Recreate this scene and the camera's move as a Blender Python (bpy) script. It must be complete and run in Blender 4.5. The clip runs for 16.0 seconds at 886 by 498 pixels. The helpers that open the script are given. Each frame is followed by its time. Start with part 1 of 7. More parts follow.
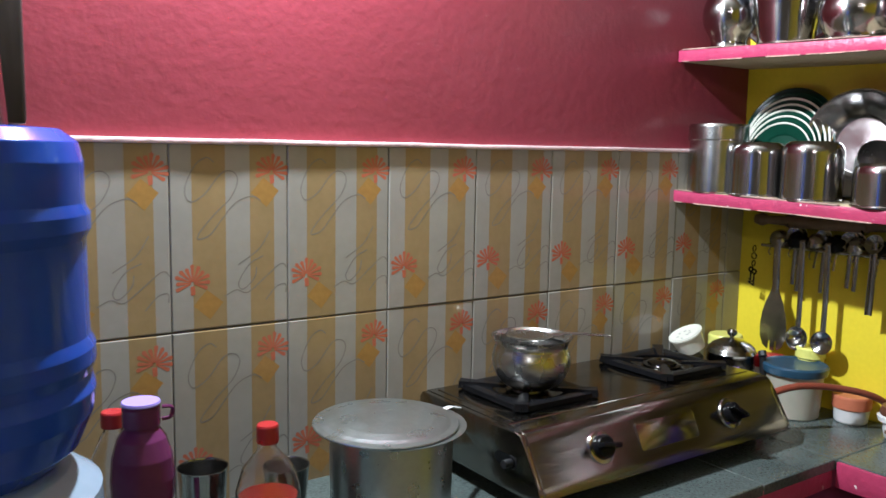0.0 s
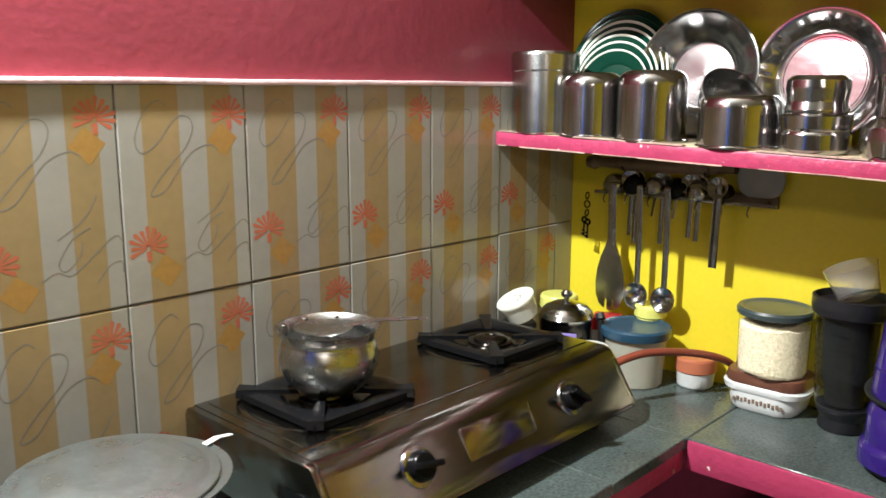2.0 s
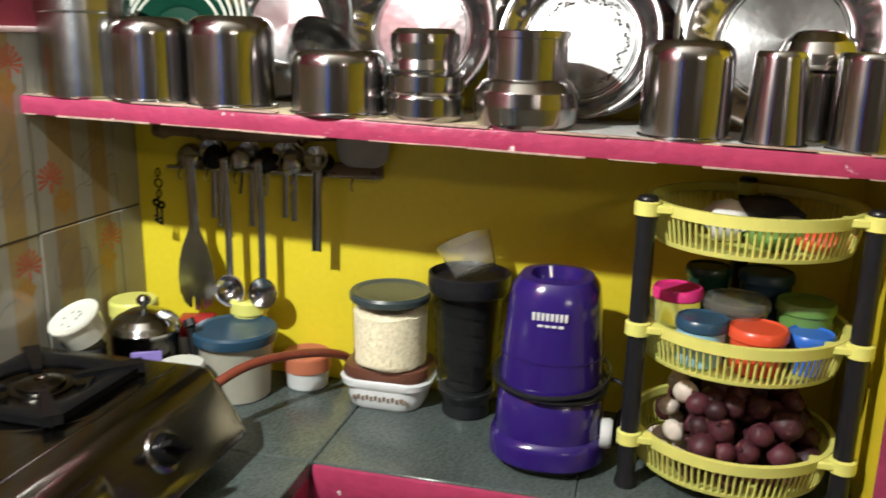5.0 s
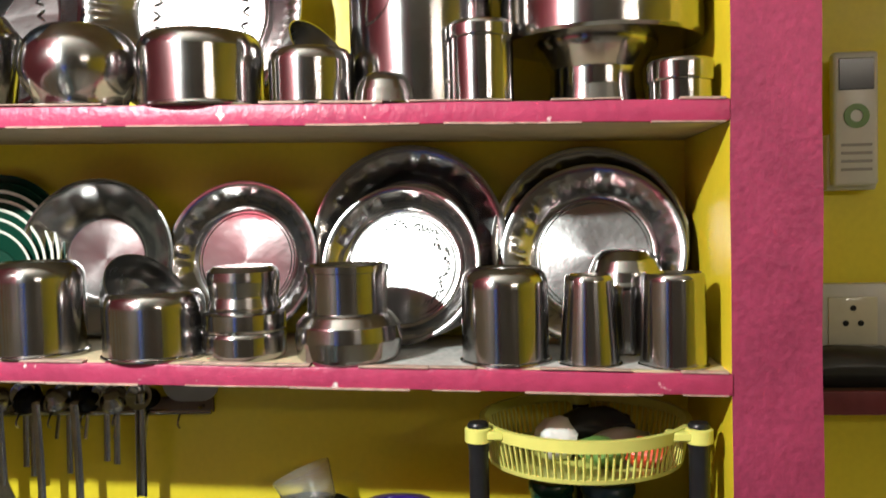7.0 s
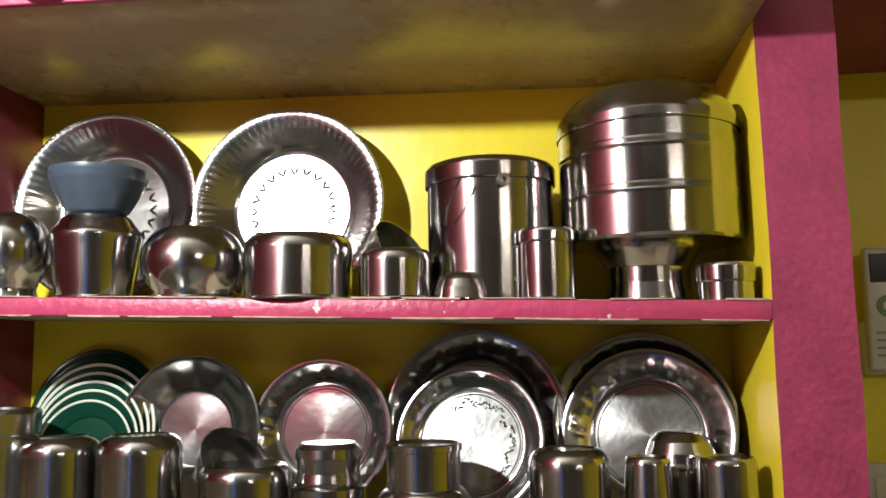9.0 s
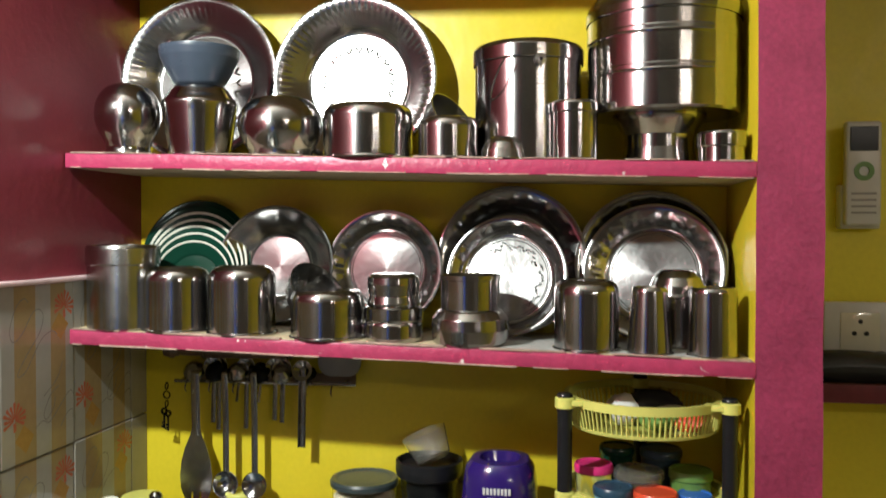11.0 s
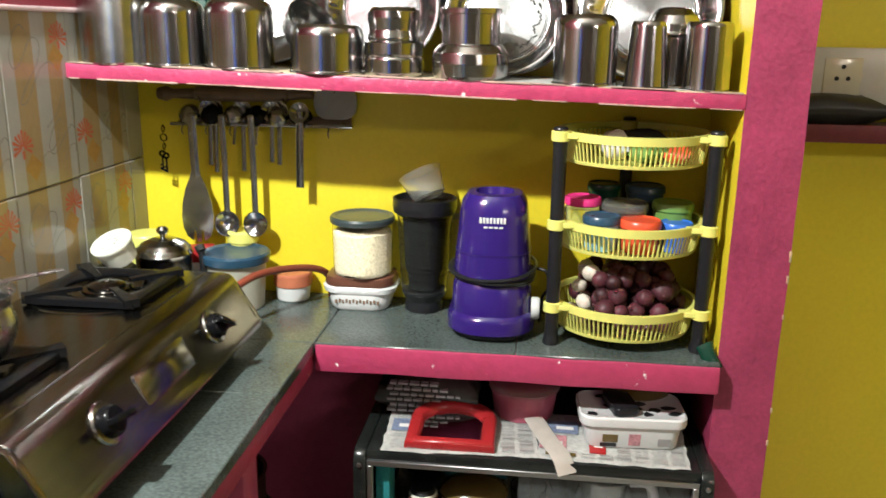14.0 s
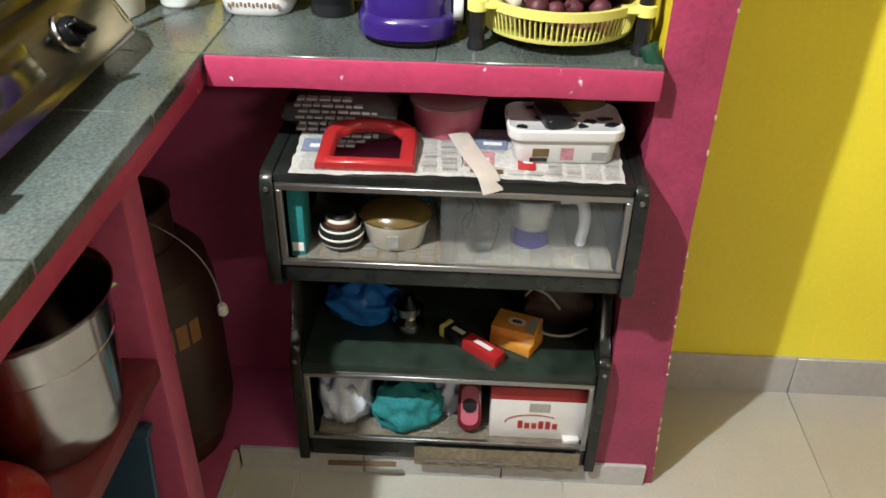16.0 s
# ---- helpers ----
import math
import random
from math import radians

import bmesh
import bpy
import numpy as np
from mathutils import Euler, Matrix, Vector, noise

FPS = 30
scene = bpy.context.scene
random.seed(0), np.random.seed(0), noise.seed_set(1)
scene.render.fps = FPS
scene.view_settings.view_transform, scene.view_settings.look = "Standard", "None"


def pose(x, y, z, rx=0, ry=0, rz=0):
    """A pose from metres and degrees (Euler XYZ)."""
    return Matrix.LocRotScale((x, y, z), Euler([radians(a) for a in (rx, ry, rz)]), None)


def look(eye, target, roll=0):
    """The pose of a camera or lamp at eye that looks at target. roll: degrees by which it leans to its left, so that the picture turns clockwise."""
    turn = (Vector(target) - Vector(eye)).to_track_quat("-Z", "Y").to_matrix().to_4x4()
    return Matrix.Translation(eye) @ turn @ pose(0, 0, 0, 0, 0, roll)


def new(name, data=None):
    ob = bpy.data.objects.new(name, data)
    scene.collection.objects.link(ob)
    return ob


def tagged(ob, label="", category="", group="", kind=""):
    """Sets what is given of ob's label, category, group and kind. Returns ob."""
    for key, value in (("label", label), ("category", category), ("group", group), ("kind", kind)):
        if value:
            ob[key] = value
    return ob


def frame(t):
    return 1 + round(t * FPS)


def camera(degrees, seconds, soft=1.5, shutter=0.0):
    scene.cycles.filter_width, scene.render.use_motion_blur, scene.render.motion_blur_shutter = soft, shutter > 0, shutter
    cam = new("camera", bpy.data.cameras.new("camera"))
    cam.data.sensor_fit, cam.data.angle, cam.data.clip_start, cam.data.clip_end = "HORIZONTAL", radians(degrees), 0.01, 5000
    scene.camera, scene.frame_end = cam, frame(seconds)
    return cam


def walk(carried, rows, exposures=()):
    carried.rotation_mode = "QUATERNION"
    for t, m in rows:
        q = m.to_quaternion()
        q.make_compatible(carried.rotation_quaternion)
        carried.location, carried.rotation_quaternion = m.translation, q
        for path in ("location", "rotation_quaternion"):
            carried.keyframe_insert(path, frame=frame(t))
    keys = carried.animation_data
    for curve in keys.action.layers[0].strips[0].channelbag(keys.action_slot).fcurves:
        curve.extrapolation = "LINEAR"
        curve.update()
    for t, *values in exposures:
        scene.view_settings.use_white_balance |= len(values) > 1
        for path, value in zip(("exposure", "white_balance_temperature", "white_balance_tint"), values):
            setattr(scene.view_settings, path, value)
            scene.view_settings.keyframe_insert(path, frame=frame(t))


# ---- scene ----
cam = camera(56.2, 16.0, 1.5, 0.30)
PATH = [
    (0, (0.753, 0.743, 1.507), (1.884, 2.375, 1.267), 1.0),
    (0.5, (0.756, 0.873, 1.506), (2.034, 2.385, 1.221), -0.5),
    (1, (0.795, 0.944, 1.504), (2.171, 2.357, 1.173), -0.9),
    (1.5, (0.912, 0.961, 1.501), (2.32, 2.337, 1.148), -0.4),
    (2, (1.027, 0.973, 1.502), (2.453, 2.323, 1.124), 0.1),
    (2.5, (1.1, 1.007, 1.501), (2.575, 2.293, 1.087), 0.4),
    (3, (1.16, 1.095, 1.514), (2.726, 2.261, 1.081), 0.7),
    (3.5, (1.184, 1.152, 1.512), (2.814, 2.216, 1.053), 0.9),
    (4, (1.185, 1.18, 1.508), (2.911, 2.055, 1.003), 0.9),
    (4.5, (1.208, 1.183, 1.504), (3.028, 1.831, 0.987), 1.1),
    (5, (1.278, 1.146, 1.513), (3.158, 1.616, 1.019), 1.2),
    (5.2, (1.321, 1.128, 1.528), (3.211, 1.554, 1.031), 0.6),
    (7.3, (1.322, 1.085, 1.609), (3.315, 1.248, 1.592), -2.0),
    (7.5, (1.304, 1.087, 1.627), (3.297, 1.252, 1.669), -1.9),
    (8, (1.287, 1.094, 1.645), (3.272, 1.261, 1.826), -1.5),
    (8.2, (1.275, 1.098, 1.648), (3.255, 1.274, 1.868), -1.2),
    (10.3, (1.033, 1.156, 1.643), (2.99, 1.536, 1.807), -0.5),
    (10.5, (1.011, 1.154, 1.639), (2.971, 1.528, 1.762), -0.2),
    (11, (0.928, 1.122, 1.597), (2.901, 1.447, 1.557), 0.0),
    (11.5, (0.851, 1.117, 1.587), (2.824, 1.411, 1.448), -0.0),
    (12, (0.818, 1.165, 1.559), (2.789, 1.43, 1.34), -0.2),
    (12.5, (0.79, 1.208, 1.531), (2.746, 1.458, 1.195), -0.0),
    (13, (0.764, 1.239, 1.514), (2.709, 1.479, 1.113), 0.5),
    (13.5, (0.785, 1.235, 1.505), (2.715, 1.474, 1.041), 0.3),
    (14, (0.863, 1.186, 1.49), (2.783, 1.402, 0.975), 0.8),
    (14.5, (0.949, 1.139, 1.474), (2.811, 1.333, 0.771), 0.3),
    (15, (1.011, 1.154, 1.433), (2.786, 1.303, 0.523), -0.6),
    (15.5, (1.019, 1.164, 1.415), (2.728, 1.262, 0.382), 0.3),
    (16, (1.016, 1.146, 1.398), (2.682, 1.206, 0.293), 1.2),
]
walk(cam, [(t, look(eye, target, roll)) for t, eye, target, roll in PATH],
     [(0, -0.33, 5750, 13), (0.7, -0.20, 5900, 12), (1.5, -0.10, 6150, 11), (2.3, 0.06, 6400, 10.5), (2.9, 0.02, 6500, 10), (3.8, -0.08, 6500, 10), (5, -0.32, 6500, 10), (7.3, -0.36, 6500, 9), (8, -0.64, 6500, 9),
      (11, -0.66, 6500, 8), (12, -0.50, 6500, 7), (12.5, -0.38, 6500, 7), (13, -0.06, 6450, 8), (14, 0.18, 6450, 9), (15, 0.36, 6400, 10), (16, 0.46, 6400, 10)])

# ---- world and lamps ----
WORLD = bpy.data.worlds.new("world")
scene.world = WORLD
WORLD.use_nodes = True
WORLD.node_tree.nodes["Background"].inputs[0].default_value = (0.9, 0.9, 1.0, 1)
WORLD.node_tree.nodes["Background"].inputs[1].default_value = 0.05
BULB_AT, BULB_WATTS = (1.265, 1.935, 2.240), 200.0
FILL_AT, FILL_WATTS = (-1.4, -1.0, 2.6), 22.0
bulb = bpy.data.lights.new("bulb_light", "POINT")
bulb.energy, bulb.color, bulb.shadow_soft_size = BULB_WATTS, (0.93, 1.0, 0.95), 0.024
new("bulb_light", bulb).location = BULB_AT
# Unseen tube-shaped fill lamp added behind the camera to lift the shaded parts.
fill = bpy.data.lights.new("tube_light", "AREA")
fill.shape, fill.size, fill.size_y = "RECTANGLE", 1.2, 0.05
fill.energy, fill.color = FILL_WATTS, (1.0, 0.88, 0.74)
new("tube_light", fill).matrix_world = look(FILL_AT, (1.4, 0.6, 0.9))

# ---- the plan ----
FLOOR = -0.075
TILE_Y = 2.04          # face of the tiled wall
YEL_X = 2.58           # face of the yellow wall over the counter
SHELF_X = 2.31         # front of the shelves and of the pier
PIER_Y0, PIER_Y1 = 0.742, 0.845
FAR_X = 2.645          # yellow wall beyond the pier
TOP = 0.917            # worktop


def low_z(y):
    return 1.390 + (y - PIER_Y1) / 1.195 * 0.030


def high_z(y):
    return 1.710 + (y - PIER_Y1) / 1.195 * 0.032


# ---- materials ----
def material(name, color, rough=0.5, metal=0.0, grain=0.0, grain_scale=40.0, stain=0.0, stain_scale=3.0, bump=0.0,
             bump_scale=60.0, stretch=(1, 1, 1), coat=0.0, transmission=0.0, ior=1.45, wear=None, wear_at=0.68, wear_scale=9.0,
             spread=0.0, subsurface=0.0, bump_distance=0.004, brushed=0.0):
    m = bpy.data.materials.new(name)
    m.use_nodes = True
    t = m.node_tree
    b = t.nodes["Principled BSDF"]
    b.inputs["Base Color"].default_value = (*color, 1)
    b.inputs["Roughness"].default_value = rough
    b.inputs["Metallic"].default_value = metal
    b.inputs["Coat Weight"].default_value = coat
    b.inputs["Coat Roughness"].default_value = 0.08
    b.inputs["Transmission Weight"].default_value = transmission
    b.inputs["IOR"].default_value = ior
    b.inputs["Subsurface Weight"].default_value = subsurface
    if brushed:
        tangent = t.nodes.new("ShaderNodeTangent")
        tangent.direction_type, tangent.axis = "RADIAL", "Z"
        t.links.new(tangent.outputs["Tangent"], b.inputs["Tangent"])
        b.inputs["Anisotropic"].default_value, b.inputs["Anisotropic Rotation"].default_value = brushed, 0.25
    coords = t.nodes.new("ShaderNodeTexCoord")
    mapping = t.nodes.new("ShaderNodeMapping")
    mapping.inputs["Scale"].default_value = stretch
    t.links.new(coords.outputs["Object"], mapping.inputs["Vector"])

    def noise_tex(scale, detail=4.0):
        n = t.nodes.new("ShaderNodeTexNoise")
        n.inputs["Scale"].default_value, n.inputs["Detail"].default_value = scale, detail
        t.links.new(mapping.outputs["Vector"], n.inputs["Vector"])
        return n

    def shade(source, amount, scale):
        n = noise_tex(scale)
        r = t.nodes.new("ShaderNodeMapRange")
        r.inputs["From Min"].default_value, r.inputs["From Max"].default_value = 0.3, 0.7
        r.inputs["To Min"].default_value, r.inputs["To Max"].default_value = 1 - amount, 1 + amount * 0.5
        t.links.new(n.outputs["Fac"], r.inputs["Value"])
        x = t.nodes.new("ShaderNodeMix")
        x.data_type, x.blend_type = "RGBA", "MULTIPLY"
        x.inputs["Factor"].default_value = 1.0
        if source is None:
            x.inputs["A"].default_value = (*color, 1)
        else:
            t.links.new(source, x.inputs["A"])
        t.links.new(r.outputs["Result"], x.inputs["B"])
        return x.outputs["Result"]

    out = None
    if grain:
        out = shade(out, grain, grain_scale)
    if stain:
        out = shade(out, stain, stain_scale)
    if spread:
        info = t.nodes.new("ShaderNodeObjectInfo")
        hue = t.nodes.new("ShaderNodeHueSaturation")
        r = t.nodes.new("ShaderNodeMapRange")
        r.inputs["To Min"].default_value, r.inputs["To Max"].default_value = 1 - spread, 1 + spread
        t.links.new(info.outputs["Random"], r.inputs["Value"])
        t.links.new(r.outputs["Result"], hue.inputs["Value"])
        if out is None:
            hue.inputs["Color"].default_value = (*color, 1)
        else:
            t.links.new(out, hue.inputs["Color"])
        out = hue.outputs["Color"]
    if wear:
        n = noise_tex(wear_scale, 8.0)
        r = t.nodes.new("ShaderNodeMapRange")
        r.inputs["From Min"].default_value, r.inputs["From Max"].default_value = wear_at, wear_at + 0.04
        t.links.new(n.outputs["Fac"], r.inputs["Value"])
        x = t.nodes.new("ShaderNodeMix")
        x.data_type = "RGBA"
        t.links.new(r.outputs["Result"], x.inputs["Factor"])
        if out is None:
            x.inputs["A"].default_value = (*color, 1)
        else:
            t.links.new(out, x.inputs["A"])
        x.inputs["B"].default_value = (*wear, 1)
        out = x.outputs["Result"]
    if out is not None:
        t.links.new(out, b.inputs["Base Color"])
    if grain or stain:
        n = noise_tex(grain_scale * 0.35)
        r = t.nodes.new("ShaderNodeMapRange")
        r.inputs["To Min"].default_value, r.inputs["To Max"].default_value = max(0.02, rough * 0.75), min(1, rough * 1.25)
        t.links.new(n.outputs["Fac"], r.inputs["Value"])
        t.links.new(r.outputs["Result"], b.inputs["Roughness"])
    if bump:
        n = noise_tex(bump_scale, 5.0)
        k = t.nodes.new("ShaderNodeBump")
        k.inputs["Strength"].default_value, k.inputs["Distance"].default_value = bump, bump_distance
        t.links.new(n.outputs["Fac"], k.inputs["Height"])
        t.links.new(k.outputs["Normal"], b.inputs["Normal"])
    return m


PINK_WALL = material("pink wall paint", (0.222, 0.034, 0.051), 0.32, grain=0.06, grain_scale=120, stain=0.10, stain_scale=2.5, bump=0.17, bump_scale=52, bump_distance=0.006)
PINK_PIER = material("pink brushed paint", (0.300, 0.038, 0.093), 0.42, grain=0.16, grain_scale=130, stain=0.20, stain_scale=12, bump=0.5, bump_scale=90, wear=(0.62, 0.45, 0.5), wear_at=0.76, wear_scale=40)
PINK_LOW = material("pink paint under the worktop", (0.38, 0.068, 0.150), 0.45, grain=0.10, grain_scale=50, stain=0.18, stain_scale=5, bump=0.3, bump_scale=50)
PINK_EDGE = material("hot pink shelf edge paint", (0.375, 0.040, 0.102), 0.38, grain=0.10, grain_scale=60, stain=0.12, stain_scale=8, bump=0.4, bump_scale=80, wear=(0.75, 0.68, 0.66), wear_at=0.70, wear_scale=34)
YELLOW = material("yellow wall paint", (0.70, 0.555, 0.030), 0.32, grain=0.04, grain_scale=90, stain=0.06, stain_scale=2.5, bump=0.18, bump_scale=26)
# Same paint as YELLOW, lightened because the lamps leave the far wall too dark.
YELLOW_LIFTED = material("yellow wall paint lightened for lack of light", (0.82, 0.71, 0.045), 0.42, grain=0.04, grain_scale=90, stain=0.07, stain_scale=2, bump=0.15, bump_scale=26)
CREAM = material("dirty cream ceiling paint", (0.50, 0.41, 0.26), 0.6, grain=0.10, grain_scale=40, stain=0.22, stain_scale=4, bump=0.3, bump_scale=30)
LOFT_PAINT = material("glossy soiled loft paint", (0.46, 0.34, 0.17), 0.28, grain=0.10, grain_scale=40, stain=0.24, stain_scale=4, bump=0.25, bump_scale=14)
WALL_DIMMED = material("dark stand-in for the dim room behind", (0.13, 0.105, 0.09), 0.6, grain=0.05, stain=0.10, stain_scale=2)
GREY_CEIL = material("ceiling paint greyed against bounce", (0.50, 0.48, 0.43), 0.7, grain=0.04, stain=0.06)
WHITE_TRIM = material("whitewashed ledge", (0.70, 0.50, 0.52), 0.6, grain=0.12, grain_scale=60, stain=0.2, stain_scale=9, bump=0.4)
STONE = material("grey green worktop stone", (0.076, 0.094, 0.090), 0.20, grain=0.36, grain_scale=190, stain=0.26, stain_scale=7, bump=0.05, bump_scale=150)
JOINT = material("dark joint filler", (0.17, 0.15, 0.13), 0.8, grain=0.2)
FLOOR_TILE = material("beige vitrified floor tile", (0.40, 0.385, 0.345), 0.12, grain=0.05, grain_scale=120, stain=0.10, stain_scale=3, spread=0.03)
SKIRT = material("grey skirting tile", (0.42, 0.41, 0.41), 0.2, grain=0.08, grain_scale=60, stain=0.10, stain_scale=5, spread=0.05)
BARE = material("bare dusty plaster", (0.40, 0.27, 0.22), 0.8, grain=0.25, grain_scale=80, stain=0.3, stain_scale=20)
CHIP = material("bared cream undercoat", (0.46, 0.33, 0.20), 0.8, grain=0.2)
GROUT = material("pale grout", (0.62, 0.57, 0.48), 0.8, grain=0.15)
TILE_GREY = material("pale grey tile glaze", (0.315, 0.292, 0.262), 0.13, grain=0.04, grain_scale=60, stain=0.08, stain_scale=8, spread=0.05)
TILE_TAN = material("tan tile glaze", (0.30, 0.208, 0.105), 0.13, grain=0.06, grain_scale=60, stain=0.08, stain_scale=8, spread=0.05)
TILE_CORAL = material("coral flower print", (0.43, 0.120, 0.070), 0.14, grain=0.10, grain_scale=90)
TILE_OCHRE = material("ochre diamond print", (0.34, 0.185, 0.055), 0.14, grain=0.10, grain_scale=90)
TILE_LINE = material("grey scroll print", (0.200, 0.180, 0.160), 0.14, grain=0.15, grain_scale=90)
STEEL = material("polished steel", (0.41, 0.40, 0.394), 0.17, 1.0, grain=0.06, grain_scale=60, stain=0.10, stain_scale=9, bump=0.02, bump_scale=60, brushed=0.70)
STEEL_PLATE = material("bright steel plate", (0.385, 0.378, 0.376), 0.19, 1.0, grain=0.05, grain_scale=80, stain=0.08, stain_scale=14, bump=0.05, bump_scale=90, brushed=0.45)
STEEL_DULL = material("dull steel", (0.40, 0.39, 0.375), 0.25, 1.0, grain=0.12, grain_scale=70, stain=0.2, stain_scale=14, bump=0.06, bump_scale=80, brushed=0.5)
STOVE_STEEL = material("greasy stove steel", (0.25, 0.238, 0.218), 0.17, 1.0, grain=0.10, grain_scale=70, stain=0.25, stain_scale=9, bump=0.08, bump_scale=60, stretch=(0.3, 2, 1))
ALUMINIUM = material("scuffed aluminium", (0.37, 0.405, 0.41), 0.29, 0.93, grain=0.06, grain_scale=90, stain=0.07, stain_scale=10, bump=0.10, bump_scale=120)
IRON = material("black enamelled iron", (0.006, 0.006, 0.007), 0.20, ior=1.22, grain=0.2, grain_scale=80, stain=0.3, bump=0.12, bump_scale=60)
BLACK = material("black plastic", (0.012, 0.012, 0.014), 0.32, grain=0.2, grain_scale=80, bump=0.05)
BLACK_WOOD = material("black laminate with faint marbling", (0.013, 0.015, 0.014), 0.24, grain=0.35, grain_scale=30, stain=0.5, stain_scale=12)
RUBBER = material("red gas hose", (0.22, 0.050, 0.028), 0.42, grain=0.12, grain_scale=60, stain=0.2)
PURPLE = material("purple plastic body", (0.024, 0.010, 0.125), 0.18, grain=0.05, coat=0.5)
PURPLE_DARK = material("dark purple seam", (0.02, 0.008, 0.10), 0.3, grain=0.1)
WHITE_PLASTIC = material("white plastic", (0.62, 0.62, 0.62), 0.3, grain=0.04, stain=0.06)
CREAM_PLASTIC = material("milky plastic", (0.38, 0.36, 0.30), 0.35, grain=0.05, stain=0.08, subsurface=0.1)
CLEAR = material("clear plastic", (0.97, 0.98, 0.96), 0.05, transmission=1.0, ior=1.16)
SMOKED = material("smoked clear plastic", (0.72, 0.72, 0.70), 0.05, transmission=1.0, ior=1.2)
BOTTLE = material("clear bottle plastic", (0.97, 0.94, 0.92), 0.08, transmission=1.0, ior=1.3, bump=0.2, bump_scale=30)
GREEN_BOARD = material("dark green laminate board", (0.022, 0.034, 0.026), 0.30, grain=0.35, grain_scale=26, stain=0.5, stain_scale=9)
FROST = material("frosted clear plastic", (0.92, 0.92, 0.88), 0.18, transmission=0.93, ior=1.15, grain=0.05)
STRIP = material("pale translucent plastic strip", (0.60, 0.55, 0.50), 0.35, transmission=0.35, ior=1.2, grain=0.1)
BLUE_LID = material("slate blue plastic lid", (0.022, 0.060, 0.105), 0.30, grain=0.10, grain_scale=70, stain=0.1)
BLUE_JUG = material("deep blue jug plastic", (0.026, 0.085, 0.50), 0.12, transmission=0.3, ior=1.3, grain=0.08, stain=0.15)
BLUE_CLEAR = material("pale blue dispenser plastic", (0.28, 0.36, 0.46), 0.22, transmission=0.35, ior=1.25, grain=0.05)
DARK_CLEAR = material("dark tinted plastic", (0.028, 0.029, 0.030), 0.12, transmission=0.6, ior=1.2)
RICE = material("rice grains", (0.54, 0.46, 0.33), 0.7, grain=0.26, grain_scale=190, bump=0.7, bump_scale=240)
BROWN = material("brown plastic lid", (0.125, 0.048, 0.030), 0.35, grain=0.12, stain=0.15)
ORANGE_LID = material("translucent orange lid", (0.62, 0.20, 0.11), 0.35, grain=0.06, transmission=0.3, ior=1.2)
YEL_RACK = material("lemon yellow plastic", (0.68, 0.66, 0.17), 0.32, grain=0.06, stain=0.08)
ONION = material("dark red onion skin", (0.062, 0.013, 0.020), 0.54, grain=0.45, grain_scale=50, stretch=(1, 1, 0.2), spread=0.5, wear=(0.20, 0.09, 0.07), wear_at=0.62, wear_scale=45, bump=0.3, bump_scale=60)
GARLIC = material("papery garlic skin", (0.60, 0.52, 0.44), 0.5, grain=0.18, grain_scale=70, stretch=(1, 1, 0.2), spread=0.1)
RED = material("red plastic", (0.29, 0.016, 0.018), 0.28, grain=0.06, stain=0.08)
RED_LID = material("orange red lid", (0.62, 0.075, 0.03), 0.3, grain=0.06)
BLUE = material("bright blue plastic", (0.03, 0.13, 0.50), 0.3, grain=0.06)
SKY = material("pale blue plastic", (0.28, 0.55, 0.72), 0.3, grain=0.06)
GREEN = material("green plastic", (0.13, 0.25, 0.06), 0.35, grain=0.08)
DARK_GREEN = material("dark green enamel", (0.005, 0.036, 0.022), 0.2, grain=0.1)
TEAL = material("teal cloth", (0.015, 0.20, 0.22), 0.8, grain=0.2, grain_scale=160, stain=0.2, bump=0.4, bump_scale=200)
WHITE_CLOTH = material("pale blue white cloth", (0.55, 0.60, 0.72), 0.85, grain=0.12, grain_scale=160, bump=0.4, bump_scale=180)
PINK_TUB = material("rose pink plastic", (0.42, 0.10, 0.15), 0.35, grain=0.08, stain=0.1)
HOT_PINK = material("hot pink lid", (0.62, 0.03, 0.18), 0.3, grain=0.05)
LILAC = material("lilac cap", (0.26, 0.19, 0.52), 0.35, grain=0.05)
PLUM = material("plum translucent bottle", (0.125, 0.026, 0.092), 0.16, transmission=0.2, ior=1.3, grain=0.08)
COLA = material("red brown drink", (0.22, 0.018, 0.012), 0.15, grain=0.05)
PAPER = material("newsprint", (0.45, 0.45, 0.43), 0.8, grain=0.22, grain_scale=120, stain=0.2, stain_scale=14)
INK = material("grey ink", (0.16, 0.16, 0.17), 0.8, grain=0.2)
CARTON = material("white carton", (0.70, 0.68, 0.66), 0.55, grain=0.05, stain=0.08)
ORANGE_BOX = material("orange carton", (0.74, 0.31, 0.05), 0.4, grain=0.12, grain_scale=45, stain=0.2)
RED_BOX = material("red carton", (0.36, 0.018, 0.02), 0.38, grain=0.10)
SILVER = material("silver aluminium trim", (0.36, 0.36, 0.36), 0.38, 1.0, grain=0.08)
BAG_BLUE = material("blue polythene", (0.03, 0.20, 0.62), 0.25, transmission=0.25, ior=1.2, grain=0.2, grain_scale=30, bump=0.5, bump_scale=40)
BAG_BLACK = material("black printed bag", (0.03, 0.028, 0.026), 0.45, grain=0.3, bump=0.5, bump_scale=30)
LEATHER = material("brown leather", (0.050, 0.028, 0.020), 0.5, grain=0.2, bump=0.4, bump_scale=90)
GOLD_LID = material("brown gold tinted lid", (0.115, 0.076, 0.022), 0.22, grain=0.1, coat=0.4)
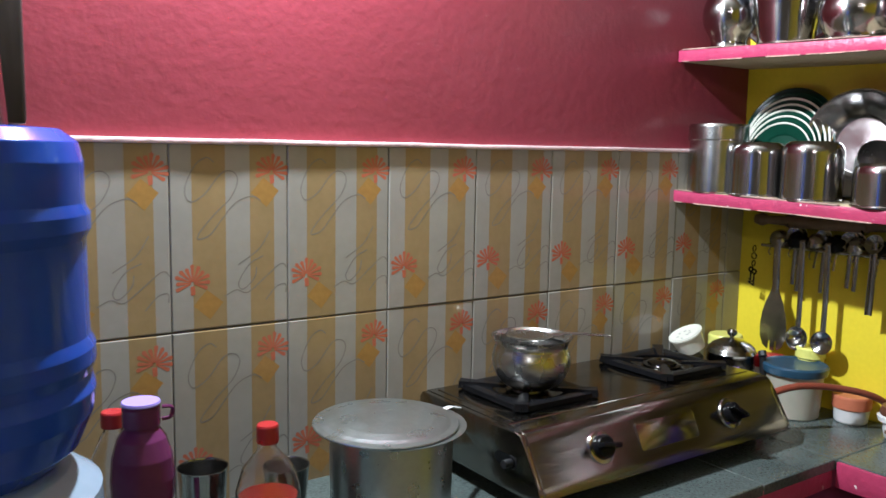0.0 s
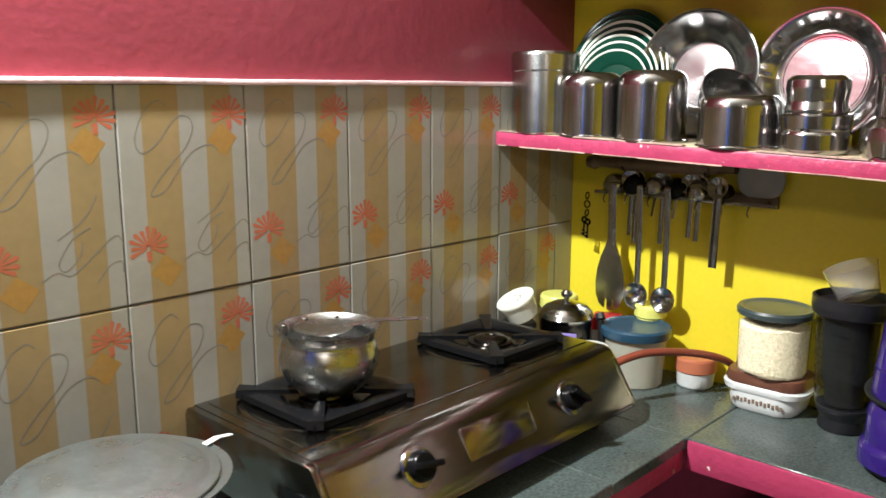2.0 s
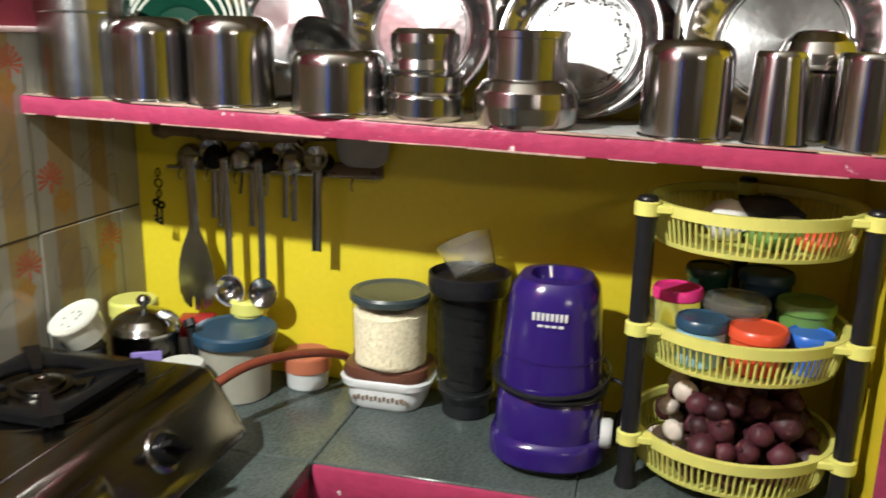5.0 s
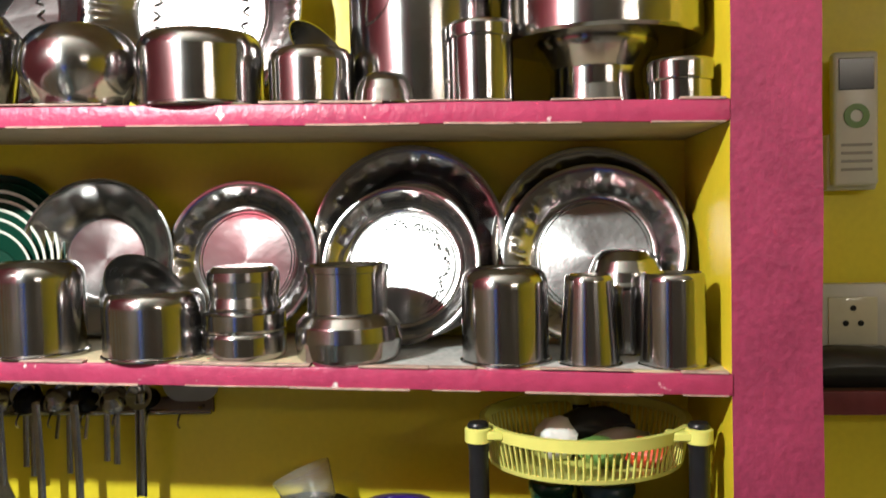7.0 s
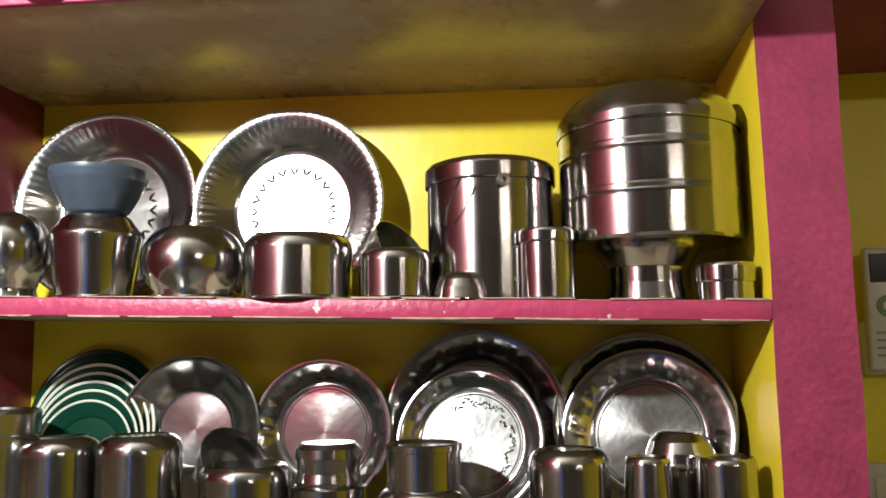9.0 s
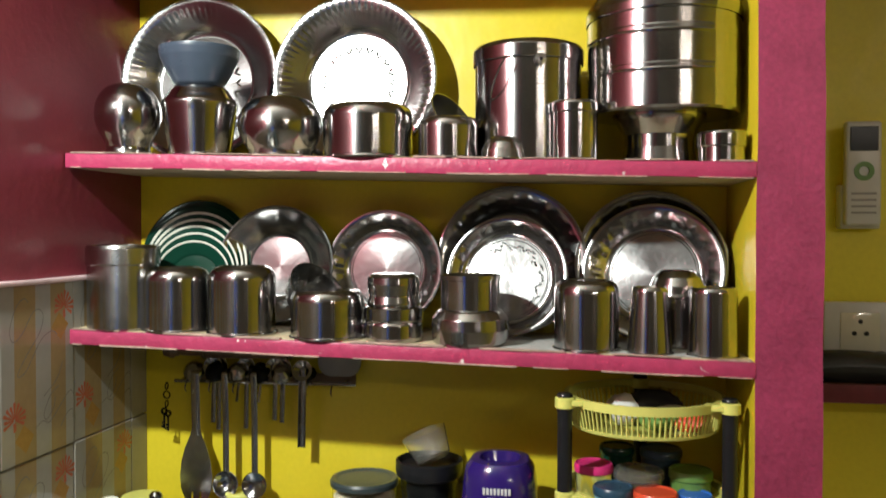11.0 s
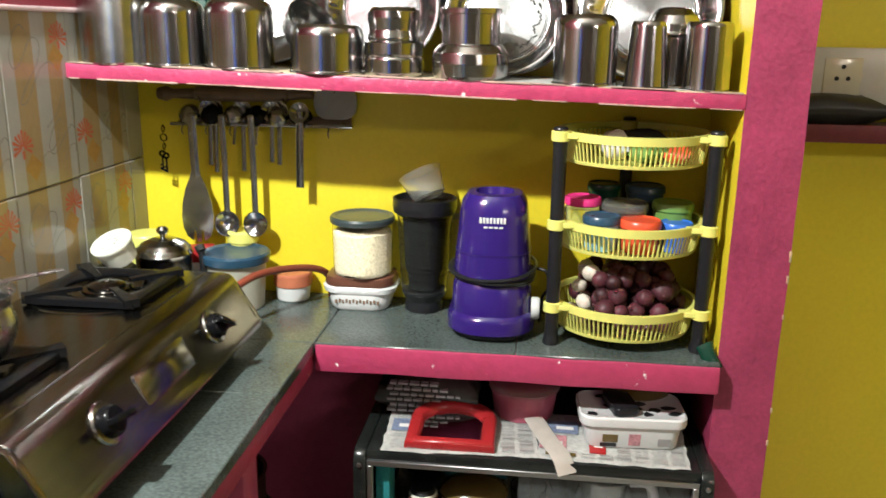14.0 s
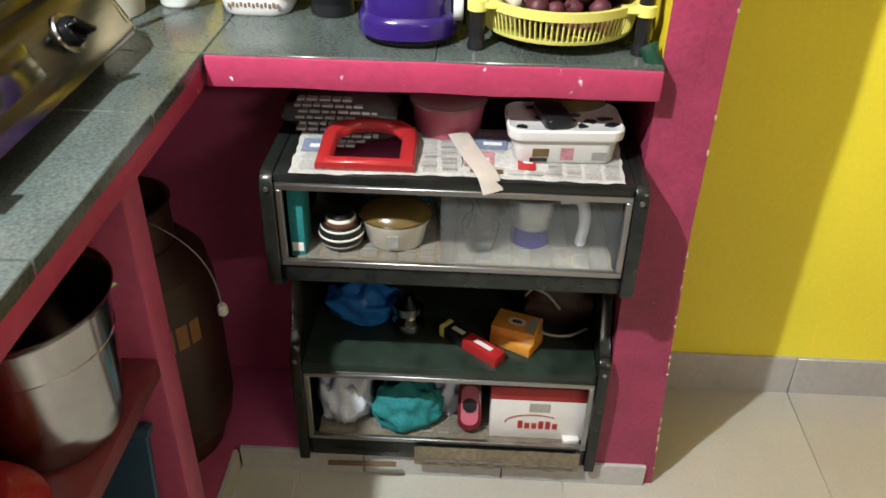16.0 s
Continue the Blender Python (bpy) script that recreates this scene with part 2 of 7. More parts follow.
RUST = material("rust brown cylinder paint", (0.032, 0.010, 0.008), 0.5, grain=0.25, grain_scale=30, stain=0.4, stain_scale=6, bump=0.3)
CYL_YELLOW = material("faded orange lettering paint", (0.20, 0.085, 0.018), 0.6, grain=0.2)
MIRROR = material("mirror glass", (0.80, 0.80, 0.80), 0.02, 1.0)
DARK_WOOD = material("dark brown painted wood", (0.030, 0.022, 0.022), 0.4, grain=0.3, grain_scale=30, stretch=(4, 4, 0.4), stain=0.3)
WOOD = material("weathered wood", (0.14, 0.085, 0.05), 0.5, grain=0.3, grain_scale=40, stretch=(1, 0.15, 1), stain=0.2)
NAVY_BOWL = material("slate grey plastic bowl", (0.045, 0.06, 0.085), 0.3, grain=0.08)
SCREEN = material("dark display", (0.02, 0.02, 0.025), 0.15, grain=0.02)
GREY_PLASTIC = material("grey plastic", (0.31, 0.30, 0.31), 0.4, grain=0.06)
RED_SHELF = material("red painted shelf edge", (0.17, 0.030, 0.042), 0.42, grain=0.2, stain=0.25)
DARK_ITEM = material("dark plastic clutter", (0.03, 0.03, 0.032), 0.4, grain=0.2)
CERAMIC = material("white glazed ceramic", (0.70, 0.68, 0.60), 0.12, grain=0.05, stain=0.1, coat=0.3)
SLATE_LID = material("dark slate lid", (0.040, 0.055, 0.058), 0.32, grain=0.10, stain=0.1)
PAPER_OLD = material("old brown newspaper", (0.19, 0.155, 0.105), 0.8, grain=0.3, grain_scale=90, stain=0.25, stain_scale=12)
MAROON = material("dark maroon plastic", (0.11, 0.012, 0.018), 0.2, grain=0.1)
SMOKED_POT = material("dark stained steel", (0.10, 0.092, 0.085), 0.22, 1.0, grain=0.2, grain_scale=60, stain=0.3)
STEEL_POT = material("worn pot steel", (0.46, 0.45, 0.44), 0.27, 1.0, grain=0.10, grain_scale=60, stain=0.18, stain_scale=10, bump=0.10, bump_scale=70)
INK_PALE = material("pale grey print", (0.27, 0.265, 0.26), 0.8, grain=0.2)
# Slight milky tint in this glass stands in for hazy reflections.
HAZE_GLASS = material("cabinet glass with tinted-in haze", (0.88, 0.91, 0.94), 0.04, transmission=0.972, ior=1.3, grain=0.08, grain_scale=30, stain=0.15, stain_scale=9)
GREY_BLUE = material("faded blue print", (0.16, 0.20, 0.30), 0.8, grain=0.4, grain_scale=150)
ROSE_INK = material("faded rose print", (0.42, 0.20, 0.22), 0.8, grain=0.4, grain_scale=150)
STRIPE = material("brown printed band", (0.20, 0.13, 0.09), 0.3, grain=0.3, grain_scale=60)


# ---- mesh helpers ----
def finish(name, bm, mats, smooth=40):
    me = bpy.data.meshes.new(name)
    bmesh.ops.recalc_face_normals(bm, faces=bm.faces[:])
    bm.to_mesh(me)
    bm.free()
    for m in (mats if isinstance(mats, (list, tuple)) else [mats]):
        me.materials.append(m)
    if smooth:
        me.polygons.foreach_set("use_smooth", [True] * len(me.polygons))
        me.set_sharp_from_angle(angle=radians(smooth))
    return me


def part(name, bm, mat, parent=None, label="", at=None, smooth=40):
    ob = new(name, finish(name, bm, mat, smooth))
    if parent is not None:
        ob.parent = parent
    if at is not None:
        ob.matrix_basis = at if isinstance(at, Matrix) else Matrix.Translation(at)
    return tagged(ob, label)


def thing(name, label, category, at=(0, 0, 0), group="", kind=""):
    ob = new(name)
    ob.empty_display_size = 0.02
    ob.matrix_basis = at if isinstance(at, Matrix) else Matrix.Translation(at)
    return tagged(ob, label, category, group, kind)


def setting(name, bm, mat, label, category, smooth=40):
    return tagged(part(name, bm, mat, None, "", None, smooth), label, category, "", "structure")


def rounded_profile(points, steps=4):
    """A flowing outline through (radius, height) pairs."""
    q = [points[0]] + list(points) + [points[-1]]
    out = []
    for a, b, c, d in zip(q, q[1:], q[2:], q[3:]):
        for k in range(steps):
            u = k / steps
            out.append(tuple(0.5 * (2 * b[i] + (c[i] - a[i]) * u + (2 * a[i] - 5 * b[i] + 4 * c[i] - d[i]) * u * u
                                    + (3 * b[i] - a[i] - 3 * c[i] + d[i]) * u ** 3) for i in (0, 1)))
    return out + [points[-1]]


def lathe(profile, segs=40, bm=None, mat=0, wobble=0.0):
    """A turned form from (radius, height) pairs; radius 0 closes an end."""
    bm = bm or bmesh.new()
    rings = []
    held = [profile[0]]
    for (r0, z0), (r1, z1) in zip(profile, profile[1:]):
        span = math.hypot(r1 - r0, z1 - z0)
        if span > 0.012:
            e = 0.0016 / span
            held += [(r0 + (r1 - r0) * e, z0 + (z1 - z0) * e), (r1 + (r0 - r1) * e, z1 + (z0 - z1) * e)]
        held.append((r1, z1))
    for r, z in held:
        if r < 1e-6:
            rings.append([bm.verts.new((0, 0, z))])
        else:
            rings.append([bm.verts.new((r * math.cos(2 * math.pi * k / segs), r * math.sin(2 * math.pi * k / segs),
                                        z + (wobble * noise.noise((r * 40, k * 0.4, z * 30)) if wobble else 0))) for k in range(segs)])
    for a, b in zip(rings, rings[1:]):
        for k in range(segs):
            n = (k + 1) % segs
            if len(a) == 1 and len(b) == 1:
                continue
            if len(a) == 1:
                f = bm.faces.new((a[0], b[k], b[n]))
            elif len(b) == 1:
                f = bm.faces.new((a[k], b[0], a[n]))
            else:
                f = bm.faces.new((a[k], b[k], b[n], a[n]))
            f.material_index = mat
    return bm


def box(x0, x1, y0, y1, z0, z1, bevel=0.0, segs=2, bm=None, mat=0, m=None):
    own = bmesh.new()
    bmesh.ops.create_cube(own, size=1.0, matrix=Matrix.Translation(((x0 + x1) / 2, (y0 + y1) / 2, (z0 + z1) / 2)) @ Matrix.Diagonal((x1 - x0, y1 - y0, z1 - z0, 1)))
    if bevel:
        bmesh.ops.bevel(own, geom=own.edges[:], offset=bevel, segments=segs, profile=0.5, affect="EDGES", clamp_overlap=True)
    if m is not None:
        bmesh.ops.transform(own, matrix=m, verts=own.verts[:])
    for f in own.faces:
        f.material_index = mat
    if bm is None:
        return own
    return joined(bm, own)


def joined(bm, other):
    me = bpy.data.meshes.new("temporary")
    other.to_mesh(me)
    other.free()
    bm.from_mesh(me)
    bpy.data.meshes.remove(me)
    return bm


def slab(x0, x1, y0, y1, z0, z1, thick, bevel=0.003, cuts=0, rough=0.0, seed=0):
    """A slab whose top lies at z0 at y0 and at z1 at y1."""
    bm = box(x0, x1, y0, y1, -thick, 0)
    if cuts:
        bmesh.ops.subdivide_edges(bm, edges=[e for e in bm.edges if abs(e.verts[0].co.y - e.verts[1].co.y) > 0.05], cuts=cuts, use_grid_fill=True)
    for v in bm.verts:
        v.co.z += z0 + (z1 - z0) * (v.co.y - y0) / (y1 - y0)
        if rough:
            q = noise.noise((v.co.x * 5 + seed, v.co.y * 9, v.co.z * 7))
            v.co.z += rough * q
            v.co.x += rough * noise.noise((v.co.y * 11, seed, v.co.z * 3)) * (1 if v.co.x < (x0 + x1) / 2 else 0)
    if bevel:
        sharp = [e for e in bm.edges if len(e.link_faces) == 2 and e.calc_face_angle(0) > 1.0]
        bmesh.ops.bevel(bm, geom=sharp, offset=bevel, segments=2, profile=0.5, affect="EDGES")
    return bm


def pipe(points, radius, segs=8, bm=None, mat=0, flat=1.0, radii=None):
    """A round bar along a line of points."""
    bm = bm or bmesh.new()
    pts = [Vector(p) for p in points]
    rings, up = [], None
    for i, p in enumerate(pts):
        d = (pts[min(i + 1, len(pts) - 1)] - pts[max(i - 1, 0)]).normalized()
        if up is None:
            up = Vector((0, 0, 1)) if abs(d.z) < 0.9 else Vector((1, 0, 0))
        side = d.cross(up).normalized()
        up = side.cross(d).normalized()
        r = radii[i] if radii else radius
        rings.append([bm.verts.new(p + side * (r * math.cos(2 * math.pi * k / segs)) + up * (r * flat * math.sin(2 * math.pi * k / segs))) for k in range(segs)])
    for a, b in zip(rings, rings[1:]):
        for k in range(segs):
            bm.faces.new((a[k], a[(k + 1) % segs], b[(k + 1) % segs], b[k])).material_index = mat
    bm.faces.new(rings[0][::-1]).material_index = mat
    bm.faces.new(rings[-1]).material_index = mat
    return bm


def curve_points(knots, n=8):
    """A smooth line through the knots."""
    k = [Vector(p) for p in knots]
    k = [k[0] * 2 - k[1]] + k + [k[-1] * 2 - k[-2]]
    out = []
    for i in range(1, len(k) - 2):
        for j in range(n):
            t = j / n
            a, b, c, d = k[i - 1], k[i], k[i + 1], k[i + 2]
            out.append(0.5 * (2 * b + (c - a) * t + (2 * a - 5 * b + 4 * c - d) * t * t + (3 * b - a - 3 * c + d) * t ** 3))
    return out + [k[-2]]


def prism(outline, z0, z1, bm=None, mat=0, m=None, bevel=0.0):
    """A flat outline of (x, y) raised from z0 to z1."""
    own = bmesh.new()
    a = [own.verts.new((x, y, z0)) for x, y in outline]
    b = [own.verts.new((x, y, z1)) for x, y in outline]
    own.faces.new(a[::-1])
    own.faces.new(b)
    for k in range(len(a)):
        own.faces.new((a[k], a[(k + 1) % len(a)], b[(k + 1) % len(a)], b[k]))
    if bevel:
        bmesh.ops.bevel(own, geom=[e for e in own.edges if abs(e.verts[0].co.z - e.verts[1].co.z) < 1e-6], offset=bevel, segments=2, profile=0.5, affect="EDGES")
    for f in own.faces:
        f.material_index = mat
    if m is not None:
        bmesh.ops.transform(own, matrix=m, verts=own.verts[:])
    return own if bm is None else joined(bm, own)


def rounded(w, d, r, n=6, power=None):
    """The outline of a rounded rectangle about the origin."""
    out = []
    for cx, cy, a0 in ((w / 2 - r, d / 2 - r, 0), (-w / 2 + r, d / 2 - r, 90), (-w / 2 + r, -d / 2 + r, 180), (w / 2 - r, -d / 2 + r, 270)):
        for k in range(n + 1):
            a = radians(a0 + 90 * k / n)
            out.append((cx + r * math.cos(a), cy + r * math.sin(a)))
    return out


def loft(sections, mat=0, bm=None, cap=True):
    """Skin over outlines: each a (list of (x, y), z)."""
    bm = bm or bmesh.new()
    rings = [[bm.verts.new((x, y, z)) for x, y in pts] for pts, z in sections]
    for a, b in zip(rings, rings[1:]):
        for k in range(len(a)):
            bm.faces.new((a[k], a[(k + 1) % len(a)], b[(k + 1) % len(a)], b[k])).material_index = mat
    if cap:
        bm.faces.new(rings[0][::-1]).material_index = mat
        bm.faces.new(rings[-1]).material_index = mat
    return bm


# ---- the large structure ----
setting("floor", box(-2.7, 2.8, -2.7, 2.15, FLOOR - 0.12, FLOOR - 0.004), GROUT, "beige vitrified tile floor with pale joints", "floor", 0)
setting("wall_tiled", box(-2.7, 2.8, 2.05, 2.2, FLOOR - 0.1, 3.05), PINK_WALL, "pink plastered wall above a tiled dado", "wall", 0)
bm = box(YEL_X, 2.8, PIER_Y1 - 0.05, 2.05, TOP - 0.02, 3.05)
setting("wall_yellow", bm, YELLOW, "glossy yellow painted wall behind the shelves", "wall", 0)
bm = box(YEL_X, 2.8, PIER_Y1 - 0.05, 2.05, FLOOR - 0.1, TOP - 0.02)
setting("wall_under_worktop", bm, PINK_LOW, "dark pink wall under the worktop", "wall", 0)
setting("wall_beyond", box(FAR_X, 2.8, -2.7, PIER_Y1 - 0.05, FLOOR - 0.1, 3.05), YELLOW_LIFTED, "yellow painted wall beyond the pier", "wall", 0)
# Out of view; its dark colour makes the steel reflect a dim room.
setting("wall_behind", box(-2.75, -2.6, -2.6, 2.2, FLOOR - 0.1, 3.05), WALL_DIMMED, "unseen wall across the room, darkened for steel reflections", "wall", 0)
setting("wall_side", box(-2.75, 2.8, -2.75, -2.6, FLOOR - 0.1, 3.05), YELLOW_LIFTED, "yellow painted side wall", "wall", 0)
# Ceiling is never in view; grey holds down the bulb's bounce.
setting("ceiling", box(-2.75, 2.8, -2.75, 2.2, 3.05, 3.15), GREY_CEIL, "plain unseen ceiling, greyed to limit bounce", "ceiling", 0)

# the pier at the end of the shelves
bm = bmesh.new()
rows = []
for i in range(61):
    z = FLOOR + (3.05 - FLOOR) * i / 60
    flare = 0.034 * max(0, 1 - (z - FLOOR) / 0.75) ** 1.5
    w = [0.0032 * noise.noise((z * 6, k * 7.3, 2)) for k in range(3)]
    rows.append([bm.verts.new(p) for p in ((SHELF_X + 0.002 + w[2] * 0.5, PIER_Y0 - flare + w[0], z), (SHELF_X + 0.002 + w[2] * 0.5, PIER_Y1 + w[1], z), (FAR_X + 0.02, PIER_Y1 + w[1] * 0.3, z), (FAR_X + 0.02, PIER_Y0, z))])
for a, b in zip(rows, rows[1:]):
    for k in range(4):
        f = bm.faces.new((a[k], a[(k + 1) % 4], b[(k + 1) % 4], b[k]))
        f.material_index = 1 if k in (1, 3) and a[0].co.z > TOP - 0.03 else 0
setting("pier", bm, [PINK_PIER, YELLOW], "pink brush-painted pier with a yellow inner side", "pillar", 30)

chips = random.Random(21)
pier_ob = bpy.data.objects["pier"]
for k in range(26):
    z = FLOOR + 0.04 + 1.15 * chips.random() ** 1.4
    flare = 0.034 * max(0, 1 - (z - FLOOR) / 0.75) ** 1.5
    yy, hh, ww = PIER_Y0 - flare, chips.uniform(0.004, 0.016), chips.uniform(0.0008, 0.0024)
    part("paint_chip", box(SHELF_X + 0.0005, SHELF_X + 0.004, yy - 0.0022, yy + ww, z, z + hh, 0.0008, 1), CHIP, pier_ob, "flaked pale edge")

# worktop, fascia, plinth
top = tagged(new("worktop"), "grey green stone worktop with a pink front edge", "worktop", "", "structure")
xs = [-0.2, 0.55, 1.12, 1.69, 2.05, 2.283]
FRONT_Y = 1.586
ys = [PIER_Y1, 1.21, FRONT_Y]
pieces = [(a, b, FRONT_Y, TILE_Y + 0.008) for a, b in zip(xs, xs[1:])] + [(2.283, YEL_X, a, b) for a, b in zip(ys, ys[1:])] + [(2.283, YEL_X, FRONT_Y, TILE_Y + 0.008)]
for a, b, c, d in pieces:
    part("stone", box(a + 0.0007, b - 0.0007, c + 0.0007, d - 0.0007, TOP - 0.022, TOP, 0.002, 1), STONE, top)
part("bed", box(-0.2, YEL_X - 0.001, 1.603, TILE_Y, TOP - 0.06, TOP - 0.0235), PINK_LOW, top, "pink painted slab")
part("bed", box(2.295, YEL_X - 0.001, PIER_Y1 + 0.001, 1.602, TOP - 0.06, TOP - 0.0235), PINK_LOW, top, "pink painted slab")
part("front_edge", slab(2.279, 2.294, PIER_Y1 + 0.001, FRONT_Y - 0.002, TOP - 0.004, TOP - 0.004, 0.052, 0.003, 24, 0.002, 3), PINK_EDGE, top, "chipped pink front edge")
bm = slab(-0.006, 0.009, -2.277, 0.2, TOP - 0.012, TOP - 0.012, 0.045, 0.003, 30, 0.002, 8)
bmesh.ops.transform(bm, matrix=Matrix.Translation((0, 1.594, 0)) @ Matrix.Rotation(radians(90), 4, "Z"), verts=bm.verts[:])
part("front_edge", bm, PINK_EDGE, top, "chipped pink front edge")

plinth = tagged(new("plinth"), "low pink plinth faced with grey skirting tile", "plinth", "", "structure")
part("base", box(2.315, YEL_X, PIER_Y1 - 0.02, 2.05, FLOOR - 0.05, -0.018, 0.003), PINK_LOW, plinth)
part("base", box(0.2, 2.315, 1.655, 2.05, FLOOR - 0.05, -0.018, 0.003), PINK_LOW, plinth)
for a, b in ((0.73, 1.05), (1.052, 1.36), (1.362, 1.642)):
    part("tile", box(2.303, 2.315, a, b, FLOOR - 0.003, -0.016, 0.0015, 1), SKIRT, plinth)
for a, b in ((1.0, 1.3), (1.302, 1.6), (1.602, 1.9), (1.902, 2.3)):
    part("tile", box(a, b, 1.643, 1.655, FLOOR - 0.003, -0.016, 0.0015, 1), SKIRT, plinth)

# supports under the worktop beside the stove
setting("support_wall", slab(1.962, 2.024, 1.612, 2.045, TOP - 0.062, TOP - 0.062, TOP - 0.062 + 0.02, 0.006, 3, 0.003, 5), PINK_LOW, "pink painted support wall under the worktop", "wall")
setting("support_wall_end", box(0.9, 0.98, 1.612, 2.045, -0.02, TOP - 0.062, 0.006), PINK_LOW, "pink painted support wall", "wall")
setting("low_shelf", slab(0.98, 1.960, 1.612, 2.045, 0.55, 0.55, 0.035, 0.004, 2), RED_SHELF, "low red painted shelf under the worktop", "shelf")


# shelves and loft
def wall_shelf(name, z_of, label):
    s = tagged(new(name), label, "shelf", "wall shelves", "structure")
    y0, y1 = PIER_Y1 - 0.001, TILE_Y + 0.008
    part("board", slab(SHELF_X + 0.008, YEL_X + 0.002, y0, y1, z_of(y0), z_of(y1), 0.026, 0.002, 12, 0.0008, 2), CREAM, s, "dusty cream shelf board")
    part("edge", slab(SHELF_X, SHELF_X + 0.009, y0, y1, z_of(y0) - 0.001, z_of(y1) - 0.001, 0.026, 0.002, 40, 0.0022, 9 + z_of(y0)), PINK_EDGE, s, "chipped hot pink front edge")


def bare_line(y0, y1, z_of, seed, x=SHELF_X):
    """A broken line of bare cream plaster where the edge paint stops."""
    bm, q = bmesh.new(), random.Random(seed)
    y = y0 + 0.004
    while y < y1 - 0.02:
        step = min(q.uniform(0.02, 0.16), y1 - 0.004 - y)
        t = q.uniform(0.0002, 0.0018)
        own = slab(x - 0.0016, x + 0.012, y, y + step, z_of(y) + 0.0020, z_of(y + step) + 0.0020, t + 0.0012, 0.0006, 8, 0.0008, seed + y)
        joined(bm, own)
        y += step + (q.uniform(0.01, 0.09) if q.random() < 0.6 else 0.0005)
    return bm


wall_shelf("shelf_lower", low_z, "lower wall shelf with a hot pink edge")
wall_shelf("shelf_upper", high_z, "upper wall shelf with a hot pink edge")
for name, z_of, seed in (("shelf_lower", low_z, 3), ("shelf_upper", high_z, 8)):
    shelf_ob = bpy.data.objects[name]
    part("bare_line", bare_line(PIER_Y1, TILE_Y, z_of, seed), BARE, shelf_ob, "bare cream line over the paint")
    part("bare_line", bare_line(PIER_Y1, TILE_Y, lambda y: z_of(y) - 0.0275, seed + 1), BARE, shelf_ob, "bare cream line under the paint")
loft_slab = tagged(new("loft"), "cream concrete loft slab over the shelves", "loft", "", "structure")
part("board", slab(2.155, YEL_X + 0.002, PIER_Y1 - 0.001, TILE_Y + 0.009, 2.178, 2.203, 0.09, 0.003, 6, 0.002, 4), LOFT_PAINT, loft_slab)
part("edge", slab(2.143, 2.156, PIER_Y0, TILE_Y + 0.009, 2.178, 2.203, 0.092, 0.003, 30, 0.002, 6), PINK_EDGE, loft_slab, "pink front edge")
t = thing("wire_stand", "grey metal wire stand hanging over the loft edge", "wire stand", (0, 0, 0))
part("loop", pipe(curve_points([(2.26, 1.812, 2.204), (2.15, 1.810, 2.204), (2.138, 1.806, 2.190), (2.134, 1.796, 2.130), (2.133, 1.785, 2.113), (2.133, 1.745, 2.112), (2.134, 1.730, 2.128), (2.138, 1.715, 2.190), (2.15, 1.712, 2.204), (2.26, 1.710, 2.204)], 4), 0.004, 8), GREY_PLASTIC, t)
setting("beam", box(2.30, FAR_X, -2.59, PIER_Y0 + 0.004, 2.11, 2.35, 0.004), PINK_PIER, "pink painted beam beside the pier", "beam")
setting("ledge", slab(2.0335, 2.05, -2.575, 1.3, 1.5165, 1.5165, 0.0085, 0.002, 50, 0.0015, 1), WHITE_TRIM, "whitewashed ledge over the wall tiles", "trim")
bm = bpy.data.objects["ledge"].data
for v in bm.vertices:
    v.co = Vector((-v.co.y, v.co.x, v.co.z))
setting("window_1", box(0.55, 0.935, 2.0, 2.052, 1.53, 2.5, 0.006), DARK_WOOD, "dark brown painted window shutter", "window")

# skirting beyond the pier
skirting = tagged(new("baseboard"), "grey tile skirting along the yellow wall", "skirting", "", "structure")
for a in range(5):
    y1 = 0.72 if a == 0 else 0.309 - 0.6 * (a - 1)
    y0 = 0.311 if a == 0 else 0.311 - 0.6 * a
    part("tile", box(FAR_X - 0.011, FAR_X + 0.002, y0, y1, FLOOR - 0.003, 0.037, 0.0015, 1), SKIRT, skirting)

# ---- steel ware ----
def shell(outer, wall=0.0012, floor_z=None):
    """A thin-walled turned vessel from its outer (radius, height) line, open at the top."""
    inner = [(max(r - wall, 0.0005), z) for r, z in outer[1:]][::-1]
    return [(0, outer[0][1])] + outer + inner + [(0, outer[0][1] + wall)]


def upturned_jar(y, r, h, x=2.372, zf=low_z, label="upturned polished steel jar standing on the shelf", ribs=True):
    t = thing("steel_jar", label, "jar", (x, y, zf(y) - 0.0005), "steel jars")
    part("rim", lathe([(r * 0.99, 0), (r * 1.055, 0), (r * 1.065, 0.0015), (r * 1.055, 0.004), (r * 0.99, 0.006)], 48), STEEL, t, "rolled steel rim")
    body = [(0, 0.001), (r, 0.001), (r, h * 0.80), (r * 0.985, h * 0.86), (r * 0.93, h * 0.93), (r * 0.80, h * 0.985), (r * 0.7, h), (r * 0.66, h - 0.002), (0, h - 0.002)]
    part("body", lathe(body, 48), STEEL, t)
    if ribs:
        bm = bmesh.new()
        for i in range(16):
            box(-r - 0.0012, -r + 0.001, -0.003, 0.003, h * 0.16 + i * h * 0.04, h * 0.16 + i * h * 0.04 + h * 0.022, 0.0006, 1, bm)
        part("embossed_seam", bm, STEEL, t, "row of embossed dots", Matrix.Rotation(radians(14), 4, "Z"))
    return t


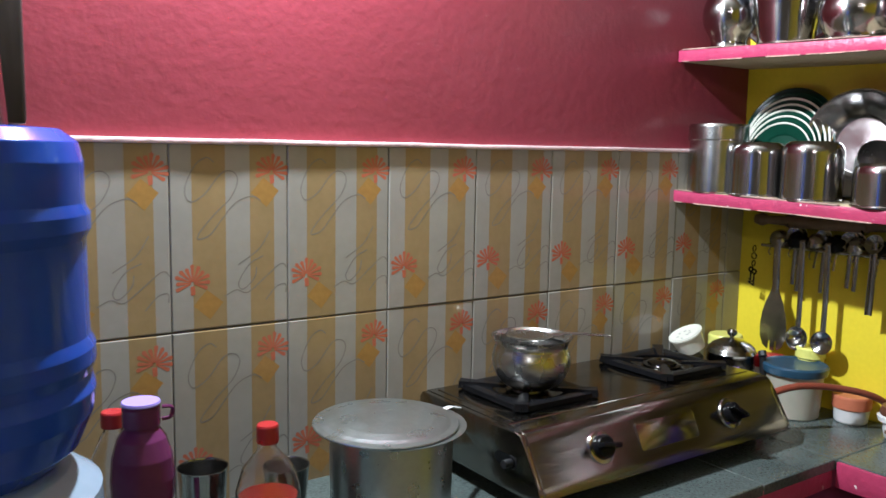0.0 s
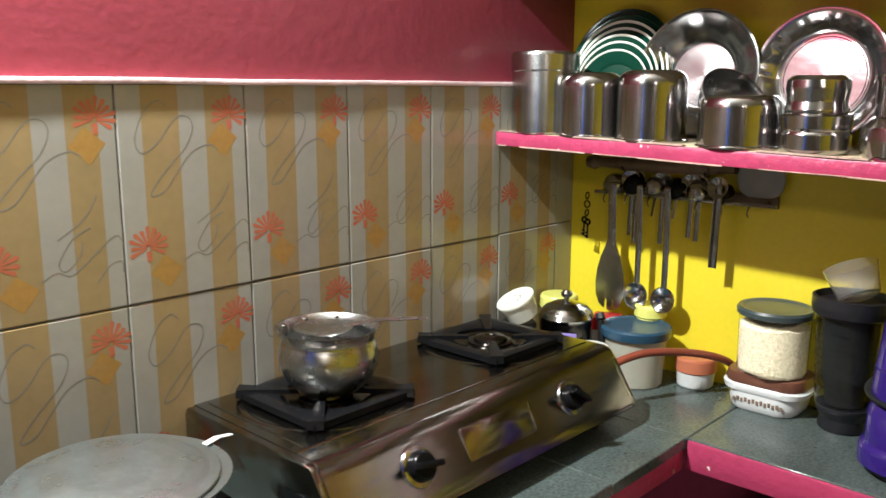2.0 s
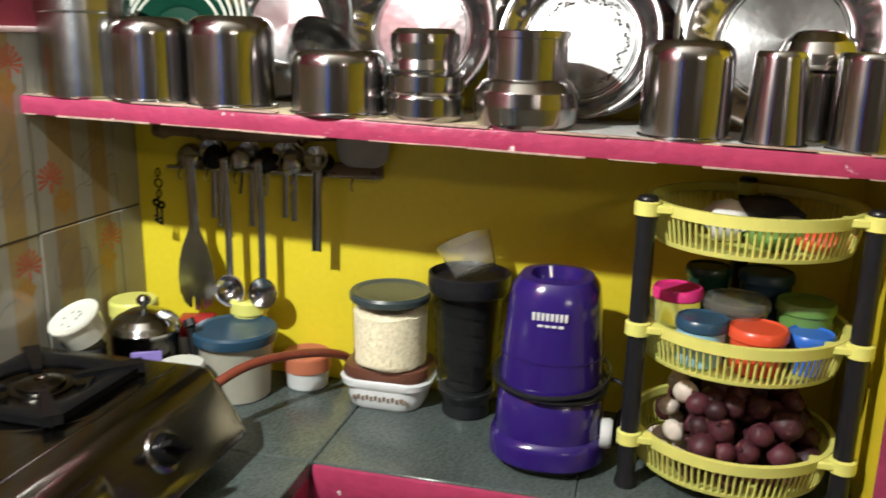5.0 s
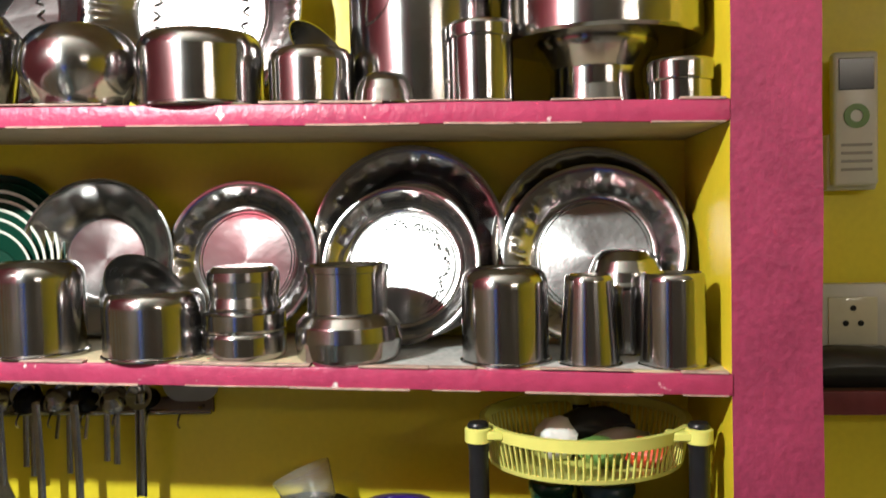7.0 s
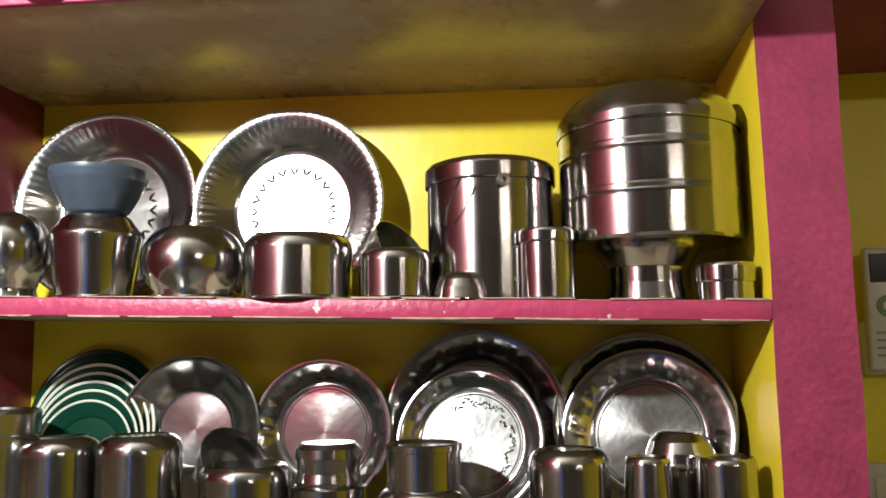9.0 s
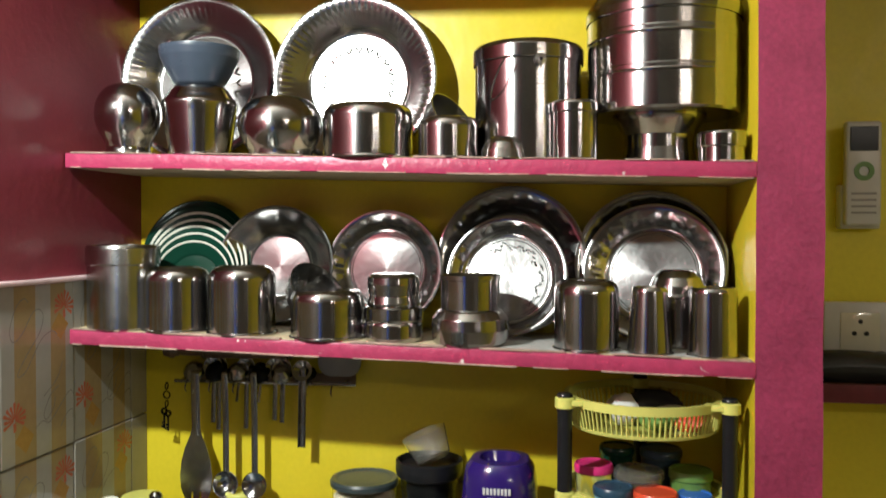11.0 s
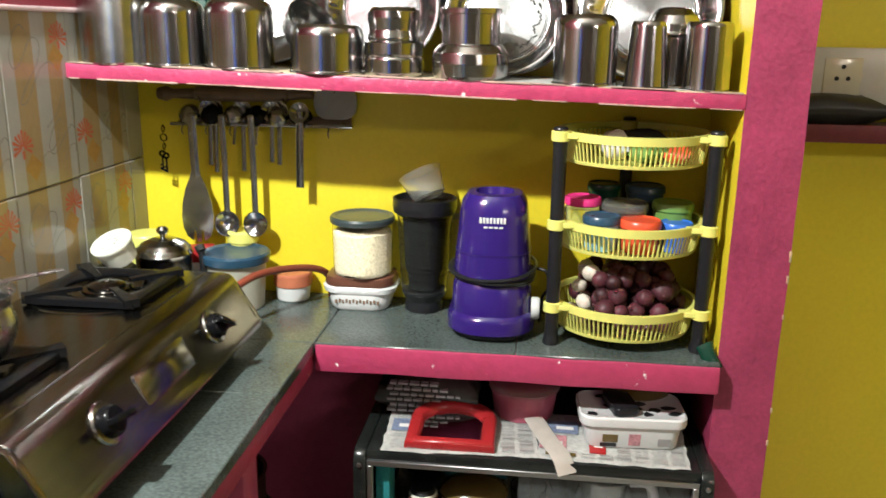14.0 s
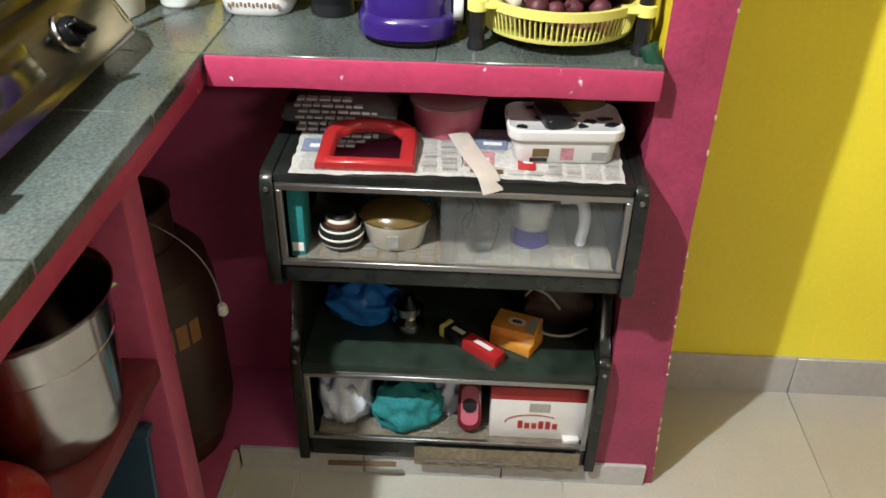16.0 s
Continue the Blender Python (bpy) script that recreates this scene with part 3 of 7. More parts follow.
def pressed(bm, r0, r1, n, height, second=0.0):
    """Presses a row of soft leaves into a turned dish between two radii."""
    for v in bm.verts:
        q = math.hypot(v.co.x, v.co.y)
        if r0 < q < r1:
            a, w = math.atan2(v.co.y, v.co.x), math.sin(math.pi * (q - r0) / (r1 - r0))
            v.co.z += w * height * (abs(math.sin(a * n / 2)) ** 1.5 + second * math.sin(a * n * 1.5 + 20 * q / r1))
    return bm


def plate(y, r, turn, x, lean, label, zf, kind=0, depth=0.024):
    """A dish leaning on the wall; its face looks at the room."""
    zb = zf(y)
    r *= 1.055
    t = thing("steel_plate", label, "plate", Matrix.Translation((x, y, zb)) @ Matrix.Rotation(radians(-turn), 4, "Z") @ Matrix.Rotation(radians(-90 + lean), 4, "Y") @ Matrix.Translation((r, 0, 0)), "leaning plates")
    f = r * {0: 0.66, 1: 0.72, 2: 0.52, 3: 0.60}[kind]
    lip = r * (0.965 if kind == 2 else 0.93)
    slope = [(f + 0.006 + (lip - f - 0.006) * k / 8, 0.003 + (depth - 0.003) * (k / 8) ** 0.85) for k in range(9)]
    face = [(0, 0), (f * 0.30, 0), (f * 0.60, 0.0001), (f * 0.985, 0), (f, 0.0003)] + slope + [(r - 0.003, depth + 0.0015), (r, depth + 0.001)]
    back = [(r + 0.0006, depth - 0.0012), (r - 0.004, depth - 0.0022)] + [(q, z - 0.0026) for q, z in slope[::-2]] + [(f, -0.0026), (0, -0.0026)]
    bm = lathe(face + back, 288 if kind == 3 else 144)
    if kind in (0, 1):
        pressed(bm, f + 0.008, lip - 0.002, 20 if kind else 24, 0.0021, 0.3)
    elif kind == 2:
        pressed(bm, f + 0.010, lip - 0.002, 12, 0.0022)
    else:
        pressed(bm, r * 0.78, lip + 0.003, 72, 0.0018 if y < 1.7 else 0.0006)
    part("dish", bm, STEEL_PLATE, t, "", None, 60)
    if kind in (0, 1):
        for q in (0.90, 0.955):
            part("ring", lathe([(f * q, 0.0002), (f * (q + 0.012), 0.0013), (f * (q + 0.024), 0.0002)], 72), STEEL_PLATE, t, "turned ring")
    bm = bmesh.new()
    rg = random.Random(int(y * 1000))
    if kind == 1:
        # a garland of fine raised curls
        for k in range(190):
            a = 2 * math.pi * k / 190
            q = r * (0.545 + 0.055 * math.sin(a * 11) * math.sin(a * 3 + 1) + rg.uniform(-0.035, 0.035))
            own = bmesh.new()
            m = Matrix.Rotation(a, 4, "Z") @ Matrix.Translation((q, 0, 0.0004)) @ Matrix.Rotation(rg.uniform(0, 3), 4, "Z")
            bmesh.ops.create_icosphere(own, subdivisions=1, radius=1.0, matrix=m @ Matrix.Diagonal((r * 0.022, r * 0.010, 0.0030, 1)))
            joined(bm, own)
    if kind == 3:
        # a ring of pointed leaves, and a beaded edge
        for k in range(20):
            for s in (-1, 1):
                own = bmesh.new()
                m = Matrix.Rotation(2 * math.pi * k / 20 + s * 0.055, 4, "Z") @ Matrix.Translation((r * 0.42, 0, 0.0003)) @ Matrix.Rotation(s * 0.55, 4, "Z")
                bmesh.ops.create_icosphere(own, subdivisions=1, radius=1.0, matrix=m @ Matrix.Diagonal((r * 0.056, r * 0.014, 0.0030, 1)))
                joined(bm, own)
        for k in range(110):
            own = bmesh.new()
            m = Matrix.Rotation(2 * math.pi * k / 110, 4, "Z") @ Matrix.Translation((r - 0.003, 0, depth + 0.0012))
            bmesh.ops.create_icosphere(own, subdivisions=1, radius=1.0, matrix=m @ Matrix.Diagonal((0.0022, 0.0030, 0.0016, 1)))
            joined(bm, own)
    if kind in (1, 3):
        tagged(part("embossing", bm, STEEL_PLATE, t, "embossed pattern"), kind="stuff")
    else:
        bm.free()
    return t


def tumbler(y, r0, r1, h, x=2.365, zf=low_z, label="upturned plain steel tumbler"):
    t = thing("steel_tumbler", label, "tumbler", (x, y, zf(y) - 0.0005), "steel tumblers")
    part("rim", lathe([(r0 * 0.98, 0), (r0 * 1.05, 0), (r0 * 1.065, 0.002), (r0 * 0.98, 0.0045)], 44), STEEL, t, "rolled steel rim")
    part("body", lathe([(0, 0.001), (r0, 0.001), (r1 * 1.01, h - 0.008), (r1 * 0.97, h - 0.002), (r1 * 0.9, h), (r1 * 0.84, h - 0.003), (0, h - 0.003)], 44), STEEL, t)
    return t


def low_pan(y, r, h, x, zf, label):
    t = thing("steel_pan", label, "pan", (x, y, zf(y) - 0.0005), "steel pans")
    part("rim", lathe([(r * 0.99, 0), (r * 1.04, 0), (r * 1.05, 0.002), (r * 1.04, 0.004), (r * 0.99, 0.006)], 48), STEEL, t, "rolled steel rim")
    part("body", lathe([(0, 0.001), (r, 0.001), (r, h * 0.78), (r * 0.97, h * 0.9), (r * 0.88, h * 0.985), (r * 0.8, h), (0, h)], 48), STEEL, t)
    return t


def bowl(m, r, h, label, mat=None):
    t = thing("steel_bowl", label, "bowl", m, "steel bowls")
    part("body", lathe(shell([(r * 0.45, 0), (r * 0.62, h * 0.06), (r * 0.82, h * 0.3), (r * 0.94, h * 0.62), (r * 0.99, h * 0.92), (r * 1.03, h), (r * 1.03, h + 0.002)], 0.0015), 44), mat or STEEL_DULL, t)
    return t


# lower shelf
c = thing("steel_canister", "tall dull steel canister with a fitted lid", "canister", (2.368, 1.968, low_z(1.968)))
part("body", lathe([(0, 0), (0.061, 0), (0.064, 0.003), (0.064, 0.132), (0.062, 0.134), (0, 0.134)], 48), STEEL_DULL, c)
part("lid", lathe([(0.0655, 0.118), (0.0665, 0.120), (0.0665, 0.150), (0.064, 0.155), (0.058, 0.1555), (0.056, 0.152), (0, 0.152)], 48), STEEL_DULL, c, "fitted steel lid")
upturned_jar(1.862, 0.060, 0.118)
upturned_jar(1.734, 0.061, 0.124)
upturned_jar(1.110, 0.055, 0.120, ribs=False)
low_pan(1.572, 0.066, 0.086, 2.372, low_z, "wide steel pan turned upside down")
bowl(Matrix.Translation((2.432, 1.625, low_z(1.62) + 0.058)) @ Matrix.Rotation(radians(52), 4, "X") @ Matrix.Rotation(radians(-20), 4, "Y") @ Matrix.Translation((0, 0, -0.02)), 0.064, 0.05, "dull dented steel bowl leaning on a pan")
t = thing("steel_cup", "steel cup resting rim down on a steel ring box", "cup", (2.372, 1.449, low_z(1.449)), "steel cups")
part("base", lathe([(0, 0), (0.050, 0), (0.053, 0.006), (0.053, 0.030), (0.050, 0.034), (0.053, 0.038), (0.053, 0.058), (0.046, 0.063), (0, 0.063)], 44), STEEL, t)
part("cup", lathe([(0.046, 0.0625), (0.0475, 0.066), (0.044, 0.080), (0.047, 0.10), (0.046, 0.112), (0.038, 0.119), (0, 0.119)], 44), STEEL, t)
t = thing("steel_lunch_box", "round steel lunch box with a narrower upper tier", "lunch box", (2.368, 1.311, low_z(1.311)))
part("lower_tier", lathe([(0, 0), (0.060, 0), (0.066, 0.006), (0.069, 0.028), (0.067, 0.046), (0.058, 0.058), (0.053, 0.062), (0, 0.062)], 48), STEEL, t)
part("upper_tier", lathe([(0.0515, 0.062), (0.0515, 0.112), (0.054, 0.113), (0.054, 0.121), (0.051, 0.1225), (0.047, 0.119), (0, 0.119)], 48), STEEL, t)
tumbler(1.005, 0.038, 0.030, 0.112, 2.362)
tumbler(0.903, 0.041, 0.039, 0.115, 2.362)
t = tumbler(0.948, 0.046, 0.044, 0.092, 2.46, label="steel tumbler carrying an upturned bowl")
bowl(Matrix.Translation((2.46, 0.948, low_z(0.948) + 0.139)) @ Matrix.Rotation(radians(180), 4, "X"), 0.052, 0.047, "upturned steel bowl on a tumbler", STEEL)
for k, (y, r, x, ln, pale) in enumerate(((1.905, 0.124, 2.538, 8, False), (1.902, 0.118, 2.526, 9, False), (1.898, 0.112, 2.514, 9, True), (1.895, 0.105, 2.503, 10, True), (1.892, 0.098, 2.491, 10, True), (1.888, 0.091, 2.479, 11, True), (1.884, 0.083, 2.466, 12, True))):
    lb = "dark green enamel plate with a thin white rim leaning on others" if pale else "dark green rimmed enamel plate leaning on the wall"
    t = thing("enamel_plate", lb, "plate", Matrix.Translation((x, y, low_z(y))) @ Matrix.Rotation(radians(-90 + ln), 4, "Y") @ Matrix.Translation((r, 0, 0)), "leaning plates")
    part("dish", lathe([(0, 0), (r * 0.66, 0), (r * 0.70, 0.003), (r * 0.955, 0.0115), (r * 0.955, 0.0090), (r * 0.68, -0.002), (0, -0.003)], 60), DARK_GREEN, t)
    part("rim", lathe([(r * 0.955, 0.0088), (r * 0.955, 0.0119), (r * 0.98, 0.0135), (r, 0.0128), (r, 0.0108), (r * 0.955, 0.0088)], 60), CERAMIC if pale else DARK_GREEN, t, "white glazed rim" if pale else "")
plate(1.722, 0.112, -3, 2.522, 8.5, "deep steel plate with a pressed edge leaning on the wall", low_z, 2, 0.036)
plate(1.502, 0.111, 2, 2.524, 8, "steel plate with an embossed rim leaning on the wall", low_z, 0)
plate(1.252, 0.136, 0, 2.528, 9, "large steel plate leaning on the wall", low_z, 0)
plate(1.258, 0.108, 6, 2.462, 15, "bright steel plate with an embossed garland leaning on a larger one", low_z, 1)
plate(0.990, 0.134, 0, 2.528, 9, "large dark steel plate leaning on the wall", low_z, 0)
plate(0.992, 0.122, 12, 2.486, 13, "steel plate with an embossed leaf rim", low_z, 0)
t = plate(0.872, 0.052, 0, 2.50, 9, "small steel saucer leaning by the pier", low_z, 2, 0.010)
t.matrix_basis = Matrix.Translation((2.47, 0.858, low_z(0.86))) @ Matrix.Rotation(radians(62), 4, "Z") @ Matrix.Rotation(radians(-90 + 8), 4, "Y") @ Matrix.Translation((0.052, 0, 0))
t = thing("newspaper", "crumpled newspaper lining the shelf", "newspaper", (0, 0, 0))
bm = bmesh.new()
bmesh.ops.create_grid(bm, x_segments=18, y_segments=40, size=0.5, matrix=Matrix.Translation((2.43, 1.13, 0)) @ Matrix.Diagonal((0.21, 0.46, 1, 1)))
for v in bm.verts:
    v.co.z = low_z(v.co.y) + 0.0012 + 0.0012 * noise.noise((v.co.x * 30, v.co.y * 30, 0))
bmesh.ops.solidify(bm, geom=bm.faces[:], thickness=0.0006)
part("sheet", bm, PAPER, t)

# upper shelf
t = thing("steel_lota", "round steel water pot with a narrow foot", "pot", (2.372, 1.958, high_z(1.958)))
part("body", lathe([(0, 0), (0.040, 0), (0.042, 0.004)] + rounded_profile([(0.039, 0.014), (0.044, 0.030), (0.055, 0.050), (0.060, 0.075), (0.056, 0.102), (0.042, 0.124), (0.022, 0.134), (0.008, 0.136)]) + [(0, 0.136)], 48), STEEL, t)
t = thing("steel_pot", "upturned flared steel pot", "pot", (2.372, 1.815, high_z(1.815)), "steel pots")
part("rim", lathe([(0.055, 0), (0.0595, 0.0005), (0.0605, 0.0025), (0.0595, 0.0045), (0.055, 0.005)], 44), STEEL, t, "rolled steel rim")
part("body", lathe([(0, 0.0005), (0.0552, 0.0005), (0.056, 0.006)] + rounded_profile([(0.066, 0.080), (0.068, 0.092), (0.067, 0.100), (0.058, 0.112), (0.050, 0.124), (0.045, 0.128)]) + [(0, 0.128)], 44), STEEL, t)
t = thing("plastic_bowl", "slate grey plastic bowl resting on an upturned pot", "bowl", (2.372, 1.815, high_z(1.815) + 0.128))
part("body", lathe(shell([(0.036, 0), (0.046, 0.006), (0.060, 0.030), (0.070, 0.052), (0.0725, 0.064), (0.0725, 0.070)], 0.002), 44), NAVY_BOWL, t)
t = thing("steel_pot", "round bellied upturned steel pot", "pot", (2.375, 1.660, high_z(1.66)), "steel pots")
part("rim", lathe([(0.058, 0), (0.0635, 0.0005), (0.0650, 0.0025), (0.0635, 0.005), (0.058, 0.006)], 44), STEEL, t, "rolled steel rim")
part("body", lathe([(0, 0.0005), (0.0582, 0.0005)] + rounded_profile([(0.058, 0.012), (0.072, 0.036), (0.076, 0.056), (0.072, 0.080), (0.060, 0.098), (0.044, 0.108), (0.022, 0.110)]) + [(0, 0.110)], 48), STEEL, t)
low_pan(1.497, 0.080, 0.096, 2.378, high_z, "wide shallow steel pan turned upside down")
low_pan(1.350, 0.054, 0.074, 2.372, high_z, "small steel pan turned upside down")
bowl(Matrix.Translation((2.445, 1.372, high_z(1.37) + 0.062)) @ Matrix.Rotation(radians(55), 4, "X") @ Matrix.Rotation(radians(-20), 4, "Y") @ Matrix.Translation((0, 0, -0.02)), 0.058, 0.05, "dull steel bowl leaning behind a pan")
bowl(Matrix.Translation((2.348, 1.252, high_z(1.252) + 0.040)) @ Matrix.Rotation(radians(180), 4, "X"), 0.038, 0.038, "small upturned steel bowl", STEEL)
t = thing("steel_bail_can", "big steel carrying can with lid and wire bail", "canister", (2.442, 1.215, high_z(1.215)))
part("body", lathe([(0, 0), (0.092, 0), (0.096, 0.004), (0.096, 0.184), (0, 0.184)], 56), STEEL, t)
part("lid", lathe([(0.0985, 0.176), (0.100, 0.178), (0.100, 0.200), (0.097, 0.206), (0.088, 0.210), (0.084, 0.206), (0, 0.208)], 56), STEEL, t, "fitted steel lid")
for s in (1, -1):
    part("ear", lathe([(0.004, -0.004), (0.010, -0.003), (0.010, 0.003), (0.004, 0.004), (0.004, -0.004)], 16), STEEL_DULL, t, "wire ear", Matrix.Rotation(radians(105 if s > 0 else 285), 4, "Z") @ Matrix.Translation((s * 0.0, 0, 0)) @ Matrix.Translation((0, 0.102, 0.170)) @ Matrix.Rotation(radians(90), 4, "X"))
part("bail", pipe([(-0.101 * math.sin(radians(15) + 0) * math.cos(a) - 0.10 * math.cos(radians(15)) * math.cos(a) + 0.0, 0.10 * math.cos(a) * 0.3 + 0.088 * math.sin(a) * 0.6, 0.172 - 0.085 * math.sin(a)) for a in [math.pi * k / 16 for k in range(17)]], 0.0016, 6), STEEL_DULL, t, "steel wire bail")
t = thing("milk_can", "small steel milk can with lid", "canister", (2.360, 1.132, high_z(1.132)))
part("body", lathe([(0, 0), (0.038, 0), (0.040, 0.003), (0.040, 0.088), (0, 0.088)], 40), STEEL, t)
part("lid", lathe([(0.0415, 0.080), (0.0425, 0.082), (0.0425, 0.096), (0.040, 0.100), (0, 0.101)], 40), STEEL, t)
part("handle", pipe(curve_points([(-0.005, 0.041, 0.078), (-0.004, 0.056, 0.070), (-0.004, 0.058, 0.045), (-0.005, 0.041, 0.030)], 6), 0.002, 6), STEEL_DULL, t)
t = thing("steel_stand_pot", "low waisted steel pot serving as a stand", "pot", (2.435, 0.985, high_z(0.985)))
part("foot_ring", lathe([(0.062, 0), (0.068, 0), (0.069, 0.003), (0.0665, 0.006), (0.062, 0.006)], 48), STEEL, t, "rolled foot ring")
part("body", lathe([(0, 0.0005), (0.0635, 0.0005), (0.064, 0.006), (0.060, 0.030), (0.060, 0.052), (0.074, 0.074), (0.080, 0.082), (0.080, 0.086), (0, 0.086)], 48), STEEL, t)
t = thing("steel_drum", "large lidded steel storage drum on a pot", "drum", (2.436, 0.979, high_z(0.985) + 0.086))
part("body", lathe([(0, 0), (0.127, 0), (0.131, 0.004), (0.131, 0.060), (0.1322, 0.063), (0.131, 0.066), (0.1322, 0.070), (0.131, 0.073), (0.131, 0.122), (0.1322, 0.125), (0.131, 0.128), (0.1322, 0.132), (0.131, 0.135), (0.131, 0.168), (0, 0.168)], 72), STEEL, t)
part("lid", lathe([(0.1325, 0.160), (0.1337, 0.162), (0.1335, 0.176), (0.130, 0.186), (0.122, 0.199), (0.109, 0.213), (0.090, 0.225), (0.06, 0.233), (0, 0.236)], 72), STEEL, t, "rounded steel lid")
t = thing("steel_tin", "small flat round steel tin with lid", "tin", (2.365, 0.890, high_z(0.89)))
part("body", lathe([(0, 0), (0.036, 0), (0.038, 0.002), (0.038, 0.030), (0, 0.030)], 36), STEEL, t)
part("lid", lathe([(0.0395, 0.026), (0.0405, 0.028), (0.0405, 0.048), (0.038, 0.052), (0, 0.052)], 36), STEEL, t)
plate(1.884, 0.158, 0, 2.536, 4.0, "large steel plate with a beaded rim leaning on the wall", high_z, 3, 0.042)
plate(1.560, 0.157, 0, 2.536, 4.0, "large bright steel plate with a fluted rim leaning on the wall", high_z, 3, 0.042)


# ---- utensil rack under the lower shelf ----
WX = YEL_X
t = thing("utensil_rack", "wall-mounted steel utensil rail on a pinkish backing bar", "utensil rack", (0, 0, 0))
part("back_bar", box(WX - 0.008, WX, 1.575, 1.945, 1.282, 1.306, 0.002), WOOD, t, "faded pinkish wooden bar")
part("rail", pipe([(WX - 0.040, 1.955, 1.288), (WX - 0.040, 1.565, 1.291)], 0.004, 8), STEEL_DULL, t)
for y in (1.94, 1.59):
    part("bracket", pipe([(WX, y, 1.292), (WX - 0.02, y, 1.294), (WX - 0.040, y, 1.289)], 0.003, 6), STEEL_DULL, t)
for k in range(7):
    y = 1.925 - k * 0.052
    part("hook", pipe(curve_points([(WX - 0.040, y, 1.291), (WX - 0.050, y, 1.285), (WX - 0.055, y, 1.275), (WX - 0.049, y, 1.268)], 4), 0.0018, 6), STEEL_DULL, t)
t = thing("rolling_pin", "dark wooden rolling pin resting behind the rail", "rolling pin", (WX - 0.028, 1.80, 1.352))
part("roller", lathe([(0, -0.15), (0.010, -0.15), (0.012, -0.10), (0.015, -0.098), (0.0165, 0.0), (0.015, 0.098), (0.012, 0.10), (0.010, 0.15), (0.016, 0.165), (0.012, 0.182), (0, 0.184)], 24), WOOD, t, "", Matrix.Rotation(radians(-91), 4, "X"))
part("cradle", pipe(curve_points([(0.025, -0.09, -0.01), (0.0, -0.09, -0.018), (-0.016, -0.09, -0.006)], 4), 0.002, 6), STEEL_DULL, t, "wire hook")
part("cradle", pipe(curve_points([(0.025, 0.09, -0.01), (0.0, 0.09, -0.018), (-0.016, 0.09, -0.006)], 4), 0.002, 6), STEEL_DULL, t, "wire hook")
t = thing("chopper", "grey plastic grater hanging at the end of the rail", "grater", (WX - 0.020, 1.605, 1.338))
part("body", prism(rounded(0.090, 0.070, 0.028), -0.003, 0.003, None, 0, Matrix.Rotation(radians(90), 4, "Y") @ Matrix.Rotation(radians(90), 4, "Z"), 0.001), GREY_PLASTIC, t)
part("peg", pipe([(0.02, 0, 0.02), (-0.004, 0, 0.02)], 0.003, 6), STEEL_DULL, t)


def ladle(y, length, r, label, deep=True, top=1.288, x=None):
    x = WX - 0.055 if x is None else x
    t = thing("ladle", label, "ladle", (x, y, top), "hanging ladles")
    part("handle", pipe(curve_points([(0.004, 0, 0.024), (-0.006, 0, 0.020), (-0.004, 0, 0.0), (0, 0, -length * 0.4), (0, 0, -length + r)], 5), 0.0068, 8, None, 0, 0.26), STEEL_DULL, t)
    prof = [(0, -r * 0.75), (r * 0.5, -r * 0.62), (r * 0.85, -r * 0.30), (r, 0), (r * 1.05, 0.0006), (r * 0.96, 0.0004), (r * 0.80, -r * 0.27), (r * 0.46, -r * 0.56), (0, -r * 0.68)]
    if not deep:
        prof = [(a, b * 0.45) for a, b in prof]
    part("bowl", lathe(prof, 28), STEEL, t, "polished round bowl", Matrix.Translation((-0.004, 0, -length)) @ Matrix.Rotation(radians(-82), 4, "Y"))
    return t


ladle(1.836, 0.207, 0.0265, "steel ladle with a small round bowl")
ladle(1.774, 0.206, 0.0255, "steel serving spoon with an oval bowl", False)
t = thing("spatula", "broad steel rice spatula hanging from the rail", "spatula", (WX - 0.052, 1.902, 1.288))
part("handle", pipe(curve_points([(0.008, 0, 0.022), (-0.004, 0, 0.020), (-0.004, 0, 0.0), (0, 0, -0.11)], 5), 0.0095, 8, None, 0, 0.25), STEEL_DULL, t)
half = [(0.008, 0.0), (0.014, -0.018), (0.024, -0.040), (0.032, -0.068), (0.0355, -0.098), (0.034, -0.124), (0.026, -0.144), (0.016, -0.152), (0.012, -0.153), (0.010, -0.132), (0.007, -0.132), (0.005, -0.156)]
ol = [(-x, y) for x, y in half] + half[::-1]
part("blade", prism(ol, -0.0008, 0.0008, None, 0, Matrix.Translation((-0.001, 0, -0.095)) @ Matrix.Rotation(radians(90), 4, "Z") @ Matrix.Rotation(radians(90), 4, "X")), STEEL_DULL, t, "broad slotted blade")
for y, L, lab in ((1.672, 0.128, "steel masher with a straight handle"), (1.872, 0.09, "short steel spoon behind the others"), (1.80, 0.10, "dull steel fork behind the others"), (1.722, 0.085, "thin steel skewer spoon on the rail"), (1.738, 0.08, "thin steel tea spoon on the rail"), (1.86, 0.105, "narrow steel spoon on the rail")):
    t = thing("kitchen_spoon", lab, "spoon", (WX - 0.045 + (0.015 if L < 0.12 else -0.006), y, 1.291), "hanging spoons")
    part("handle", pipe([(0, 0, 0.03), (0, 0, 0.0), (0, 0.003, -L)], 0.006 if L > 0.12 else 0.0055, 8, None, 0, 0.4), STEEL_DULL, t)
    if L > 0.12:
        for s in (-1, 1):
            part("rim_bar", pipe([(-0.003, s * 0.0065, 0.02), (-0.003, s * 0.0065 + 0.003, -L)], 0.0022, 6), STEEL, t)
    part("head", lathe([(0, -0.014), (0.012, -0.010), (0.020, 0.0), (0.021, 0.001), (0.018, 0.0), (0.010, -0.008), (0, -0.011)], 22), STEEL, t, "round head", Matrix.Translation((-0.006, 0, 0.028)) @ Matrix.Rotation(radians(-75), 4, "Y"))
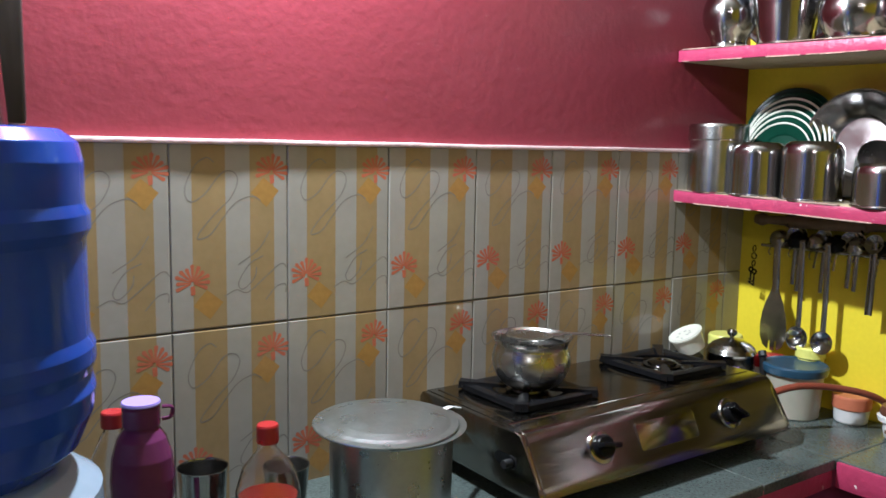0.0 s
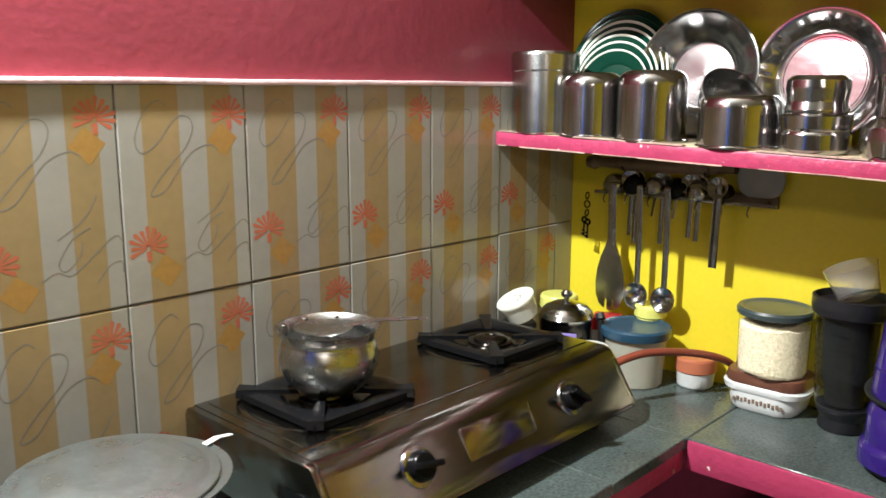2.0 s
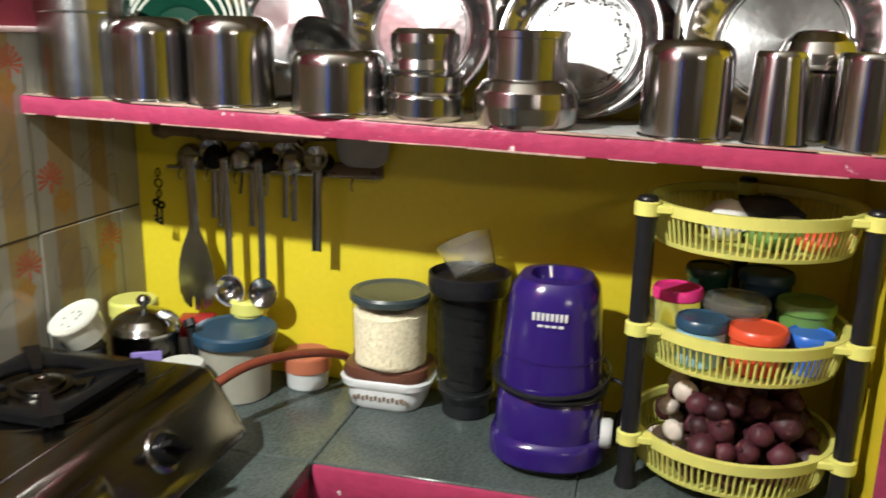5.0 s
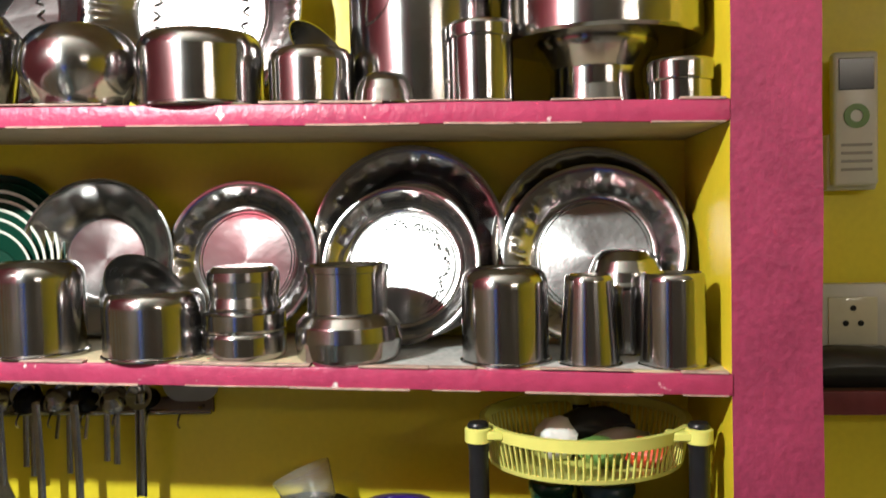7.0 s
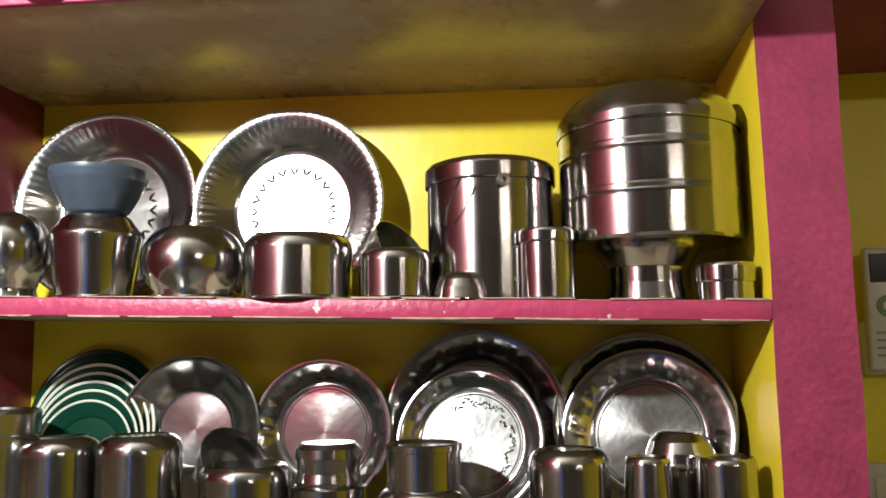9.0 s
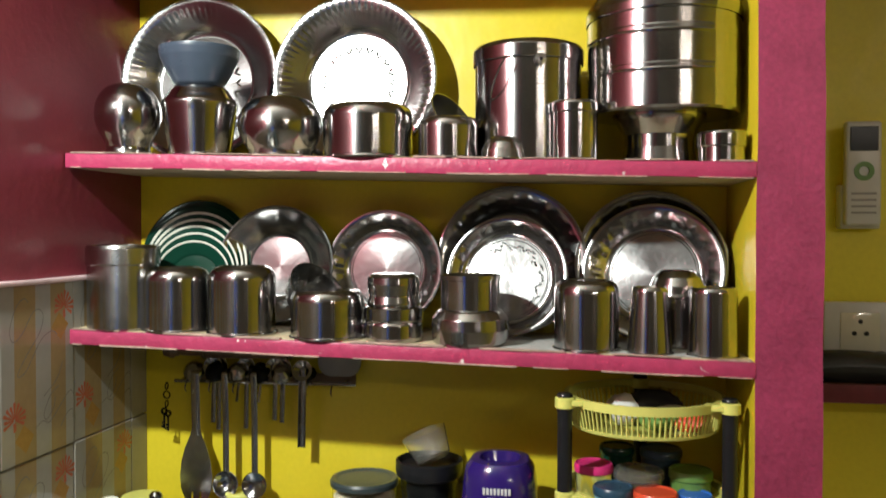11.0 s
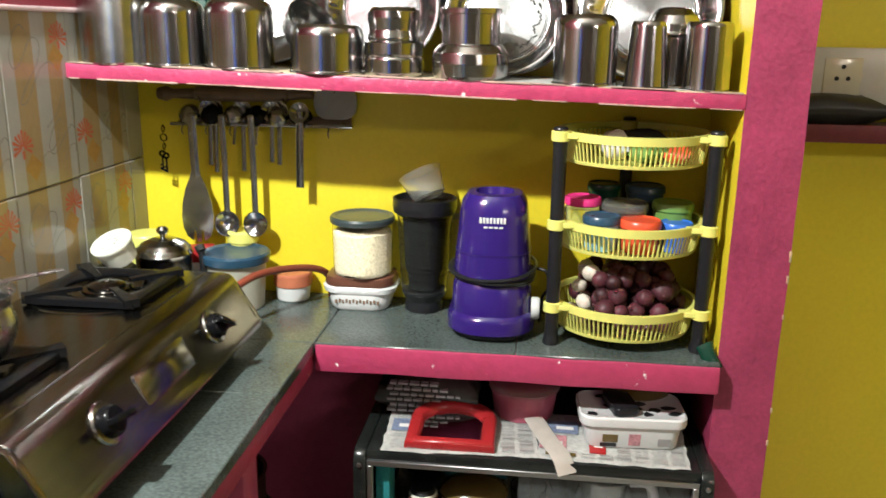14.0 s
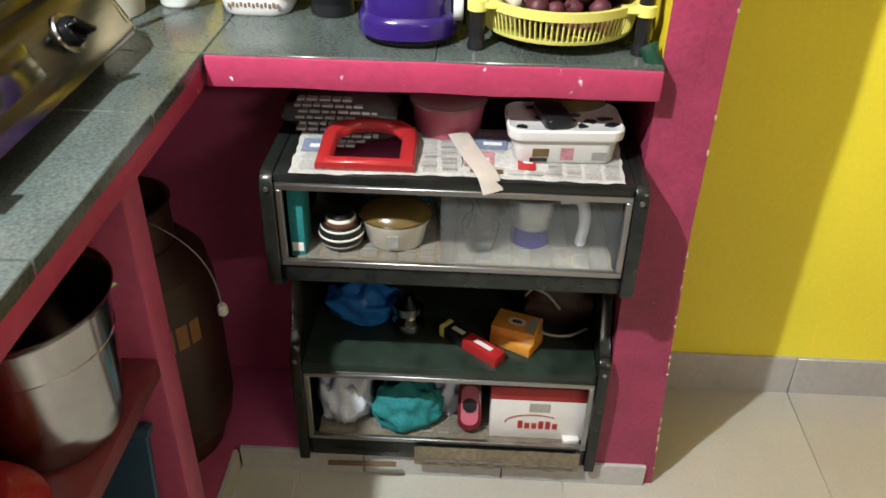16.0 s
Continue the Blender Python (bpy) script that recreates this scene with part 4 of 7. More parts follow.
for k in range(6):
    y = 1.915 - 0.048 * k
    t = thing("kitchen_spoon", "upturned steel spoon head lying on the rail", "spoon", (WX - 0.030, y, 1.306), "hanging spoons")
    part("head", lathe([(0, 0.022), (0.012, 0.019), (0.022, 0.008), (0.024, 0.0), (0.022, 0.0), (0.010, 0.016), (0, 0.019)], 22), IRON if k % 2 else STEEL_DULL, t, "", Matrix.Rotation(radians(-60 + 15 * (k % 3)), 4, "Y"))
    part("stem", pipe([(0.004, 0, 0.002), (0.004, 0, -0.016), (0.0, 0.004, -0.06)], 0.0035, 6, None, 0, 0.5), STEEL_DULL, t)
t = thing("key_bunch", "small bunch of dark keys on a chain", "keys", (WX - 0.05, 1.968, 1.290))
for k in range(3):
    part("link", lathe([(0.0062, -0.0016), (0.0088, 0), (0.0062, 0.0016), (0.0062, -0.0016)], 14), IRON, t, "", Matrix.Translation((0, 0, -0.012 - 0.0185 * k)) @ Matrix.Rotation(radians(90), 4, "Y" if k % 2 else "X"))
for k, (dy, dz) in enumerate(((-0.003, -0.069), (0.004, -0.064))):
    bm = lathe([(0.003, -0.001), (0.0075, -0.001), (0.0075, 0.001), (0.003, 0.001), (0.003, -0.001)], 16)
    box(-0.0016, 0.0016, -0.036, -0.006, -0.001, 0.001, 0, 1, bm)
    box(0.001, 0.006, -0.034, -0.029, -0.001, 0.001, 0, 1, bm)
    box(0.001, 0.005, -0.026, -0.022, -0.001, 0.001, 0, 1, bm)
    part("key", bm, IRON, t, "", Matrix.Translation((-0.003 * k, dy, dz)) @ Matrix.Rotation(radians(90), 4, "Z") @ Matrix.Rotation(radians(90), 4, "X"))

# ---- on the worktop along the yellow wall ----
t = thing("storage_box", "white plastic storage box with a brown lid and printed band", "box", (2.525, 1.545, TOP))
part("body", loft([(rounded(0.100, 0.112, 0.03), 0.0), (rounded(0.108, 0.122, 0.034), 0.004), (rounded(0.112, 0.130, 0.036), 0.020), (rounded(0.110, 0.128, 0.034), 0.034), (rounded(0.116, 0.150, 0.036), 0.038), (rounded(0.116, 0.156, 0.036), 0.048), (rounded(0.112, 0.146, 0.036), 0.051)]), WHITE_PLASTIC, t)
part("lid", loft([(rounded(0.112, 0.144, 0.036), 0.051), (rounded(0.115, 0.148, 0.037), 0.056), (rounded(0.110, 0.140, 0.036), 0.070), (rounded(0.098, 0.126, 0.034), 0.073)]), BROWN, t, "brown plastic lid")
for k in range(13):
    part("motif", box(-0.0572, -0.0552, -0.046 + 0.0073 * k, -0.046 + 0.0073 * k + 0.0048, 0.016 + 0.002 * (k % 2), 0.024 + 0.002 * (k % 2), 0.0004, 1), STRIPE, t, "printed brown motif")
t = thing("rice_container", "clear round container of rice with a slate grey lid", "container", Matrix.Translation((2.511, 1.540, TOP + 0.073)) @ Matrix.Diagonal((1, 1, 1.13, 1)))
part("shell", lathe([(0, 0), (0.054, 0), (0.0615, 0.004), (0.0636, 0.098), (0.0620, 0.098), (0.0599, 0.005), (0, 0.002)], 48), CLEAR, t).visible_shadow = False
part("rice", lathe([(0, 0.003), (0.0562, 0.003), (0.0596, 0.008), (0.0612, 0.080), (0.0477, 0.087), (0.02, 0.084), (0, 0.086)], 48, None, 0, 0.004), RICE, t, "white rice")
part("lid", lathe([(0.0652, 0.097), (0.0673, 0.0985), (0.0678, 0.106), (0.0647, 0.110), (0.0583, 0.110), (0.0551, 0.1075), (0, 0.1075)], 48), SLATE_LID, t, "slate grey lid")
t = thing("blender_jar", "tall smoked plastic blender jar with black lid and base", "blender jar", (2.512, 1.410, TOP))
part("base", lathe([(0, 0), (0.038, 0), (0.040, 0.003), (0.038, 0.022), (0.046, 0.038), (0.046, 0.044), (0, 0.044)], 40), BLACK, t, "black base")
part("jar", lathe([(0.047, 0.043), (0.0485, 0.055), (0.057, 0.215), (0.0555, 0.215), (0.047, 0.056), (0.0455, 0.046)], 48), SMOKED, t, "smoked clear jar").visible_shadow = False
part("core", lathe([(0, 0.046), (0.034, 0.047), (0.032, 0.060), (0.034, 0.076), (0.0395, 0.088), (0.0465, 0.212), (0, 0.212)], 32), DARK_CLEAR, t, "dark inner sieve")
for k in range(5):
    part("mark", lathe([(0.0490 + 0.0014 * k, 0.080 + 0.026 * k), (0.0512 + 0.0014 * k, 0.081 + 0.026 * k), (0.0491 + 0.0014 * k, 0.082 + 0.026 * k)], 40), SMOKED, t, "moulded level ring")
part("lid", lathe([(0.057, 0.205), (0.064, 0.210), (0.066, 0.222), (0.0655, 0.238), (0.061, 0.240), (0.057, 0.228), (0, 0.226)], 48), BLACK, t, "black lid")
part("handle", pipe(curve_points([(0.0, -0.055, 0.20), (-0.004, -0.078, 0.195), (-0.004, -0.080, 0.12), (0.0, -0.050, 0.085)], 6), 0.006, 8), SMOKED, t, "smoked handle")
t = thing("plastic_cup", "frosted measuring cup tipped on the blender lid", "cup", Matrix.Translation((2.505, 1.398, TOP + 0.240)) @ Matrix.Rotation(radians(-28), 4, "X") @ Matrix.Rotation(radians(16), 4, "Y"))
part("body", lathe(shell([(0.030, 0), (0.034, 0.004), (0.043, 0.045), (0.045, 0.056)], 0.0018), 36), FROST, t)

t = thing("mixer_grinder", "purple plastic mixer grinder standing on its motor base", "mixer", Matrix.Translation((2.412, 1.262, TOP)) @ Matrix.Scale(0.985, 4))
part("base", loft([(rounded(0.168, 0.152, 0.0669), 0.010), (rounded(0.190, 0.172, 0.0757), 0.017), (rounded(0.189, 0.171, 0.0752), 0.040), (rounded(0.184, 0.166, 0.0730), 0.047), (rounded(0.172, 0.157, 0.0691), 0.052), (rounded(0.166, 0.153, 0.0673), 0.100), (rounded(0.152, 0.145, 0.0638), 0.112)]), PURPLE, t, "glossy purple motor base")
part("foot_ring", loft([(rounded(0.150, 0.138, 0.0607), 0.0), (rounded(0.160, 0.146, 0.0642), 0.004), (rounded(0.160, 0.146, 0.0642), 0.013)]), BLACK, t, "black foot ring")
part("collar", loft([(rounded(0.150, 0.142, 0.0625), 0.111), (rounded(0.146, 0.140, 0.0616), 0.122)]), PURPLE_DARK, t, "dark seam")
part("hood", loft([(rounded(0.160, 0.152, 0.0669), 0.121), (rounded(0.158, 0.150, 0.0660), 0.140), (rounded(0.140, 0.132, 0.0581), 0.240), (rounded(0.132, 0.124, 0.0546), 0.265), (rounded(0.112, 0.104, 0.0458), 0.279), (rounded(0.080, 0.074, 0.0326), 0.281), (rounded(0.070, 0.064, 0.0282), 0.264), (rounded(0.02, 0.02, 0.0088), 0.262)]), PURPLE, t, "glossy purple hood")
part("seam", loft([(rounded(0.1545, 0.1465, 0.0645), 0.168), (rounded(0.1542, 0.1462, 0.0643), 0.1705)], cap=True), PURPLE_DARK, t)
part("switch_knob", lathe([(0, 0), (0.022, 0), (0.022, 0.012), (0.019, 0.016), (0, 0.016)], 24), WHITE_PLASTIC, t, "white switch knob", Matrix.Translation((-0.032, -0.078, 0.058)) @ Matrix.Rotation(radians(90), 4, "X"))
for k in range(8):
    part("badge_bar", box(-0.0712, -0.0655, -0.025 + 0.0064 * k, -0.025 + 0.0064 * k + 0.0045, 0.231, 0.242, 0.0006, 1), WHITE_PLASTIC, t, "white maker's mark")
for k in range(4):
    part("badge_bar", box(-0.0725, -0.0665, -0.020 + 0.0095 * k, -0.020 + 0.0095 * k + 0.0075, 0.222, 0.2255, 0.0006, 1), WHITE_PLASTIC, t, "white maker's mark")
for k, z in enumerate((0.118, 0.126, 0.133)):
    part("power_cord", pipe([((0.083 + 0.003 * k) * math.cos(a), (0.079 + 0.003 * k) * math.sin(a), z + 0.009 * math.sin(a * 1.0 + k)) for a in [2 * math.pi * q / 40 for q in range(41)]], 0.0034, 8), BLACK, t, "black cord wound round")
part("power_cord", pipe(curve_points([(0.0, -0.082, 0.13), (-0.01, -0.105, 0.125), (0.0, -0.110, 0.09), (0.02, -0.098, 0.06), (0.03, -0.095, 0.01)], 6), 0.0034, 8), BLACK, t, "black cord")

# ---- tiered vegetable rack ----
RX, RY = 2.440, 1.006
rack = thing("vegetable_rack", "three-tier yellow plastic basket rack on black posts", "vegetable rack", (RX, RY, TOP))
for x, y in ((-0.092, 0.140), (-0.096, -0.129), (0.118, 0.0)):
    part("post", lathe([(0, 0), (0.015, 0), (0.016, 0.004), (0.0125, 0.020), (0.0125, 0.372), (0.0135, 0.377), (0.0135, 0.404), (0.011, 0.407), (0, 0.407)], 20), BLACK, rack, "", (x, y, 0))


def oval(a, b, n=64):
    return [(b * math.cos(2 * math.pi * k / n), a * math.sin(2 * math.pi * k / n)) for k in range(n)]


for z in (0.073, 0.230, 0.391):
    tray = part("basket", loft([(oval(0.120, 0.110), -0.052), (oval(0.124, 0.115), -0.049), (oval(0.122, 0.113), -0.047), (oval(0.117, 0.107), -0.0495)]), YEL_RACK, rack, "slatted yellow basket", (-0.016, 0.004, z))
    bm = loft([(oval(0.133, 0.129), -0.006), (oval(0.137, 0.134), -0.008), (oval(0.138, 0.136), 0.007), (oval(0.131, 0.128), 0.007), (oval(0.130, 0.126), -0.004)], cap=False)
    part("rim", bm, YEL_RACK, tray)
    bm = loft([(oval(0.126, 0.117), -0.050), (oval(0.128, 0.119), -0.044), (oval(0.124, 0.115), -0.044)], cap=False)
    part("lower_band", bm, YEL_RACK, tray)
    for k in range(92):
        a = 2 * math.pi * k / 92
        p = Vector((0.130 * math.cos(a), 0.134 * math.sin(a), -0.003))
        q = Vector((0.117 * math.cos(a), 0.126 * math.sin(a), -0.046))
        part("slat", pipe([p, q], 0.0018, 4), YEL_RACK, tray)
    for x, y in ((-0.092, 0.140), (-0.096, -0.129), (0.118, 0.0)):
        part("clip", lathe([(0.0128, -0.010), (0.0168, -0.008), (0.0168, 0.008), (0.0128, 0.010)], 20), YEL_RACK, tray, "round post clip", (x + 0.016, y - 0.004, 0))
        if y:
            s = 1 if y > 0 else -1
            part("arm", box(x + 0.004, x + 0.024, y - 0.036 if s > 0 else y, y if s > 0 else y + 0.036, -0.005, 0.006, 0.002, 1), YEL_RACK, tray)
rng = random.Random(4)


def rack_ball(name, label, cat, grp, r, x, y, z, mat, squash=0.85, tip=True):
    t = thing(name, label, cat, Matrix.Translation((x, y, z)) @ Euler((rng.uniform(-1.2, 1.2), rng.uniform(-1.2, 1.2), rng.uniform(0, 6))).to_matrix().to_4x4(), grp)
    prof = [(0, -r * squash), (r * 0.45, -r * squash * 0.90), (r * 0.85, -r * squash * 0.5), (r, 0), (r * 0.86, r * squash * 0.5), (r * 0.5, r * squash * 0.86), (r * 0.2, r * squash * 1.02), (r * 0.10, r * squash * 1.3), (0, r * squash * 1.32)]
    part("bulb", lathe(prof, 20, None, 0, r * 0.12), mat, t)
    return t


spots = []
for layer in range(4):
    for k in range(420):
        a, q = rng.uniform(0, 2 * math.pi), math.sqrt(rng.uniform(0, 1)) * (0.97 - 0.085 * layer)
        x, y = 0.103 * q * math.cos(a) - 0.016, 0.114 * q * math.sin(a)
        r = rng.uniform(0.0145, 0.022)
        z = 0.073 - 0.046 + r * 0.9 + layer * 0.027
        if all((x - s[0]) ** 2 + (y - s[1]) ** 2 + (z - s[2]) ** 2 > (0.76 * (r + s[3])) ** 2 for s in spots):
            spots.append((x, y, z, r))
for x, y, z, r in spots:
    if y > 0.06 and x < 0.0:
        rack_ball("garlic", "pale papery garlic bulb in the bottom basket", "garlic", "garlic in the rack", r * 0.80, RX + x, RY + y, TOP + z, GARLIC, 0.8)
    else:
        rack_ball("onion", "dark red onion in the bottom basket", "onion", "onions in the rack", r * 1.06, RX + x, RY + y, TOP + z, ONION, 0.9)


def tub(name, label, x, y, z, r, h, body, lid, lid_label):
    t = thing(name, label, "container", (x, y, z), "containers in the rack")
    part("body", lathe([(0, 0), (r * 0.82, 0), (r * 0.86, 0.003), (r * 0.95, h), (0, h)], 32), body, t)
    part("lid", lathe([(r * 0.97, h - 0.004), (r * 1.02, h - 0.002), (r * 1.02, h + 0.008), (r * 0.94, h + 0.012), (r * 0.86, h + 0.0095), (0, h + 0.0095)], 32), lid, t, lid_label)


mz = TOP + 0.230 - 0.047
for a in ((-0.070, 0.058, 0.034, 0.052, SKY, BLUE_LID, "small pale blue tub with a dark blue lid", "dark blue lid"), (-0.078, -0.012, 0.037, 0.048, RED_LID, RED_LID, "small tub with an orange red lid", "orange red lid"),
          (-0.062, -0.078, 0.030, 0.042, BLUE, BLUE, "small tub with a bright blue lid", "bright blue lid"), (-0.012, 0.090, 0.034, 0.074, FROST, HOT_PINK, "tub with a hot pink lid", "hot pink lid"),
          (-0.014, 0.012, 0.044, 0.066, FROST, FROST, "frosted clear tub", "frosted lid"), (-0.006, -0.078, 0.038, 0.068, GREEN, GREEN, "light green tub", "light green lid"),
          (0.066, 0.046, 0.032, 0.088, DARK_GREEN, DARK_GREEN, "dark green tub", "dark green lid"), (0.066, -0.034, 0.038, 0.086, BLUE_LID, BLUE_LID, "dark blue tub", "dark blue lid")):
    tub("plastic_tub", a[6] + " in the basket", RX + a[0], RY + a[1], mz, a[2], a[3], a[4], a[5], a[7])


def packet(name, label, cat, m, w, d, h, mat, seed):
    bm = box(-w / 2, w / 2, -d / 2, d / 2, 0, h, 0, 1)
    bmesh.ops.subdivide_edges(bm, edges=bm.edges[:], cuts=4, use_grid_fill=True)
    for v in bm.verts:
        e = max(abs(v.co.x) / (w / 2), abs(v.co.y) / (d / 2))
        v.co.z = h / 2 + (v.co.z - h / 2) * (1.1 - 0.8 * e ** 3)
        v.co += Vector((noise.noise(v.co * 60 + Vector((seed, 0, 0))), noise.noise(v.co * 60 + Vector((0, seed, 0))), noise.noise(v.co * 60 + Vector((0, 0, seed))))) * min(w, d) * 0.10
    t = thing(name, label, cat, m)
    part("wrap", bm, mat, t, "", None, 60)
    return t


tz = TOP + 0.391 - 0.047
packet("spice_packet", "green and white spice packet in the top basket", "packet", Matrix.Translation((RX - 0.055, RY - 0.015, tz)) @ Matrix.Rotation(0.5, 4, "Z"), 0.07, 0.05, 0.030, GREEN, 1)
packet("spice_packet", "orange spice packet in the top basket", "packet", Matrix.Translation((RX - 0.062, RY - 0.072, tz)) @ Matrix.Rotation(-0.3, 4, "Z"), 0.05, 0.045, 0.032, RED_LID, 2)
packet("spice_packet", "crumpled white packet in the top basket", "packet", Matrix.Translation((RX - 0.030, RY + 0.040, tz)) @ Matrix.Rotation(0.2, 4, "Z"), 0.05, 0.045, 0.052, CARTON, 3)
packet("spice_packet", "white printed packet in the top basket", "packet", Matrix.Translation((RX + 0.01, RY - 0.045, tz)) @ Matrix.Rotation(1.2, 4, "Z"), 0.07, 0.05, 0.026, CARTON, 4)
packet("spice_packet", "dark packet in the top basket", "packet", Matrix.Translation((RX + 0.05, RY - 0.02, tz)), 0.06, 0.09, 0.045, DARK_ITEM, 6)
packet("spice_packet", "green and white packet in the middle basket", "packet", Matrix.Translation((RX - 0.030, RY - 0.104, mz + 0.01)) @ Matrix.Rotation(1.3, 4, "Y"), 0.05, 0.03, 0.02, DARK_GREEN, 7)
packet("foil_wrapper", "dark green foil wrapper beside the rack", "wrapper", Matrix.Translation((2.318, 0.862, TOP)) @ Matrix.Rotation(radians(-65), 4, "Y") @ Matrix.Rotation(0.4, 4, "Z"), 0.05, 0.03, 0.016, DARK_GREEN, 8)


# ---- gas stove on the worktop ----
SX0, SX1 = 1.597, 2.268
stove = thing("gas_stove", "two-burner steel gas stove, greasy, with black pan supports", "gas stove", (0, 0, 0))
sec = [(2.028, 0.948), (2.030, 1.040), (2.022, 1.050), (2.014, 1.0505), (1.768, 1.052), (1.747, 1.052), (1.738, 1.0505), (1.7318, 1.0465), (1.7225, 1.033), (1.688, 0.974), (1.681, 0.966), (1.678, 0.956), (1.686, 0.948)]
bm = bmesh.new()
rings = []
for x in (SX0 + 0.012, SX0 + 0.014, SX1 - 0.014, SX1 - 0.012):
    k = 1.0
    rings.append([bm.verts.new((x, y, z)) for y, z in sec])
for a, b in zip(rings, rings[1:]):
    for k in range(len(sec)):
        bm.faces.new((a[k], a[(k + 1) % len(sec)], b[(k + 1) % len(sec)], b[k]))
bm.faces.new(rings[0][::-1])
bm.faces.new(rings[-1])
part("body", bm, STOVE_STEEL, stove, "brownish greasy steel body", None, 50)
for x0, x1 in ((SX0, SX0 + 0.0125), (SX1 - 0.0125, SX1)):
    bm = bmesh.new()
    a = [bm.verts.new((x0, y, z - 0.001)) for y, z in sec]
    b = [bm.verts.new((x1, y, z - 0.001)) for y, z in sec]
    bm.faces.new(a[::-1])
    bm.faces.new(b)
    for k in range(len(sec)):
        bm.faces.new((a[k], a[(k + 1) % len(sec)], b[(k + 1) % len(sec)], b[k]))
    bmesh.ops.bevel(bm, geom=bm.edges[:], offset=0.002, segments=2, profile=0.5, affect="EDGES")
    part("end_cap", bm, STOVE_STEEL, stove, "dark steel end cap")
part("hose_inlet", lathe([(0, 0), (0.012, 0), (0.012, 0.012), (0.007, 0.014), (0.007, 0.03), (0, 0.03)], 16), BLACK, stove, "black inlet", Matrix.Translation((SX0 + 0.012, 1.752, 0.998)) @ Matrix.Rotation(radians(-90), 4, "Y"))
part("slot", prism(rounded(0.052, 0.020, 0.0095), 0, 0.0012, None, 0, Matrix.Translation((SX0 - 0.0008, 1.768, 0.998)) @ Matrix.Rotation(radians(-90), 4, "Z") @ Matrix.Rotation(radians(90), 4, "X")), IRON, stove, "dark oval slot in the end")
part("bead", pipe([(SX0 + 0.014, 1.779, 1.0508), (SX1 - 0.014, 1.779, 1.0508)], 0.0026, 8), STOVE_STEEL, stove, "pressed line along the top")
part("bead", pipe([(SX0 + 0.030, 1.785, 1.0506), (SX0 + 0.030, 2.010, 1.0500)], 0.0022, 8), STOVE_STEEL, stove, "pressed line along the top")
for x in (SX0 + 0.06, SX1 - 0.06):
    for y in (1.735, 1.99):
        part("foot", lathe([(0, 0), (0.017, 0), (0.019, 0.004), (0.015, 0.046), (0, 0.046)], 18), BLACK, stove, "black rubber foot", (x, y, TOP))
slope = math.atan2(0.034, 0.068)
face = Matrix.Translation((0, 1.7080, 1.006)) @ Matrix.Rotation(radians(90) - slope, 4, "X")
part("name_panel", prism(rounded(0.155, 0.050, 0.006), 0, 0.003, None, 0, Matrix.Translation((1.925, 0, 0)) @ face, 0.001), STOVE_STEEL, stove, "brushed centre panel")
for x in (1.755, 2.104):
    ring = part("knob_ring", lathe([(0.018, 0), (0.028, 0), (0.030, 0.002), (0.028, 0.005), (0.020, 0.006), (0.018, 0.004)], 32), STEEL_PLATE, stove, "bright ring round the knob", Matrix.Translation((x, 0, 0)) @ face)
    bm = lathe([(0, 0), (0.021, 0), (0.022, 0.004), (0.020, 0.016), (0.017, 0.019), (0, 0.019)], 28)
    box(-0.0045, 0.0045, -0.021, 0.021, 0.016, 0.034, 0.002, 2, bm)
    part("knob", bm, IRON, ring, "black plastic knob", Matrix.Rotation(radians(55 if x > 2 else 80), 4, "Z"))
